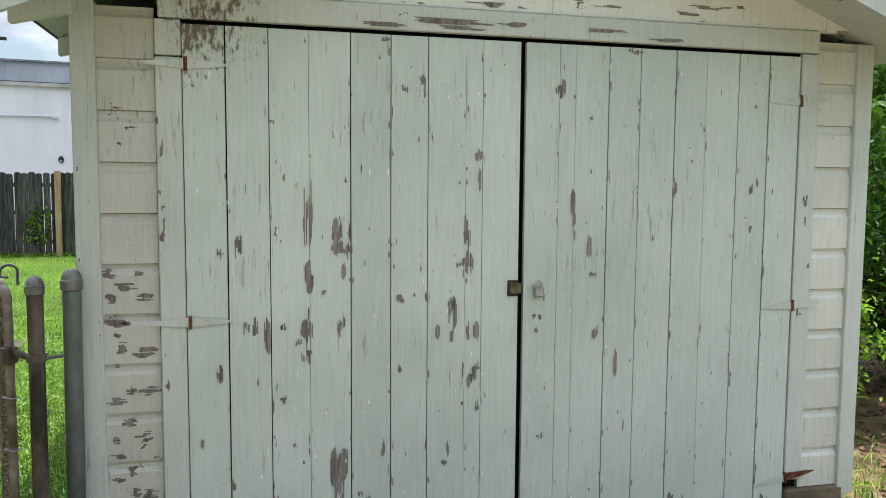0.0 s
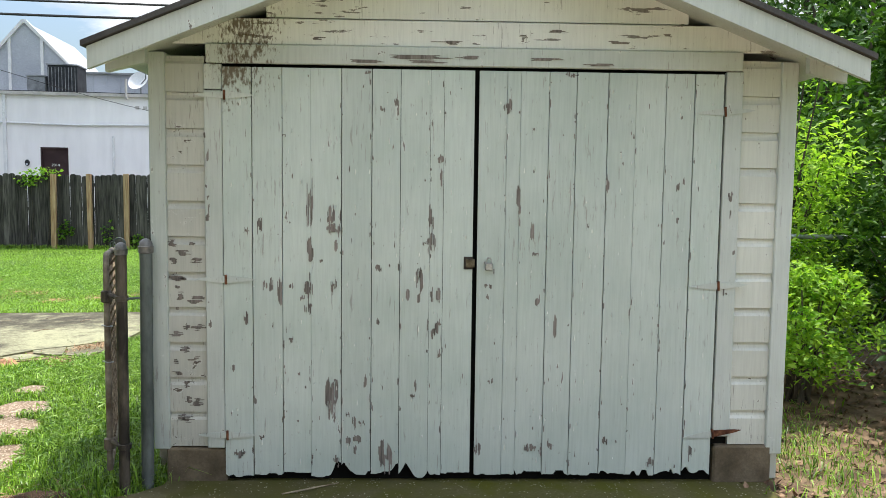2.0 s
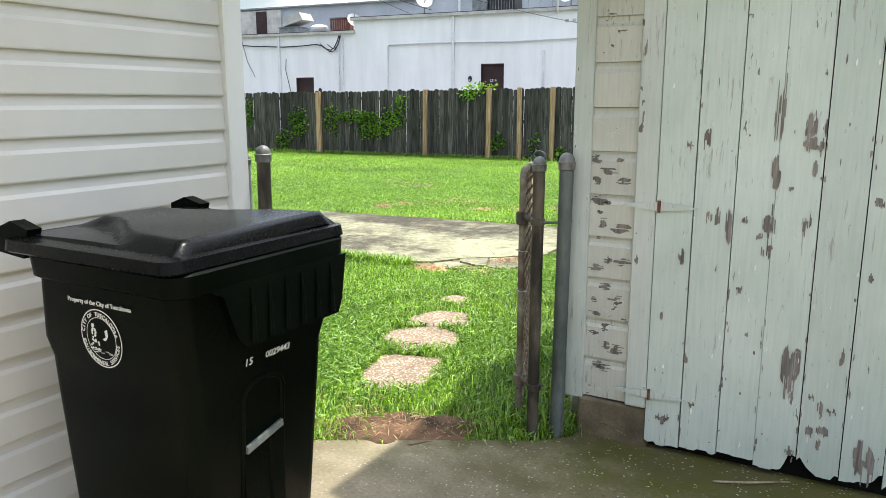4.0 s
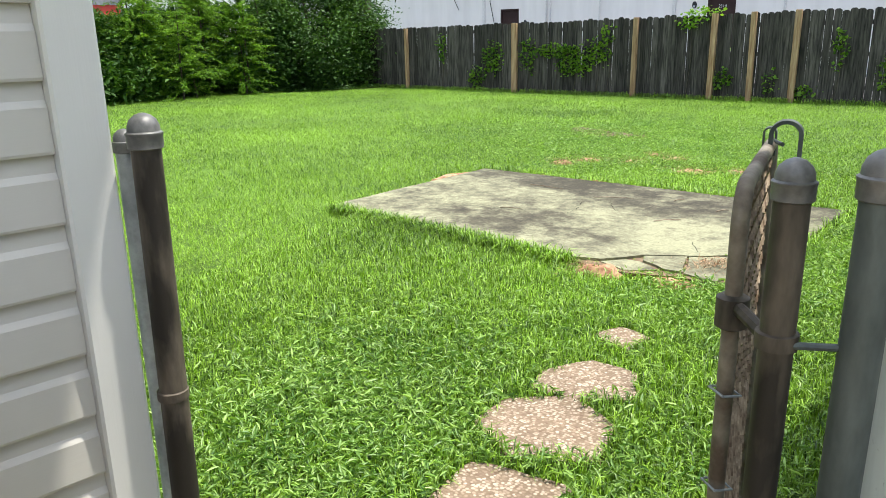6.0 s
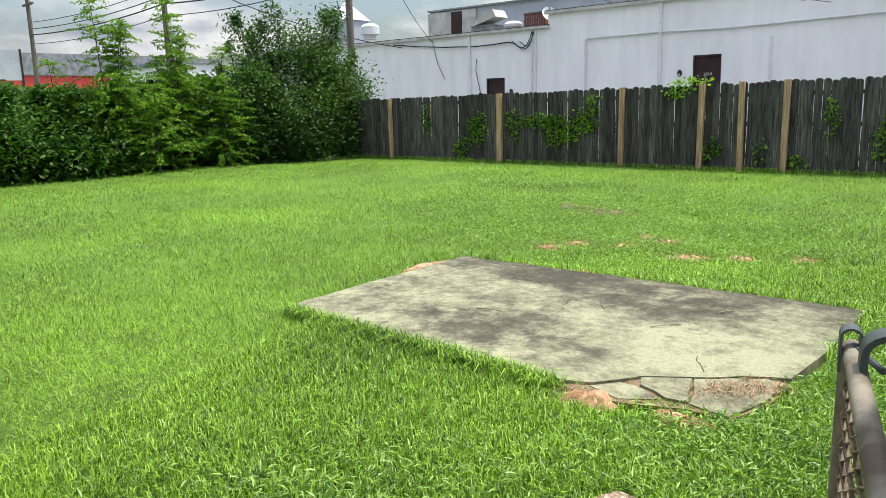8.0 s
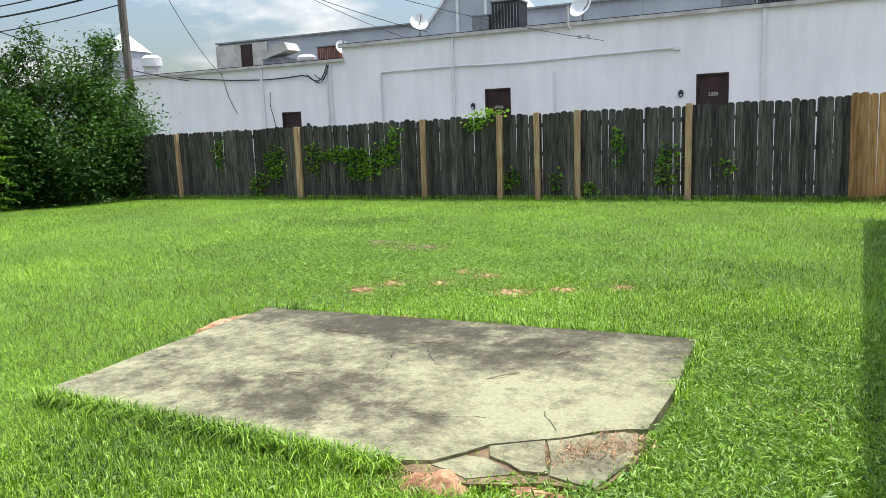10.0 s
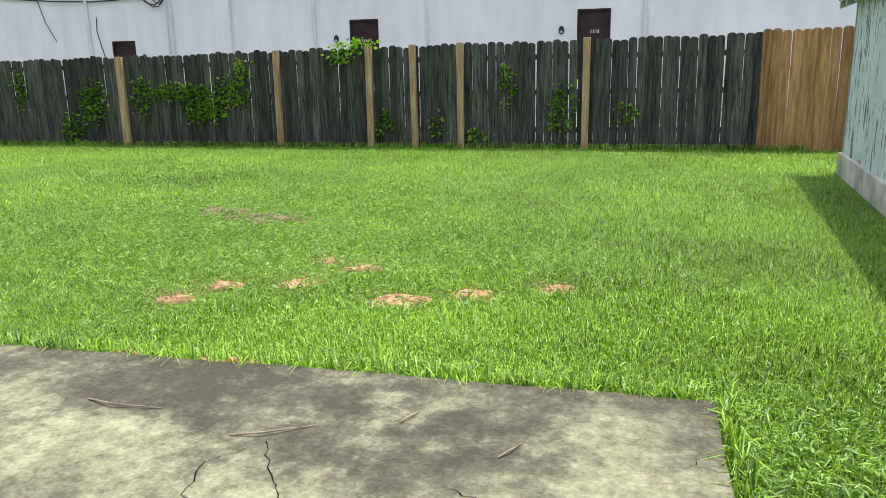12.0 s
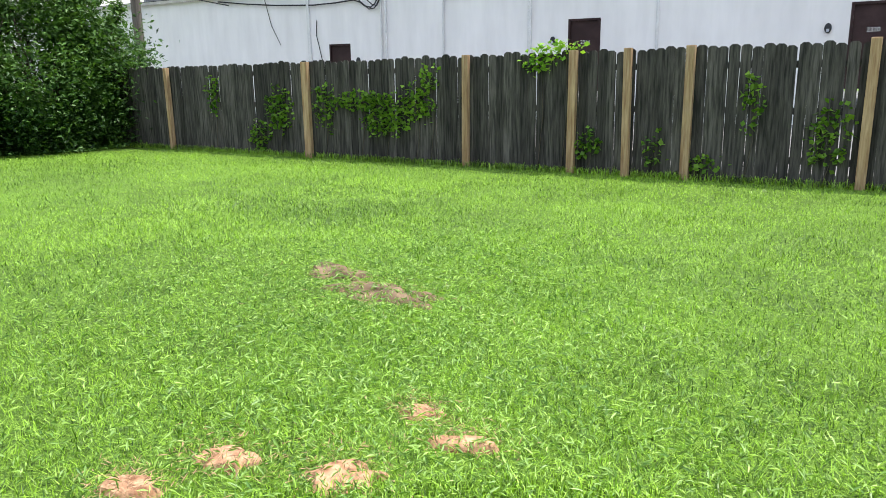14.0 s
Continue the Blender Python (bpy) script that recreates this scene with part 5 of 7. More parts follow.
wpart("hood", prism(bmesh.new(), [(-18.9, 5.1), (-17.7, 5.4), (-17.9, 5.75), (-18.7, 5.6)], 2.3, 3.3), M["gutter"], hood)
fan = thing("roof_fan", label="round white mushroom roof fan", category="roof fan", m=WB @ Matrix.Translation((-17.0, 2.6, 4.42)))
bm = lathe(bmesh.new(), [(0.28, 0.0), (0.28, 0.42), (0.42, 0.46), (0.44, 0.58), (0.32, 0.68), (0.10, 0.72)], (-17.0, 2.7, 4.45), 20)
wpart("fan_housing", bm, M["white_metal"], fan, smooth=True)
fan = thing("roof_fan", label="tall white roof fan on legs", category="roof fan", m=WB @ Matrix.Translation((-26.0, 2.6, 4.42)))
bm = lathe(bmesh.new(), [(0.3, 0.5), (0.3, 0.7), (0.5, 0.75), (0.5, 1.15), (0.3, 1.3)], (-26.2, 2.7, 4.5), 18)
wpart("fan_housing", bm, M["white_metal"], fan, smooth=True)
for du in (-0.3, 0.3):
    wtube("leg", M["white_metal"], [(-26.2 + du, 2.5, 4.42), (-26.2 + du, 2.5, 5.4)], 0.03, parent=fan)


def dish(u, v, z, r, turn):
    t = thing("satellite_dish", label="white satellite dish on a roof bracket", category="satellite dish", m=WB @ Matrix.Translation((u, v, z)))
    bm = lathe(bmesh.new(), [(0.02, 0.0), (r * 0.5, 0.03), (r * 0.85, 0.09), (r, 0.14), (r, 0.155), (r * 0.5, 0.05), (0.02, 0.02)], (0, 0, 0), 20)
    bm.transform(WB @ Matrix.Translation((u, v, z + 0.55)) @ Euler((radians(62), 0, radians(turn))).to_matrix().to_4x4())
    part("reflector", bm, M["white_metal"], t, smooth=True)
    wtube("mast", M["unit_grey"], [(u, v + 0.1, z), (u, v + 0.1, z + 0.5)], 0.03, parent=t)
    wtube("arm", M["unit_grey"], [(u, v, z + 0.45), (u + 0.3, v - 0.4, z + 0.62), (u + 0.36, v - 0.5, z + 0.85)], 0.02, parent=t)


dish(-10.35, 0.6, 5.1, 0.36, 40)
dish(-4.0, 0.9, 5.1, 0.42, -20)
dish(-14.2, 1.2, 4.5, 0.34, 55)
lampost = thing("street_lamp", label="distant double-headed parking lot lamp post", category="street lamp", m=WB @ Matrix.Translation((-8, 30, 0)))
wtube("pole", M["unit_dark"], [(-8.4, 30, 0), (-8.4, 30, 11.6)], 0.08, parent=lampost)
wbox("lamp_head", M["unit_dark"], -9.0, -7.8, 29.8, 30.2, 11.5, 11.68, parent=lampost)

# ---- house with vinyl siding ----
house = thing("house", (-1.8, 2.0, 0), "white vinyl-sided house wall with a corner post", "house", kind="structure")
HX = -1.80
part("wall", boxed(-9.0, HX - 0.02, -8.0, 2.088, -0.1, 2.75), M["vinyl_trim"], house)
LAP = [(0.0, 0.0), (0.0, 0.0), (0.019, 0.0), (0.021, 0.006), (0.017, 0.09), (0.009, 0.104), (0.006, 0.140), (0.0, 0.140)]
for k in range(20):
    z = 0.078 + 0.1405 * (k - 1)
    bm = prism(bmesh.new(), [(HX - 0.02 + a, z + b) for a, b in LAP[1:]], -8.0, 2.069, "y")
    part("siding_board", bm, M["vinyl"], house)
part("corner_post", boxed(HX - 0.05, HX + 0.024, 2.070, 2.172, -0.05, 2.7, 0.006), M["vinyl_trim"], house)
part("corner_post", boxed(HX - 0.13, HX - 0.052, 2.090, 2.172, -0.05, 2.7, 0.006), M["vinyl_trim"], house)
part("foundation", boxed(-9.0, HX - 0.025, -8.0, 2.08, -0.2, -0.02), M["block"], house)
# unseen eave and roof, added with an overhang that shades the whole siding
part("eave", boxed(-9.4, HX + 0.60, -8.4, 2.60, 2.72, 2.80), M["vinyl_trim"], house)
part("roof", prism(bmesh.new(), [(-9.5, 2.81), (HX + 0.64, 2.81), (-5.4, 4.4)], -8.5, 2.5), M["shingle"], house)

# ---- chain-link posts and gate ----
CAP = [(0.0305, 0.0), (0.0355, 0.003), (0.0355, 0.028), (0.0370, 0.030), (0.0370, 0.034), (0.0325, 0.037), (0.0315, 0.048), (0.0265, 0.060), (0.0165, 0.069), (0.006, 0.073), (0.001, 0.0735)]


def fence_post(x, y, h, r, mat, label, lean=(0, 0), cap_mat=None):
    t = thing("fence_post", (x, y, 0), label, "fence post", "chain-link fence posts")
    top = (x + lean[0], y + lean[1], h)
    part("pipe", tube(bmesh.new(), [(x, y, -0.15), top], r, 18), mat, t, smooth=True)
    bm = lathe(bmesh.new(), [(a * r / 0.030, b * r / 0.030) for a, b in CAP], (top[0], top[1], h - 0.022), 20)
    part("cap", bm, cap_mat or M["cap_steel"], t, "domed pressed-steel cap", smooth=True)
    return t


def band(t, x, y, z, r, mat):
    part("band", lathe(bmesh.new(), [(r, -0.011), (r + 0.004, -0.009), (r + 0.004, 0.009), (r, 0.011)], (x, y, z), 18), mat, t, "steel tension band", smooth=True)


GP = (-0.642, 2.69)
gpost = fence_post(GP[0], GP[1], 1.195, 0.0255, M["pipe_dark"], "dark brown-grey steel gate post with a domed cap", (0.008, -0.008))
wpost = fence_post(-0.545, 2.735, 1.2, 0.030, M["pipe_grey"], "blue-grey painted steel post beside the garage corner", (0.012, 0.0))
lpost = fence_post(-1.735, 2.205, 1.222, 0.030, M["pipe_dark"], "dark weathered steel post beside the house corner", (-0.005, 0.018))
band(lpost, -1.738, 2.214, 0.66, 0.030, M["pipe_dark"])
post_b = fence_post(-1.835, 2.222, 1.205, 0.021, M["galv"], "thin galvanised steel post behind the gate post", (-0.01, 0.0))
part("tie", tube(bmesh.new(), [(-1.738, 2.215, 0.66), (-1.805, 2.225, 0.68)], 0.008, 8), M["pipe_dark"], lpost)
part("link_bar", tube(bmesh.new(), [(-0.63, 2.66, 0.96), (-0.545, 2.735, 0.955)], 0.006, 8), M["pipe_grey"], wpost)

# the open gate swings out over the lawn from the dark post
G0 = Vector((-0.741, 2.760, 0))
G1 = Vector((-1.02, 3.545, 0))
gdir = (G1 - G0).normalized()
gnorm = Vector((-gdir.y, gdir.x, 0))
gate = thing("chain_link_gate", tuple(G0), "open rusty chain-link gate with a bent pipe frame", "gate")
TOP, LOW, RC = 1.15, 0.07, 0.07
SAG = 0.03


def on_gate(s, z, out=0.0):
    p = G0 + gdir * s + gnorm * out
    return (p.x, p.y, z + SAG * (0.5 - s / 0.88) * (z / TOP))


GL = (G1 - G0).length
loop = [on_gate(0, LOW), on_gate(0, TOP - RC)]
for k in range(1, 6):
    a = k / 6 * math.pi / 2
    loop.append(on_gate(RC * (1 - math.cos(a)), TOP - RC + RC * math.sin(a)))
loop += [on_gate(RC, TOP), on_gate(GL - RC, TOP)]
for k in range(1, 6):
    a = k / 6 * math.pi / 2
    loop.append(on_gate(GL - RC + RC * math.sin(a), TOP - RC + RC * math.cos(a)))
loop += [on_gate(GL, TOP - RC), on_gate(GL, LOW)]
part("frame", tube(bmesh.new(), loop, 0.0145, 14), M["gate_frame"], gate, "bent tubular steel frame", smooth=True)
part("bottom_rail", tube(bmesh.new(), [on_gate(0, LOW + 0.02), on_gate(GL, LOW + 0.02)], 0.0165, 14), M["gate_frame"], gate, smooth=True)
# woven wire: each strand zigzags upward
bm = bmesh.new()
pitch = 0.052
n = int(GL / pitch)
for i in range(n):
    s0 = 0.02 + i * pitch
    pts, z, flip = [], LOW + 0.04, 0
    while z < TOP - 0.02:
        pts.append(on_gate(min(GL - 0.015, s0 + pitch * (1 if flip else 0)), z, 0.003 if flip else -0.003))
        z += pitch * 0.5
        flip = 1 - flip
    tube(bm, pts, 0.0038, 5)
part("wire_mesh", bm, M["mesh_rust"], gate, "rusty diamond wire mesh")
for z in (0.18, 0.62, 0.80):
    part("wire_tie", tube(bmesh.new(), [on_gate(-0.025, z, 0.0), on_gate(0.0, z + 0.004, 0.026), on_gate(0.026, z, 0), on_gate(0.0, z - 0.004, -0.026), on_gate(-0.025, z, 0)], 0.0025, 6), M["galv"], gate)
for z in (0.96, 0.22):
    part("hinge_band", lathe(bmesh.new(), [(0.026, -0.014), (0.0315, -0.012), (0.0315, 0.012), (0.026, 0.014)], (GP[0] + 0.006, GP[1] - 0.006, z), 18), M["pipe_dark"], gate, smooth=True)
    part("hinge_collar", lathe(bmesh.new(), [(0.019, -0.035), (0.027, -0.03), (0.027, 0.02), (0.019, 0.025)], on_gate(0, z - 0.01), 16), M["pipe_dark"], gate, smooth=True)
    part("hinge_strap", tube(bmesh.new(), [(GP[0] - 0.02, GP[1] + 0.005, z), on_gate(0, z)], 0.012, 8), M["pipe_dark"], gate)


def fork(s, out, z, r, w, tilt):
    """Half of a fork latch: a bent flat bar like an upright hoop."""
    bm = bmesh.new()
    rows = []
    prof = [(-r, -0.055)] + [(-r * math.cos(a), r * 0.9 * math.sin(a)) for a in [math.pi * k / 10 for k in range(11)]] + [(r, -0.055)]
    for (u, v) in prof:
        row = []
        for du, dw in ((1.0, -w), (1.0, w), (0.74, w), (0.74, -w)):
            p = G0 + gdir * (s + dw) + gnorm * (out + u * du)
            row.append(bm.verts.new((p.x, p.y, z + v * (du if v > 0 else 1))))
        rows.append(row)
    for a, b in zip(rows, rows[1:]):
        for k in range(4):
            bm.faces.new((a[k], a[(k + 1) % 4], b[(k + 1) % 4], b[k]))
    bm.faces.new(rows[0])
    bm.faces.new(rows[-1][::-1])
    return bm


part("fork_latch", fork(GL - 0.21, -0.036, TOP + 0.030, 0.036, 0.022, 0), M["pipe_grey"], gate, "blue-grey fork latch", smooth=True)
part("latch_prong", fork(GL - 0.09, 0.004, TOP + 0.018, 0.016, 0.016, 0), M["pipe_grey"], gate, smooth=True)
part("latch_pin", tube(bmesh.new(), [on_gate(GL - 0.09, TOP + 0.012), on_gate(GL - 0.21, TOP + 0.012, -0.03)], 0.005, 8), M["pipe_grey"], gate)

# ---- unseen paving beyond the fence, added to keep green lawn bounce off the building ----
bm = prism(bmesh.new(), [(-60, fence_y(-60) + 0.9), (40, fence_y(40) + 0.9), (40, 60), (-60, 60)], -0.1, 0.02, "z")
tagged(part("pavement", bm, M["asphalt"]), "unseen grey paving added between fence and building for neutral bounce light", "pavement", kind="structure")

# ---- wheeled rubbish bin ----
bin_ = thing("wheelie_bin", (-1.18, 1.3, 0), "black wheeled refuse bin with a closed lid", "rubbish bin")


def ring(bm, z, x0, x1, y0, y1, r=0.05, n=5):
    vs = []
    for cx, cy, a0 in ((x1 - r, y1 - r, 0), (x0 + r, y1 - r, 90), (x0 + r, y0 + r, 180), (x1 - r, y0 + r, 270)):
        for k in range(n):
            a = radians(a0 + 90 * k / (n - 1))
            vs.append(bm.verts.new((cx + r * math.cos(a), cy + r * math.sin(a), z)))
    return vs


def loft(bm, sections):
    rows = [ring(bm, *s) for s in sections]
    for a, b in zip(rows, rows[1:]):
        for k in range(len(a)):
            bm.faces.new((a[k], a[(k + 1) % len(a)], b[(k + 1) % len(b)], b[k]))
    bm.faces.new(rows[0][::-1])
    bm.faces.new(rows[-1])
    return bm


part("body", loft(bmesh.new(), [(0.03, -1.525, -0.965, 1.10, 1.54), (0.05, -1.54, -0.955, 1.085, 1.555), (0.60, -1.53, -0.925, 1.040, 1.59), (0.72, -1.52, -0.915, 1.028, 1.592), (0.79, -1.505, -0.895, 1.000, 1.600), (0.985, -1.47, -0.882, 0.982, 1.640)]), M["bin"], bin_, smooth=35)
part("rim", loft(bmesh.new(), [(0.975, -1.48, -0.872, 0.972, 1.650, 0.06), (0.98, -1.485, -0.864, 0.966, 1.657, 0.06), (1.035, -1.49, -0.860, 0.962, 1.660, 0.06), (1.042, -1.48, -0.868, 0.970, 1.652, 0.06)]), M["bin"], bin_, smooth=35)
lid = part("lid", loft(bmesh.new(), [(1.040, -1.565, -0.872, 0.955, 1.662, 0.05), (1.046, -1.575, -0.866, 0.948, 1.668, 0.05), (1.076, -1.572, -0.872, 0.952, 1.664, 0.05), (1.083, -1.55, -0.905, 0.985, 1.632, 0.06), (1.084, -1.52, -0.93, 1.01, 1.60, 0.07)]), M["bin_lid"], bin_, smooth=30)
# crowned middle and stepped front of the lid
def lid_height(x, y):
    """A raised middle that widens towards the front in an S, then steps down."""
    f = min(max((x + 1.40) / 0.34, 0.0), 1.0)
    half = 0.13 + 0.16 * f * f * (3 - 2 * f)
    e = min(max((half + 0.02 - abs(y - 1.31)) / 0.04, 0.0), 1.0)
    r = min(max((-0.897 - x) / 0.018, 0.0), 1.0)
    b = min(max((x + 1.54) / 0.10, 0.0), 1.0)
    return 1.090 + 0.030 * e * e * (3 - 2 * e) * (0.35 + 0.65 * r * r * (3 - 2 * r)) * b + 0.004 * math.sin(x * 9.0) * math.sin(y * 7.0)


bm = bmesh.new()
NX, NY = 44, 40
grid = [[bm.verts.new((-1.545 + 0.655 * i / NX, 0.985 + 0.65 * k / NY, lid_height(-1.545 + 0.655 * i / NX, 0.985 + 0.65 * k / NY) - (0.02 if i in (0, NX) or k in (0, NY) else 0.0))) for k in range(NY + 1)] for i in range(NX + 1)]
for i in range(NX):
    for k in range(NY):
        bm.faces.new((grid[i][k], grid[i + 1][k], grid[i + 1][k + 1], grid[i][k + 1]))
part("lid_crown", bm, M["bin_lid"], lid, smooth=True)
for y in (1.0, 1.63):
    part("hinge_lug", prism(bmesh.new(), [(-1.62, 1.03), (-1.50, 1.02), (-1.47, 1.105), (-1.55, 1.125), (-1.62, 1.10)], y - 0.022, y + 0.022), M["bin"], bin_)
part("handle", tube(bmesh.new(), [(-1.60, 1.0, 1.06), (-1.60, 1.63, 1.06)], 0.016, 12), M["bin"], bin_, smooth=True)
# fluted front apron
part("apron", prism(bmesh.new(), [(1.065, 0.985), (1.115, 0.96), (1.150, 0.86), (1.165, 0.825), (1.195, 0.800), (1.595, 0.800), (1.615, 0.84), (1.640, 0.985)], -0.90, -0.862, "x"), M["bin"], bin_, smooth=30)
for k in range(6):
    y = 1.215 + 0.069 * k
    part("flute", loft(bmesh.new(), [(0.812, -0.87, -0.852, y - 0.010, y + 0.010, 0.006), (0.90, -0.87, -0.853, y - 0.006, y + 0.006, 0.004), (0.965, -0.87, -0.859, y - 0.003, y + 0.003, 0.002)]), M["bin"], bin_, smooth=30)
# arched grip recess low on the front with its worn bar
arch = [(1.222, 0.20), (1.222, 0.62)] + [(1.305 - 0.083 * math.cos(radians(a)), 0.62 + 0.05 * math.sin(radians(a))) for a in range(20, 180, 20)] + [(1.388, 0.62), (1.388, 0.20)]
bm = tube(bmesh.new(), [(-0.925 - (0.66 - z) * 0.06, y, z) for y, z in arch], 0.011, 8)
part("grip_rim", bm, M["bin"], bin_, smooth=True)
part("grip_recess", prism(bmesh.new(), [(y, z) for y, z in arch], -0.955, -0.929, "x"), M["bin"], bin_)
part("grip_bar", prism(bmesh.new(), [(1.228, 0.455), (1.380, 0.488), (1.380, 0.508), (1.228, 0.477)], -0.945, -0.918, "x"), M["pipe_grey"], bin_, "scuffed grey grip bar")
part("grip_rib", boxed(-0.945, -0.922, 1.325, 1.352, 0.20, 0.47, 0.006), M["bin"], bin_)
for y in (1.12, 1.44):
    w = part("wheel", tube(bmesh.new(), [(-1.41, y, 0.085), (-1.41, y + 0.05, 0.085)], 0.085, 24), M["rubber"], bin_, smooth=40)
    part("hub", tube(bmesh.new(), [(-1.41, y - 0.003, 0.085), (-1.41, y + 0.053, 0.085)], 0.05, 18), M["bin"], w, smooth=40)
FRONTWARD = Euler((radians(90), 0, radians(90))).to_matrix().to_4x4()
SIDEWARD = Euler((radians(90), 0, 0)).to_matrix().to_4x4()
TIP = Matrix.Rotation(radians(-3.5), 4, "X")
lettering("15", 0.034, Matrix.Translation((-0.9035, 1.232, 0.728)) @ FRONTWARD @ Matrix.Rotation(radians(13), 4, "X"), M["print"], bin_, label="white stamped number")
lettering("0029443", 0.030, Matrix.Translation((-0.9035, 1.352, 0.730)) @ FRONTWARD @ Matrix.Rotation(radians(13), 4, "X"), M["print"], bin_, label="white stamped number")
lettering("Property of the City of Tuscaloosa", 0.0185, Matrix.Translation((-1.19, 0.9825, 0.922)) @ SIDEWARD @ Matrix.Rotation(radians(4.5), 4, "X"), M["print"], bin_, label="white printed ownership line")


def annulus(cx, cz, r0, r1, n, y0, y1, skew=0.0):
    bm = bmesh.new()
    a = [bm.verts.new((cx + r0 * math.cos(2 * math.pi * k / n), y0 + (y1 - y0) * math.sin(2 * math.pi * k / n), cz + r0 * math.sin(2 * math.pi * k / n))) for k in range(n)]
    b = [bm.verts.new((cx + r1 * math.cos(2 * math.pi * k / n), y0 + (y1 - y0) * math.sin(2 * math.pi * k / n), cz + r1 * math.sin(2 * math.pi * k / n))) for k in range(n)]
    for k in range(n):
        bm.faces.new((a[k], a[(k + 1) % n], b[(k + 1) % n], b[k]))
    return bm


SX, SZ = -1.205, 0.826
part("seal_ring", annulus(SX, SZ, 0.081, 0.0845, 48, 0.9925, 0.9865), M["print"], bin_)
part("seal_ring", annulus(SX, SZ, 0.059, 0.061, 48, 0.9925, 0.988), M["print"], bin_)


def ring_text(text, r, start, span, flip):
    for i, ch in enumerate(text):
        a = radians(start + span * i / (len(text) - 1))
        x, z = SX + r * math.cos(a), SZ + r * math.sin(a)
        turn = math.pi / 2 - a if not flip else -math.pi / 2 - a
        if ch != " ":
            lettering(ch, 0.0165, Matrix.Translation((x, 0.9895 - 0.07 * (z - SZ), z)) @ SIDEWARD @ Matrix.Rotation(-turn, 4, "Z"), M["print"], bin_, "seal_letter")


ring_text("CITY OF TUSCALOOSA", 0.065, 165, -150, False)
ring_text("ENVIRONMENTAL SERVICES", 0.0765, 190, 160, True)
bm = bmesh.new()
rngs = random.Random(5)
for k in range(34):
    h = rngs.random()
    cx, cz = SX - 0.023 + rngs.uniform(-0.5, 0.5) * 0.04 * (1.1 - h), SZ - 0.032 + 0.072 * h
    s = 0.005
    bm.faces.new([bm.verts.new((cx + s * math.cos(a + k), 0.9888 - 0.07 * (cz - SZ), cz + s * 0.8 * math.sin(a + k))) for a in (0, 1.7, 3.4, 5.0)])
for k in range(9):
    cx, cz = SX + rngs.uniform(-0.04, 0.04), SZ - 0.036 - 0.003 * (k % 3)
    bm.faces.new([bm.verts.new((cx + a, 0.9888 - 0.07 * (cz - SZ), cz + b)) for a, b in ((-0.008, 0), (0.008, 0.001), (0.007, 0.003), (-0.007, 0.002))])
bm.faces.new([bm.verts.new((SX + a, 0.989 - 0.07 * b, SZ + b)) for a, b in ((0.009, 0.0), (0.023, -0.003), (0.035, 0.012), (0.035, 0.032), (0.023, 0.026), (0.025, 0.009))])
part("seal_picture", bm, M["print"], bin_)

# ---- chain-link fence and litter beside the garage ----
side_fence = thing("chain_link_fence", (5.0, 5.0, 0), "galvanised chain-link fence overgrown by bushes", "fence")
part("top_rail", tube(bmesh.new(), [(2.85, 5.0, 1.185), (9.0, 5.0, 1.10)], 0.021, 10), M["galv"], side_fence, smooth=True)
for x in (2.9, 5.9, 8.9):
    part("post", tube(bmesh.new(), [(x, 5.02, -0.1), (x, 5.02, 1.2)], 0.024, 10), M["galv"], side_fence, smooth=True)
bm = bmesh.new()
for i in range(60):
    s0, pts, z, flip = 2.9 + 0.06 * i, [], 0.02, 0
    while z < 1.15:
        pts.append((s0 + 0.06 * flip, 5.0 + (0.003 if flip else -0.003), z))
        z, flip = z + 0.03 * 2, 1 - flip
    tube(bm, pts, 0.0025, 3, False)
part("wire_mesh", bm, M["galv"], side_fence)
bm = prism(bmesh.new(), wobble_outline([(2.40, 2.95), (2.50, 2.2), (2.44, 0.5), (2.40, -6), (9, -6), (9, 6.5), (2.80, 6.5), (2.78, 2.95)], 0.35, 0.06, 8), -0.12, -0.006, "z")
tagged(part("leaf_litter", bm, M["litter"]), "brown leaf litter and dry soil beside the driveway", "leaf litter", kind="structure")

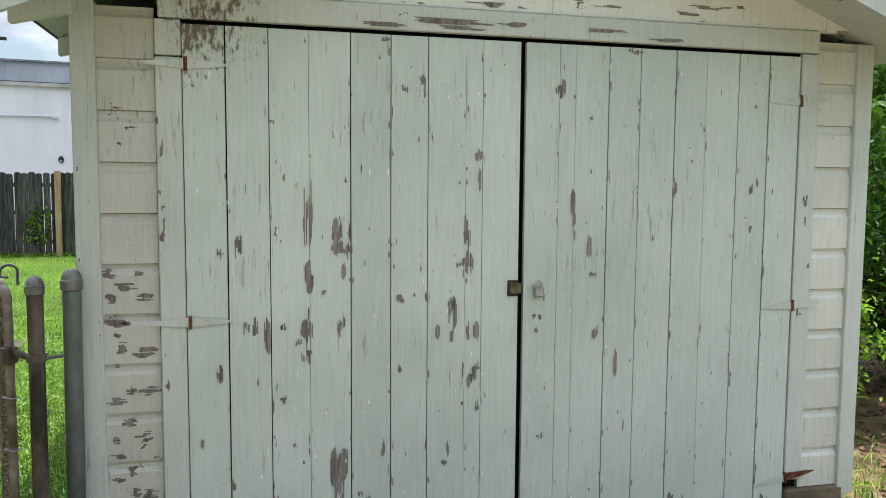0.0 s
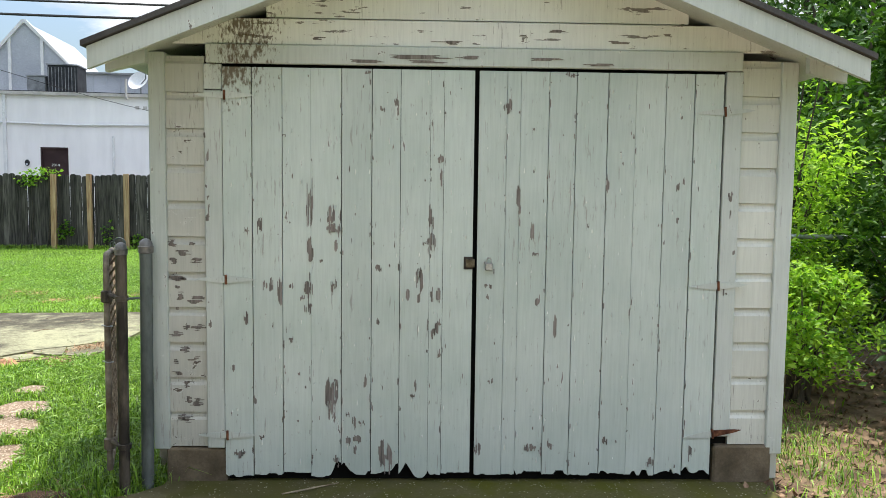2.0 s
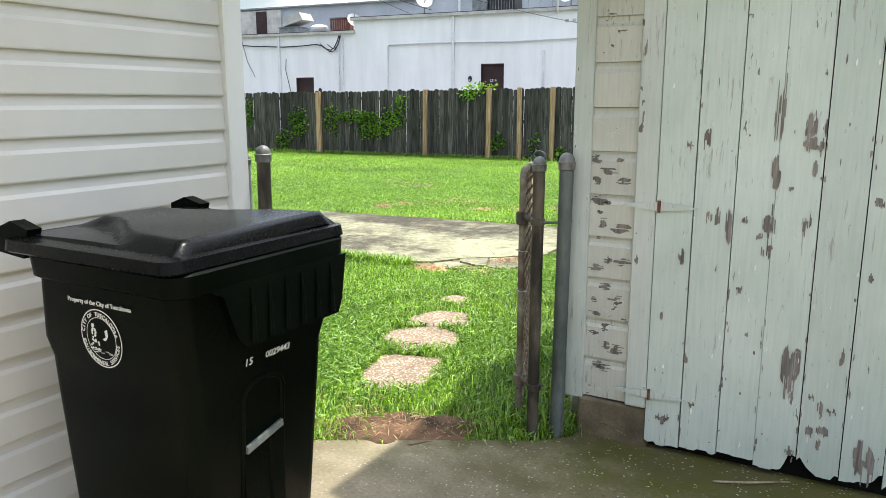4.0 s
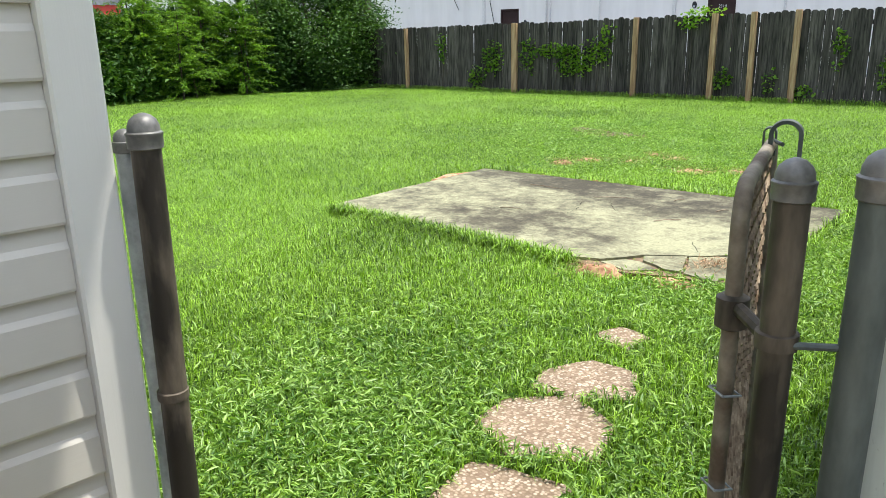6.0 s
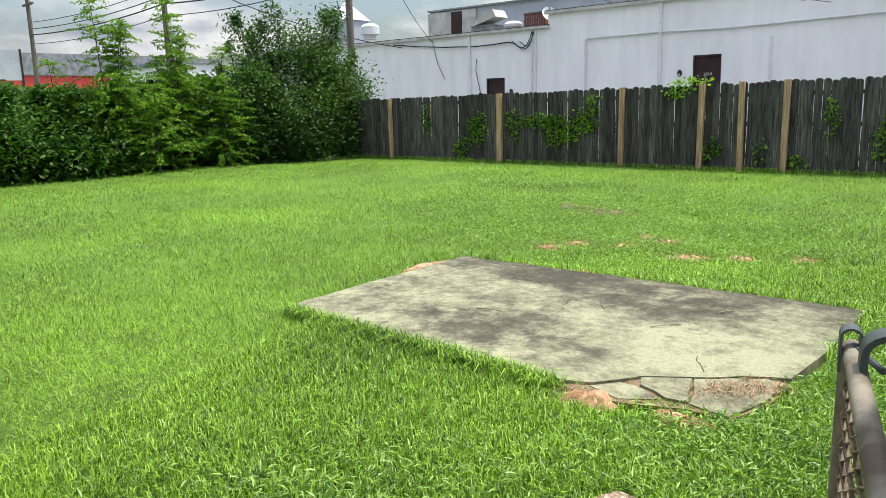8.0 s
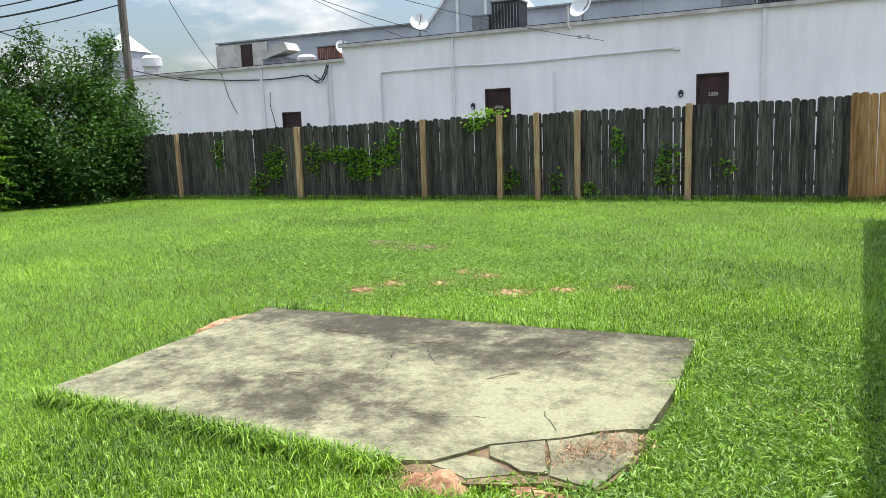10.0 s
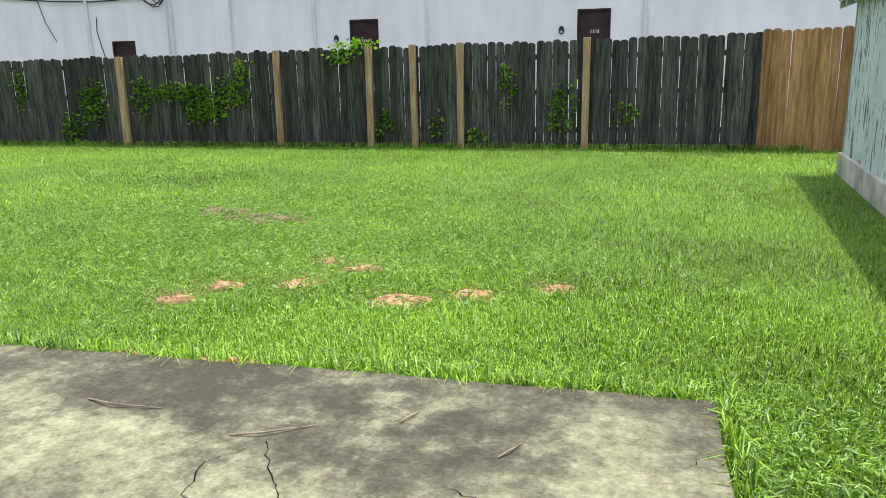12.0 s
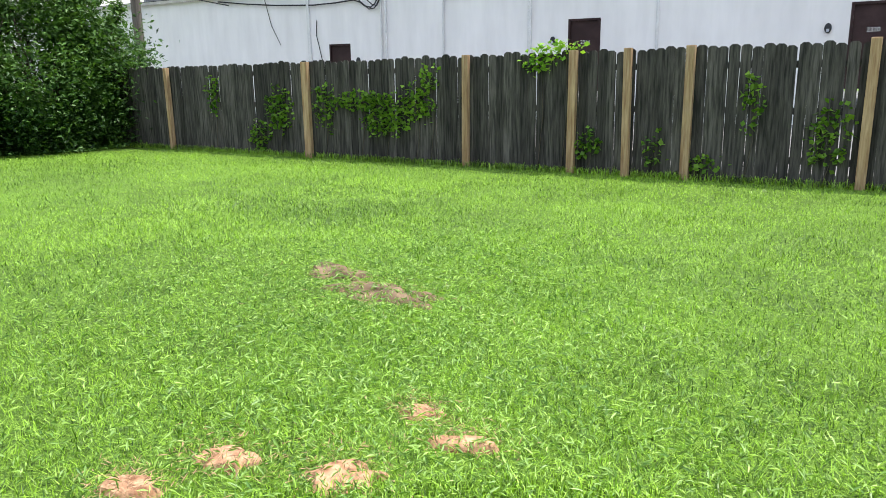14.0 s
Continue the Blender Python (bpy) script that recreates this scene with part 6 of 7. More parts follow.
# ---- shrubs and trees ----
def shrub(name, x, y, rx, ry, h, mat, n, size, seed, label, category="shrub", low=0.05, clumps=70, trunk=0.05, group="", stray=0.75):
    """Stems, and a crown of many leaf clumps with an uneven outline."""
    rg = np.random.default_rng(seed)
    t = thing(name, (x, y, 0), label, category, group)
    u = rg.normal(size=(clumps, 3))
    u /= np.linalg.norm(u, axis=1)[:, None]
    rad = rg.uniform(0.45, 1.0, clumps) ** 0.6 * rg.uniform(0.8, 1.12, clumps)
    c = u * rad[:, None]
    zc = h * (low + 1) / 2
    cen = np.stack([x + c[:, 0] * rx, y + c[:, 1] * ry, zc + c[:, 2] * (h - zc)], 1)
    # some shoots stand out above the rest
    shoots = clumps // 7 if stray > 0.7 else clumps // 20
    cen[:shoots, 2] = h * rg.uniform(0.9, 1.14, shoots)
    cen[:shoots, 0] = x + rg.uniform(-0.7, 0.7, shoots) * rx
    cen[:shoots, 1] = y + rg.uniform(-0.8, 0.8, shoots) * ry
    cen[:, 2] = np.maximum(cen[:, 2], 0.12)
    # stems reach for some of the clumps
    bm = bmesh.new()
    for k in range(min(14, clumps)):
        p = cen[k]
        tube(bm, [(x + rg.uniform(-0.1, 0.1), y + rg.uniform(-0.1, 0.1), -0.1), (x + (p[0] - x) * 0.35, y + (p[1] - y) * 0.35, p[2] * 0.45), tuple(p)], [trunk, trunk * 0.6, trunk * 0.2], 6)
    part("trunk", bm, M["bark"], t, smooth=True)
    who = rg.integers(0, clumps, n)
    size_ = rg.uniform(0.16, 0.30, clumps)
    size_[:shoots] *= 0.5
    spread = np.array([rx, ry, (h - zc)]) * size_[who][:, None]
    pts = cen[who] + rg.normal(size=(n, 3)) * spread * stray
    pts[:, 2] = np.maximum(pts[:, 2], 0.03)
    v, f = leaf_mesh(rg, pts, rg.uniform(0.6, 1.25, n) * size, 0.5)
    soup("crown", v, f, mat, t, kind="")
    return t


HEDGE = "dense green overgrown shrub along the yard edge"
for k, (x, y, rx, ry, h, mat, n) in enumerate((
        (-20.6, -5.5, 1.9, 2.4, 3.6, "leaf_mid", 11000), (-20.6, -2.0, 1.9, 2.3, 3.4, "leaf_mid", 12000), (-20.5, 1.2, 1.9, 2.2, 3.1, "leaf_mid", 14000),
        (-20.6, 4.2, 1.9, 2.0, 2.75, "leaf_mid", 15000), (-20.5, 6.7, 1.8, 1.7, 1.95, "leaf_mid", 14000), (-20.6, 9.0, 1.6, 1.6, 1.8, "leaf_mid", 14000), (-20.9, 11.6, 1.4, 1.6, 1.9, "leaf_dark", 9000))):
    shrub("shrub", x, y, rx, ry, h, M[mat], int(n * 1.7), 0.16, 40 + k, HEDGE, low=-0.15, clumps=120, group="hedge along the yard")
def frond_tree(x, y, h, spread, branches, seed, label, stems=3):
    """A young tree of thin stems whose arching branches carry paired leaflets."""
    rg = np.random.default_rng(seed)
    t = thing("tree", (x, y, 0), label, "tree", "young trees in the hedge")
    bm = bmesh.new()
    axes = []
    for k in range(stems):
        foot = np.array([x + rg.uniform(-0.3, 0.3), y + rg.uniform(-0.35, 0.35), -0.1])
        head = np.array([foot[0] + rg.uniform(-0.3, 0.3), foot[1] + rg.uniform(-0.45, 0.45), h * (1.0 if k == 0 else rg.uniform(0.6, 0.9))])
        axes.append((foot, head))
        tube(bm, [tuple(foot), tuple(foot * 0.5 + head * 0.5 + rg.uniform(-0.06, 0.06, 3)), tuple(head)], [0.03, 0.018, 0.006], 6)
    centres = []
    for k in range(branches):
        foot, head = axes[k % stems]
        f = rg.uniform(0.04, 1.0) ** 0.8
        start = foot + (head - foot) * f
        reach = spread * (1.05 - 0.75 * f) * rg.uniform(0.45, 1.15)
        az = rg.uniform(0, 2 * math.pi)
        way = np.array([math.cos(az), math.sin(az), 0])
        rise, sag = reach * rg.uniform(0.25, 0.7), reach * rg.uniform(0.3, 0.75)
        path = [start + way * reach * q + np.array([0, 0, rise * q - sag * q * q]) for q in (0, 0.35, 0.7, 1.0)]
        if k < 40:
            tube(bm, [tuple(p) for p in path], [0.009, 0.007, 0.005, 0.002], 4)
        n = max(8, int(reach / 0.028))
        q = np.linspace(0.18, 1.0, n)[:, None]
        line = start + way * reach * q + np.array([0, 0, 1.0]) * (rise * q - sag * q * q)
        side = np.array([-way[1], way[0], 0]) * rg.uniform(0.02, 0.07)
        for s_ in (-1, 1):
            centres.append(line + side * s_ + rg.normal(0, 0.016, line.shape))
    part("trunk", bm, M["bark"], t, smooth=True)
    pts = np.concatenate(centres)
    pts[:, 2] = np.maximum(pts[:, 2], 0.03)
    v, f = leaf_mesh(rg, pts, rg.uniform(0.06, 0.12, len(pts)), 0.45, 0.34)
    soup("crown", v, f, M["leaf_fresh"], t, kind="")
    return t


YOUNG = "feathery light green young tree standing in the hedge"
frond_tree(-20.0, 9.95, 4.5, 1.15, 320, 51, YOUNG)
frond_tree(-20.1, 11.8, 4.7, 1.25, 340, 52, YOUNG)
frond_tree(-19.8, 12.9, 3.2, 1.1, 260, 57, YOUNG)
frond_tree(-20.0, 8.6, 2.8, 1.0, 220, 58, YOUNG)
frond_tree(-19.7, 11.0, 2.9, 1.1, 260, 59, YOUNG)
shrub("shrub", -20.3, 15.6, 1.9, 2.1, 3.85, M["leaf_dark"], 52000, 0.125, 53, "large rounded dark green bush in the yard corner", low=-0.4, clumps=210, stray=0.55)
shrub("shrub", -20.2, 17.0, 1.4, 1.1, 2.7, M["leaf_dark"], 20000, 0.125, 54, "dark green bush behind the fence corner", low=-0.3, clumps=110, stray=0.55)
shrub("shrub", -20.4, 14.1, 1.4, 1.2, 2.8, M["leaf_dark"], 20000, 0.125, 70, "dark green bush in the hedge", low=-0.3, clumps=110, stray=0.55)
shrub("tree", -29.0, 4.0, 3.6, 3.8, 7.8, M["leaf_mid"], 26000, 0.26, 55, "tall dark tree behind the hedge", "tree", low=0.25, trunk=0.14)
shrub("tree", -30.0, -4.0, 4.0, 4.0, 8.5, M["leaf_mid"], 24000, 0.26, 56, "tall dark tree behind the hedge", "tree", low=0.25, trunk=0.14)
for k, (x, y, rx, ry, h) in enumerate(((-23.6, -4.0, 1.6, 3.0, 4.0), (-23.6, 1.0, 1.6, 3.0, 3.8), (-23.4, 5.0, 1.4, 2.2, 2.9), (-22.6, 8.6, 1.0, 2.4, 1.9), (-22.4, 12.2, 0.9, 2.0, 2.1))):
    shrub("shrub", x, y, rx, ry, h, M["leaf_dark"], 12000, 0.2, 140 + k, "dark green shrub behind the hedge", low=-0.3, clumps=80, group="hedge along the yard")
SIDE = "sunlit leafy bush beside the garage"
shrub("shrub", 3.95, 5.6, 0.75, 0.9, 2.35, M["leaf_light"], 9000, 0.075, 61, SIDE, low=0.1, clumps=60, trunk=0.02, group="bushes beside the garage")
shrub("shrub", 3.6, 4.3, 0.40, 0.6, 0.9, M["leaf_light"], 5000, 0.06, 62, SIDE, low=0.15, clumps=45, trunk=0.015, group="bushes beside the garage")
shrub("shrub", 4.9, 4.6, 0.9, 0.9, 2.0, M["leaf_mid"], 8000, 0.10, 63, SIDE, low=0.05, clumps=60, trunk=0.02, group="bushes beside the garage")
shrub("shrub", 3.9, 7.6, 0.9, 1.1, 2.6, M["leaf_light"], 8000, 0.11, 64, SIDE, low=0.1, clumps=60, trunk=0.02, group="bushes beside the garage")
shrub("shrub", 4.2, 3.0, 0.6, 0.7, 0.85, M["leaf_dark"], 5000, 0.09, 65, "low dark ground bush beside the driveway", low=0.0, clumps=40, trunk=0.015)
shrub("shrub", 5.6, 6.8, 1.2, 1.3, 3.0, M["leaf_mid"], 9000, 0.12, 66, SIDE, low=0.1, clumps=60, trunk=0.02, group="bushes beside the garage")
shrub("tree", 8.5, 13.0, 2.8, 3.0, 6.2, M["leaf_dark"], 14000, 0.2, 67, "tall dark tree behind the garage", "tree", low=0.3, trunk=0.12)
shrub("tree", 7.0, 9.5, 1.8, 2.0, 4.0, M["leaf_dark"], 10000, 0.16, 68, "dark leafy tree beside the garage", "tree", low=0.05, trunk=0.08)
shrub("sapling", 0.75, fence_y(0.75) + 0.35, 0.25, 0.2, 2.75, M["leaf_light"], 500, 0.11, 69, "thin green sapling behind the new fence", "sapling", low=0.6, clumps=14, trunk=0.015)

# creeper on the fence: x, height, half width, half height, leaves
VINES = ((-16.1, 1.15, 0.16, 0.35, 90), (-14.85, 0.35, 0.22, 0.25, 110), (-14.3, 0.85, 0.30, 0.38, 220), (-13.15, 0.95, 0.22, 0.4, 140), (-12.3, 1.05, 0.55, 0.14, 220), (-11.75, 0.78, 0.40, 0.32, 380), (-11.1, 1.0, 0.30, 0.3, 200), (-10.8, 1.45, 0.14, 0.2, 60), (-8.8, 1.68, 0.26, 0.20, 110), (-8.4, 1.86, 0.28, 0.08, 70), (-8.0, 0.42, 0.16, 0.2, 70), (-7.0, 0.35, 0.14, 0.25, 40), (-5.72, 1.05, 0.13, 0.35, 80), (-4.75, 0.65, 0.20, 0.35, 150), (-3.65, 0.6, 0.16, 0.16, 40), (-6.3, 0.2, 0.25, 0.12, 40))
rg = np.random.default_rng(77)
for k, (x, z, w, h, n) in enumerate(VINES):
    th = rg.uniform(0, 2 * math.pi, n)
    q = np.sqrt(rg.random(n)) * rg.uniform(0.6, 1.2, n)
    px_ = x + np.cos(th) * q * w * 1.35
    pts = np.stack([px_, 17.83 + FENCE_K * (px_ + 7.0) - 0.03 - 0.05 * rg.random(n), z + np.sin(th) * q * h * 1.25], 1)
    v, f = leaf_mesh(rg, pts, rg.uniform(0.05, 0.11, n), 0.9, 0.8)
    t = thing("creeper", (x, fence_y(x) - 0.05, 0), "green creeper climbing the board fence", "creeper", "creepers on the fence")
    soup("leaves", v, f, M["leaf_light" if z > 1.6 else "leaf_fresh"], t, kind="")
    bm = tube(bmesh.new(), [(x - 0.05, fence_y(x) - 0.012, -0.03), (x + 0.04, fence_y(x) - 0.012, z * 0.5), (x, fence_y(x) - 0.012, z)], 0.006, 5)
    part("stem", bm, M["bark"], t)

# ---- poles, cables and far buildings ----
def utility_pole(x, y, h, r, label="brown wooden utility pole with overhead cables"):
    t = thing("utility_pole", (x, y, 0), label, "utility pole")
    part("pole", tube(bmesh.new(), [(x, y, -0.2), (x, y, h)], [r, r * 0.8], 14), M["pole_wood"], t, smooth=True)
    part("crossarm", boxed(x - 0.9, x + 0.9, y - 0.06, y + 0.06, h - 0.9, h - 0.78), M["pole_wood"], t)
    return t


utility_pole(-22.2, 19.3, 9.5, 0.14)
utility_pole(-36.3, 19.3, 9.5, 0.15)
utility_pole(-52.5, 18.3, 9.0, 0.15)


def cable(a, b, sag, r=0.012):
    a, b = Vector(a), Vector(b)
    pts = [a.lerp(b, k / 12) - Vector((0, 0, sag * 4 * (k / 12) * (1 - k / 12))) for k in range(13)]
    ob = part("overhead_cable", tube(bmesh.new(), pts, r, 5), M["cable"])
    return tagged(ob, "black overhead cable strung between poles", "cable", "overhead cables")


P1, P2, P3 = Vector((-22.2, 19.3, 0)), Vector((-36.3, 19.3, 0)), Vector((-52.5, 18.3, 0))
for z1, z2, r in ((6.35, 6.55, 0.035), (6.75, 6.9, 0.025), (7.2, 7.3, 0.02), (5.9, 6.0, 0.02)):
    cable(P1 + Vector((0, 0, z1)), P2 + Vector((0, 0, z2)), 0.25, r)
    cable(P2 + Vector((0, 0, z2)), P3 + Vector((0, 0, z2 - 0.2)), 0.25, r)
drop = WB @ Vector((-15.4, -0.06, 4.0))
cable(P2 + Vector((0, 0, 8.2)), drop + Vector((-6.0, -0.6, 0.15)), 0.5, 0.022)
cable(P1 + Vector((0, 0, 8.8)), WB @ Vector((-9.6, -0.2, 5.2)), 0.35, 0.012)
cable(P1 + Vector((0, 0, 9.2)), WB @ Vector((-3.0, -0.2, 4.35)), 0.6, 0.010)
cable(P1 + Vector((0, 0, 9.3)), WB @ Vector((-11.5, 2.0, 5.3)), 0.3, 0.010)
cable(P1 + Vector((0.3, 0, 9.0)), WB @ Vector((-19.6, -0.05, 4.3)), 0.6, 0.012)
utility_pole(16.0, 21.5, 9.5, 0.14)
for z1, z2, r in ((6.35, 6.6, 0.035), (6.75, 6.95, 0.03), (7.2, 7.4, 0.02)):
    cable(P1 + Vector((0, 0, z1)), (16.0, 21.5, z2), 0.35, r)


far = thing("shop_building", (-62, 21, 0), "distant shop with a grey-brown roof and a red band", "building")
part("wall", boxed(-70, -60.2, 18.6, 34, 0, 3.2), M["stucco"], far)
part("fascia", boxed(-70, -60, 18.5, 34.1, 3.2, 4.25), M["red_band"], far, "red painted band")
part("roof", prism(bmesh.new(), [(18.4, 4.25), (34.2, 4.25), (33.0, 5.8), (19.2, 5.8)], -70, -59.9, "x"), M["unit_grey"], far)
frame_ = thing("billboard", (-45, 13.2, 0), "distant empty sign frame above the hedge", "sign")
for y in (12.5, 15.3):
    part("post", boxed(-45.05, -44.95, y - 0.05, y + 0.05, 0, 4.9), M["unit_dark"], frame_)
part("panel", boxed(-45.03, -44.97, 12.55, 15.25, 3.3, 4.85), M["metal_grey"], frame_)
white = thing("shop_building", (-52, 27, 0), "distant low white flat-roofed building", "building")
part("wall", boxed(-58, -46, 25.0, 34.0, 0, 4.4), M["stucco"], white)
part("roof_edge", boxed(-58.1, -45.9, 24.9, 34.1, 4.4, 4.7), M["unit_grey"], white)

# ---- grass ----
def inside(poly, x, y):
    r = np.zeros(len(x), bool)
    n = len(poly)
    for i in range(n):
        (x0, y0), (x1, y1) = poly[i], poly[(i + 1) % n]
        cross = ((y0 > y) != (y1 > y)) & (x < (x1 - x0) * (y - y0) / (y1 - y0 + 1e-12) + x0)
        r ^= cross
    return r


def shrunk(poly, d):
    cx, cy = sum(p[0] for p in poly) / len(poly), sum(p[1] for p in poly) / len(poly)
    return [(cx + (px_ - cx) * d, cy + (py_ - cy) * d) for px_, py_ in poly]


KEEP_OUT = [SLAB, DRIVE, [(-0.60, 2.9), (2.8, 2.9), (2.8, 15.7), (-0.74, 15.7)], [(-9, -9), (-1.84, -9), (-1.84, 2.16), (-9, 2.16)], [(2.4, -9), (9, -9), (9, 6), (2.4, 6)]] + [shrunk(s_, 0.93) for s_ in STONES[1:]] + [shrunk(q, 0.97) for q in BREAKS] + [[(-2.07, 6.3), (-1.98, 6.3), (-2.08, 7.97), (-2.17, 7.97)], [(-5.74, 7.55), (-2.16, 7.91), (-2.17, 7.965), (-5.76, 7.60)]]
WALKED = [Vector((-0.5, 1.9)), Vector((-0.85, 2.35)), Vector((-1.95, 4.0)), Vector((-2.95, 7.25))]


def lawn_points(rg, x0, x1, y0, y1, density):
    n = int((x1 - x0) * (y1 - y0) * density)
    x, y = rg.uniform(x0, x1, n), rg.uniform(y0, y1, n)
    ok = (y < 17.83 + FENCE_K * (x + 7.0) - 0.02)
    for poly in KEEP_OUT:
        ok &= ~inside(poly, x, y)
    thin = np.zeros(n)
    for cx, cy, r in DIRT:
        thin = np.maximum(thin, 0.86 * np.exp(-(((x - cx) / 1.3) ** 2 + (y - cy) ** 2) / (0.42 * r * r)))
    for cx, cy, r in BARE_SPOTS:
        thin = np.maximum(thin, 0.90 * np.exp(-((x - cx) ** 2 + (y - cy) ** 2) / (r * r)))
    thin = np.maximum(thin, 1.0 * np.exp(-(((x + 1.16) / 0.5) ** 2 + ((y - 2.46) / 0.26) ** 2) ** 2))
    ok &= rg.random(n) > thin
    return x[ok], y[ok]


def blades(name, rg, x, y, length, width, mat, label, lean=1.0, bent=True):
    """Grass leaves that arch over; bent: two segments a leaf, else one."""
    n = len(x)
    a = rg.uniform(0, 2 * math.pi, n)
    L = length * rg.uniform(0.5, 1.3, n)
    W = width * rg.uniform(0.7, 1.3, n)
    ln = lean * rg.uniform(0.15, 1.3, n)
    dx, dy = np.cos(a), np.sin(a)
    turn = a + math.pi / 2 + rg.normal(0, 0.5, n)
    base = np.stack([x, y, np.full(n, -0.035)], 1)
    side = np.stack([np.cos(turn) * W / 2, np.sin(turn) * W / 2, np.zeros(n)], 1)
    tip = base + np.stack([dx * L * ln, dy * L * ln, L * np.maximum(0.35, 1.05 - 0.5 * ln)], 1)
    if bent:
        mid = base + np.stack([dx * L * ln * 0.35, dy * L * ln * 0.35, L * 0.66], 1)
        v = np.stack([base - side, base + side, mid - side * 0.9, mid + side * 0.9, tip], 1).reshape(-1, 3)
        k = np.arange(n)[:, None] * 5
        f = np.concatenate([k + [0, 1, 3], k + [0, 3, 2], k + [2, 3, 4]], 1).reshape(-1, 3)
    else:
        v = np.stack([base - side, base + side, tip], 1).reshape(-1, 3)
        f = np.arange(3 * n).reshape(-1, 3)
    return soup(name, v, f, mat, label=label, category="grass")


rg = np.random.default_rng(3)


def ring_of(x, y, lo, hi):
    d = np.full(len(x), 1e9)
    for a, b in zip(WALKED, WALKED[1:]):
        ab = b - a
        t = np.clip(((x - a.x) * ab.x + (y - a.y) * ab.y) / ab.length_squared, 0, 1)
        d = np.minimum(d, np.hypot(x - a.x - t * ab.x, y - a.y - t * ab.y))
    return (d >= lo) & (d < hi)


for lo, hi, x0, x1, y0, y1, dens, length, width in ((0, 2.6, -5.8, 0.2, 1.5, 10.2, 8600, 0.066, 0.0050), (2.6, 5.0, -8.2, 0.2, 1.5, 12.5, 5600, 0.066, 0.0066), (5.0, 9.0, -12.2, 2.6, -1.0, 16.5, 3300, 0.062, 0.0078), (9.0, 17.5, -20.2, 6.0, -5.0, 18.4, 1500, 0.060, 0.0100)):
    x, y = lawn_points(rg, x0, x1, y0, y1, dens)
    keep = ring_of(x, y, lo, hi)
    x, y = x[keep], y[keep]
    tuft = np.array([1.0 + 0.35 * noise.noise(Vector((px_ * 0.9, py_ * 0.9, 0.0))) + 0.25 * noise.noise(Vector((px_ * 5.0, py_ * 5.0, 4.0))) for px_, py_ in zip(x.tolist(), y.tolist())])
    blades("grass", rg, x, y, length * tuft, width, M["grass"], "bright green uneven lawn grass", 0.85 if lo < 1 else 1.5, lo < 1)

# taller tufts along the slab, the posts and the fence foot
ex, ey = [], []
for (a, b), n in (((SLAB[0], SLAB[3]), 3600), ((SLAB[14], SLAB[15]), 700), ((SLAB[13], SLAB[14]), 900), ((SLAB[12], SLAB[13]), 500)):
    t = 0.05 + 0.95 * rg.random(n)
    cx, cy = np.mean([p[0] for p in SLAB]), np.mean([p[1] for p in SLAB])
    px_, py_ = a[0] + (b[0] - a[0]) * t, a[1] + (b[1] - a[1]) * t
    out = rg.uniform(0.02, 0.11, n)
    dd = np.hypot(px_ - cx, py_ - cy)
    ex.append(px_ + (px_ - cx) / dd * out)
    ey.append(py_ + (py_ - cy) / dd * out)
for cx, cy, r, n in ((-0.68, 2.72, 0.10, 260), (-0.52, 2.78, 0.07, 120), (-1.72, 2.25, 0.12, 160), (-0.72, 2.9, 0.2, 350)):
    ex.append(rg.normal(cx, r, n))
    ey.append(cy + np.abs(rg.normal(0, r, n)))
blades("grass", rg, np.concatenate(ex), np.concatenate(ey), 0.13, 0.006, M["grass"], "longer grass tufts at the slab edge")
t = rg.uniform(-20, -0.8, 5200)
blades("grass", rg, t, 17.83 + FENCE_K * (t + 7.0) - np.abs(rg.normal(0.03, 0.08, 5200)), 0.13, 0.009, M["grass"], "longer grass at the fence foot")

# broad-leaved weeds in patches
wx, wy = [], []
for cx, cy, r, n in ((-2.35, 3.05, 0.48, 6500), (-2.0, 2.9, 0.3, 1800), (-2.7, 3.7, 0.4, 2500), (-1.62, 6.3, 0.35, 4200), (-1.7, 7.4, 0.4, 3600), (-1.9, 5.3, 0.33, 3600), (-1.2, 3.6, 0.35, 2200), (-5.0, 9.4, 0.9, 4600), (-6.3, 10.2, 0.9, 5200), (-3.9, 9.7, 0.7, 2400), (-7.6, 10.8, 0.9, 3000), (-5.4, 11.2, 0.8, 3600), (-6.5, 12.2, 0.8, 2600)):
    wx.append(rg.normal(cx, r, n))
    wy.append(rg.normal(cy, r, n))
wx, wy = np.concatenate(wx), np.concatenate(wy)
ok = np.ones(len(wx), bool)
for poly in KEEP_OUT:
    ok &= ~inside(poly, wx, wy)
wx, wy = wx[ok], wy[ok]
pts = np.stack([wx, wy, rg.uniform(-0.01, 0.05, len(wx))], 1)
v, f = leaf_mesh(rg, pts, rg.uniform(0.022, 0.062, len(wx)), 0.7, 0.20)
soup("weeds", v, f, M["weed"], label="low broad-leaved weeds among the grass", category="weeds")

# dead straw on the clods and by the gate
sx_, sy_ = [], []
for cx, cy, r in DIRT + [(-2.25, 5.85, 0.2), (-2.2, 5.95, 0.16), (-2.85, 5.38, 0.16), (-1.16, 2.46, 0.3), (-1.0, 2.42, 0.25), (-1.35, 2.4, 0.2), (-6.35, 11.0, 0.45), (-1.5, 6.9, 0.3), (3.2, 2.4, 0.5)]:
    sx_.append(rg.normal(cx, r * 0.8, 260))
    sy_.append(rg.normal(cy, r * 0.6, 260))
sx_, sy_ = np.concatenate(sx_), np.concatenate(sy_)
ok = ~inside(DRIVE, sx_, sy_)
sx_, sy_ = sx_[ok], sy_[ok]
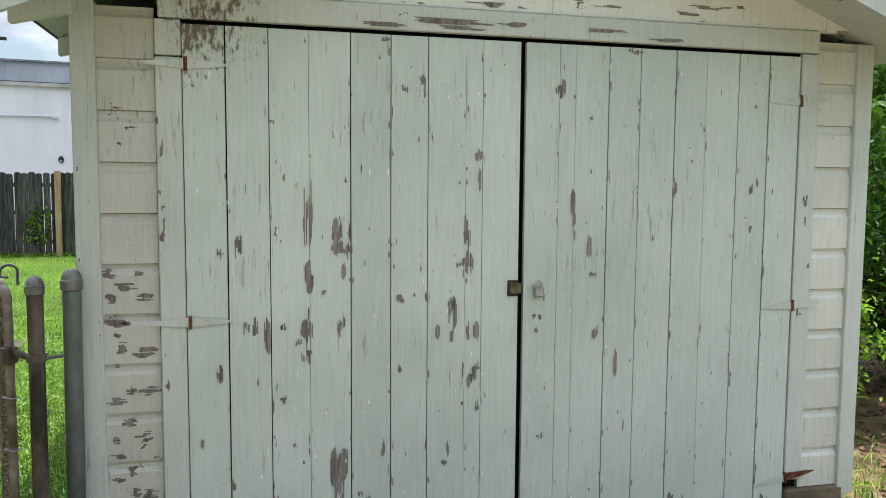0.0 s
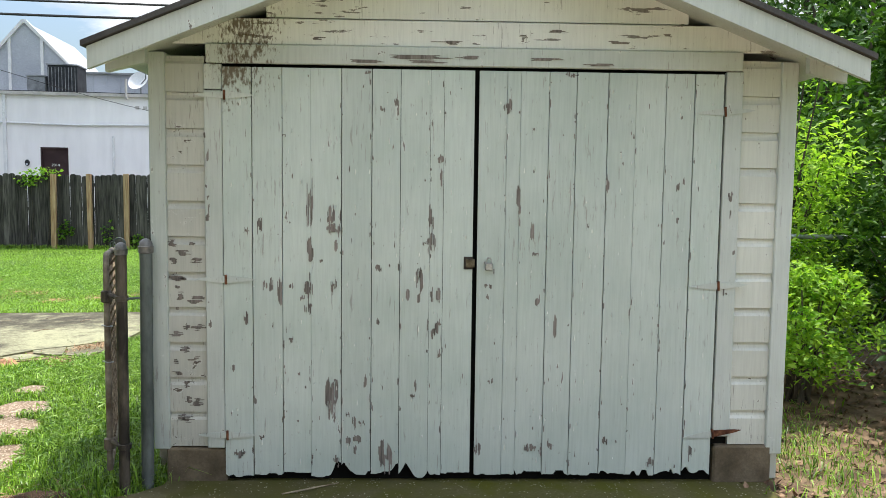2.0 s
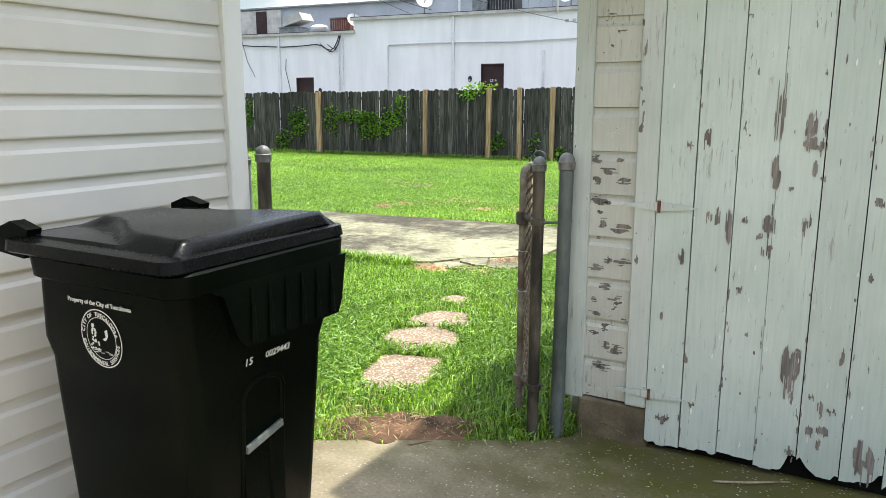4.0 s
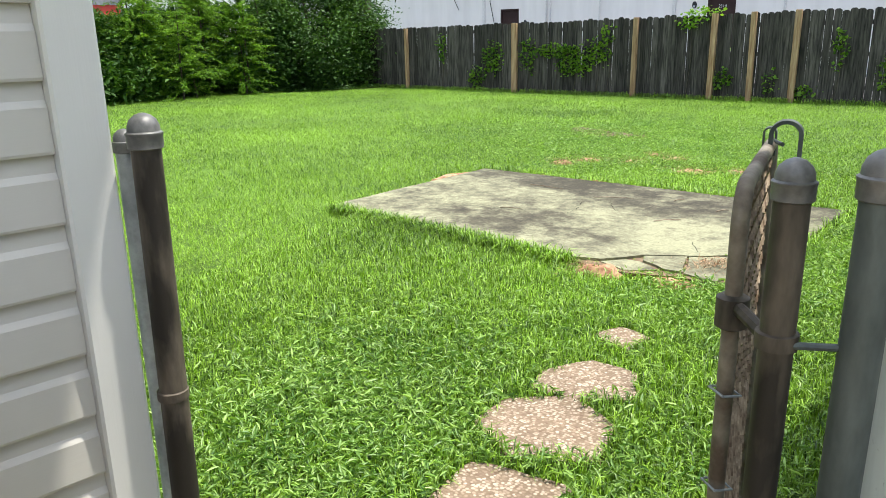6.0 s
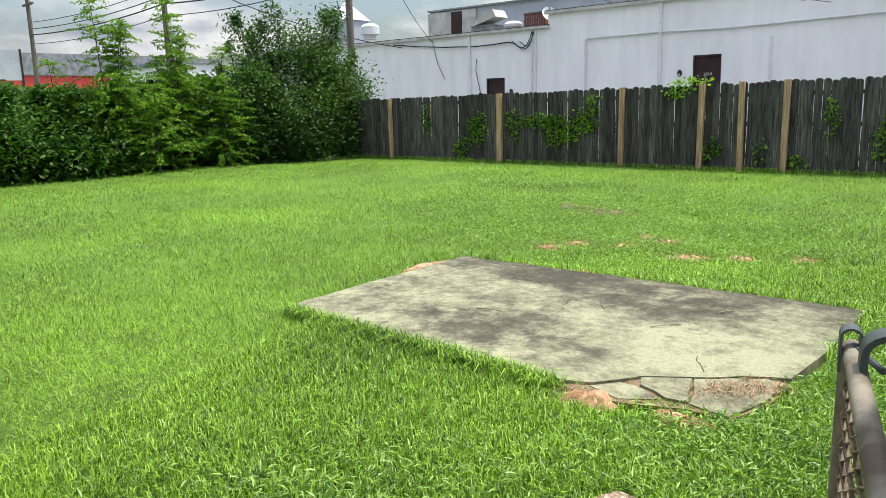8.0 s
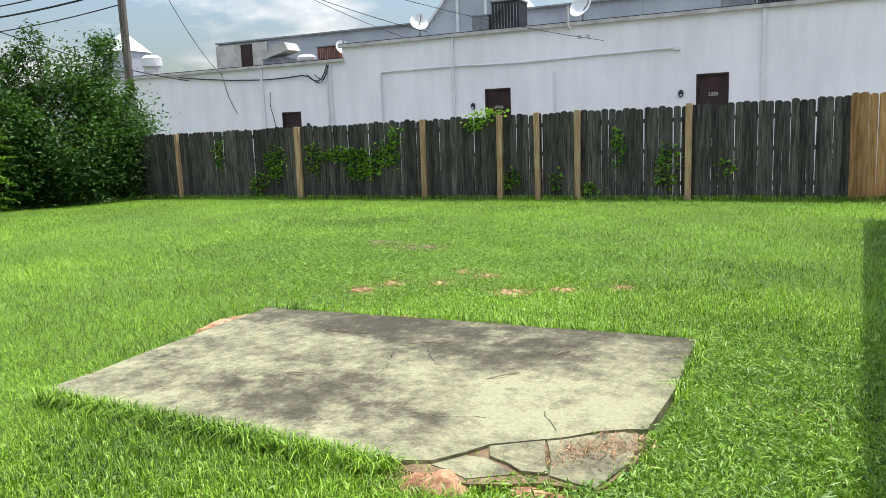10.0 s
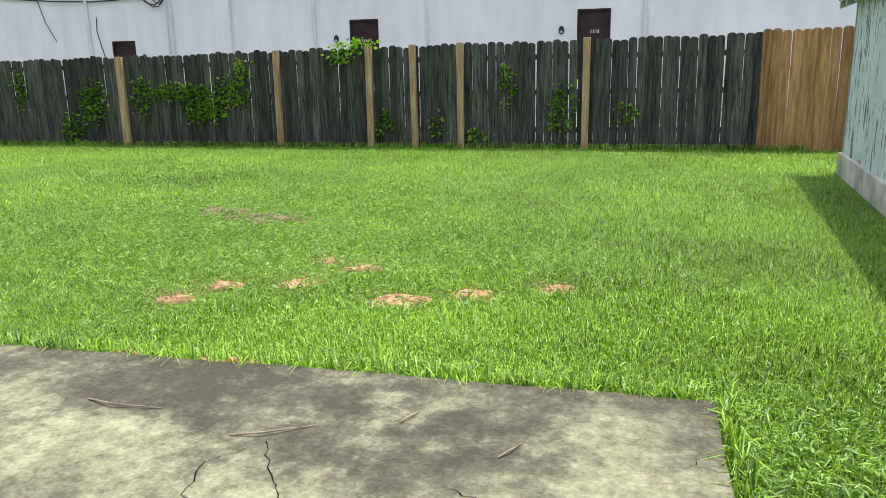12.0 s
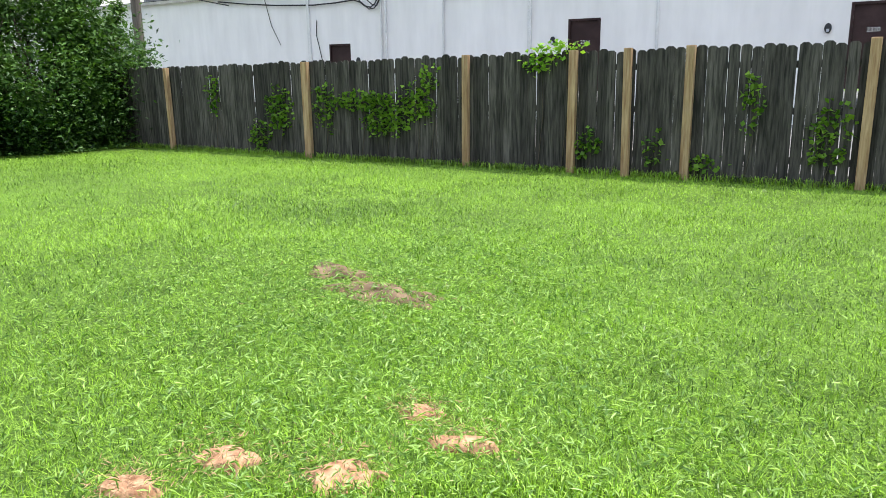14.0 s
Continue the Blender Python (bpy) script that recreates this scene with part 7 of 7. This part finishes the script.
pts = np.stack([sx_, sy_, rg.uniform(0.0, 0.03, len(sx_))], 1)
v, f = leaf_mesh(rg, pts, rg.uniform(0.02, 0.06, len(sx_)), 0.5, 0.08, 0.15)
soup("straw", v, f, M["straw"], label="dry straw-coloured dead grass", category="straw")
n = 420
q = rg.random(n)
sx_, sy_ = -2.33 + 0.27 * q + rg.normal(0, 0.05, n), 5.80 + 0.30 * q + rg.normal(0, 0.07, n)
v, f = leaf_mesh(rg, np.stack([sx_, sy_, rg.uniform(0.026, 0.040, n)], 1), rg.uniform(0.03, 0.08, n), 0.3, 0.08, 0.1)
soup("straw", v, f, M["straw"], label="reddish dry straw strewn on the broken slab corner", category="straw")

# twigs and flakes lying about
TWIGS = [(-3.95, 7.05, 0.34, 0.3), (-4.75, 7.15, 0.38, -0.2), (-3.35, 7.35, 0.12, 1.0), (-3.1, 6.6, 0.22, 0.7), (-4.3, 6.2, 0.2, 0.1), (0.15, 2.62, 0.3, 0.25), (-2.9, 7.2, 0.14, 0.9)]
for x, y, L, a in TWIGS:
    z = 0.034 if x < -2 else 0.004
    bm = tube(bmesh.new(), [(x, y, z), (x + L * 0.4 * math.cos(a), y + L * 0.4 * math.sin(a), z + 0.012), (x + L * math.cos(a + 0.25), y + L * math.sin(a + 0.25), z)], [0.004, 0.0045, 0.002], 6)
    tagged(part("twig", bm, M["twig"], smooth=True), "dry pale twig lying on the concrete", "twig", "fallen twigs")

# brown leaves on the ground beside the driveway
fx, fy = rg.uniform(2.5, 5.5, 3800), rg.uniform(-1.5, 5.5, 3800)
pts = np.stack([fx, fy, rg.uniform(-0.002, 0.012, len(fx))], 1)
v, f = leaf_mesh(rg, pts, rg.uniform(0.03, 0.075, len(fx)), 0.25, 0.5)
soup("fallen_leaves", v, f, M["fallen"], label="dry brown fallen leaves on the soil", category="leaves")
fx, fy = rg.normal(3.0, 0.35, 2600), rg.normal(3.3, 0.7, 2600)
ok = (fx > 2.78) | (fy < 2.7)
ok &= fx > 2.55
blades("grass", rg, fx[ok], fy[ok], 0.10, 0.006, M["grass"], "sparse grass tufts beside the driveway")
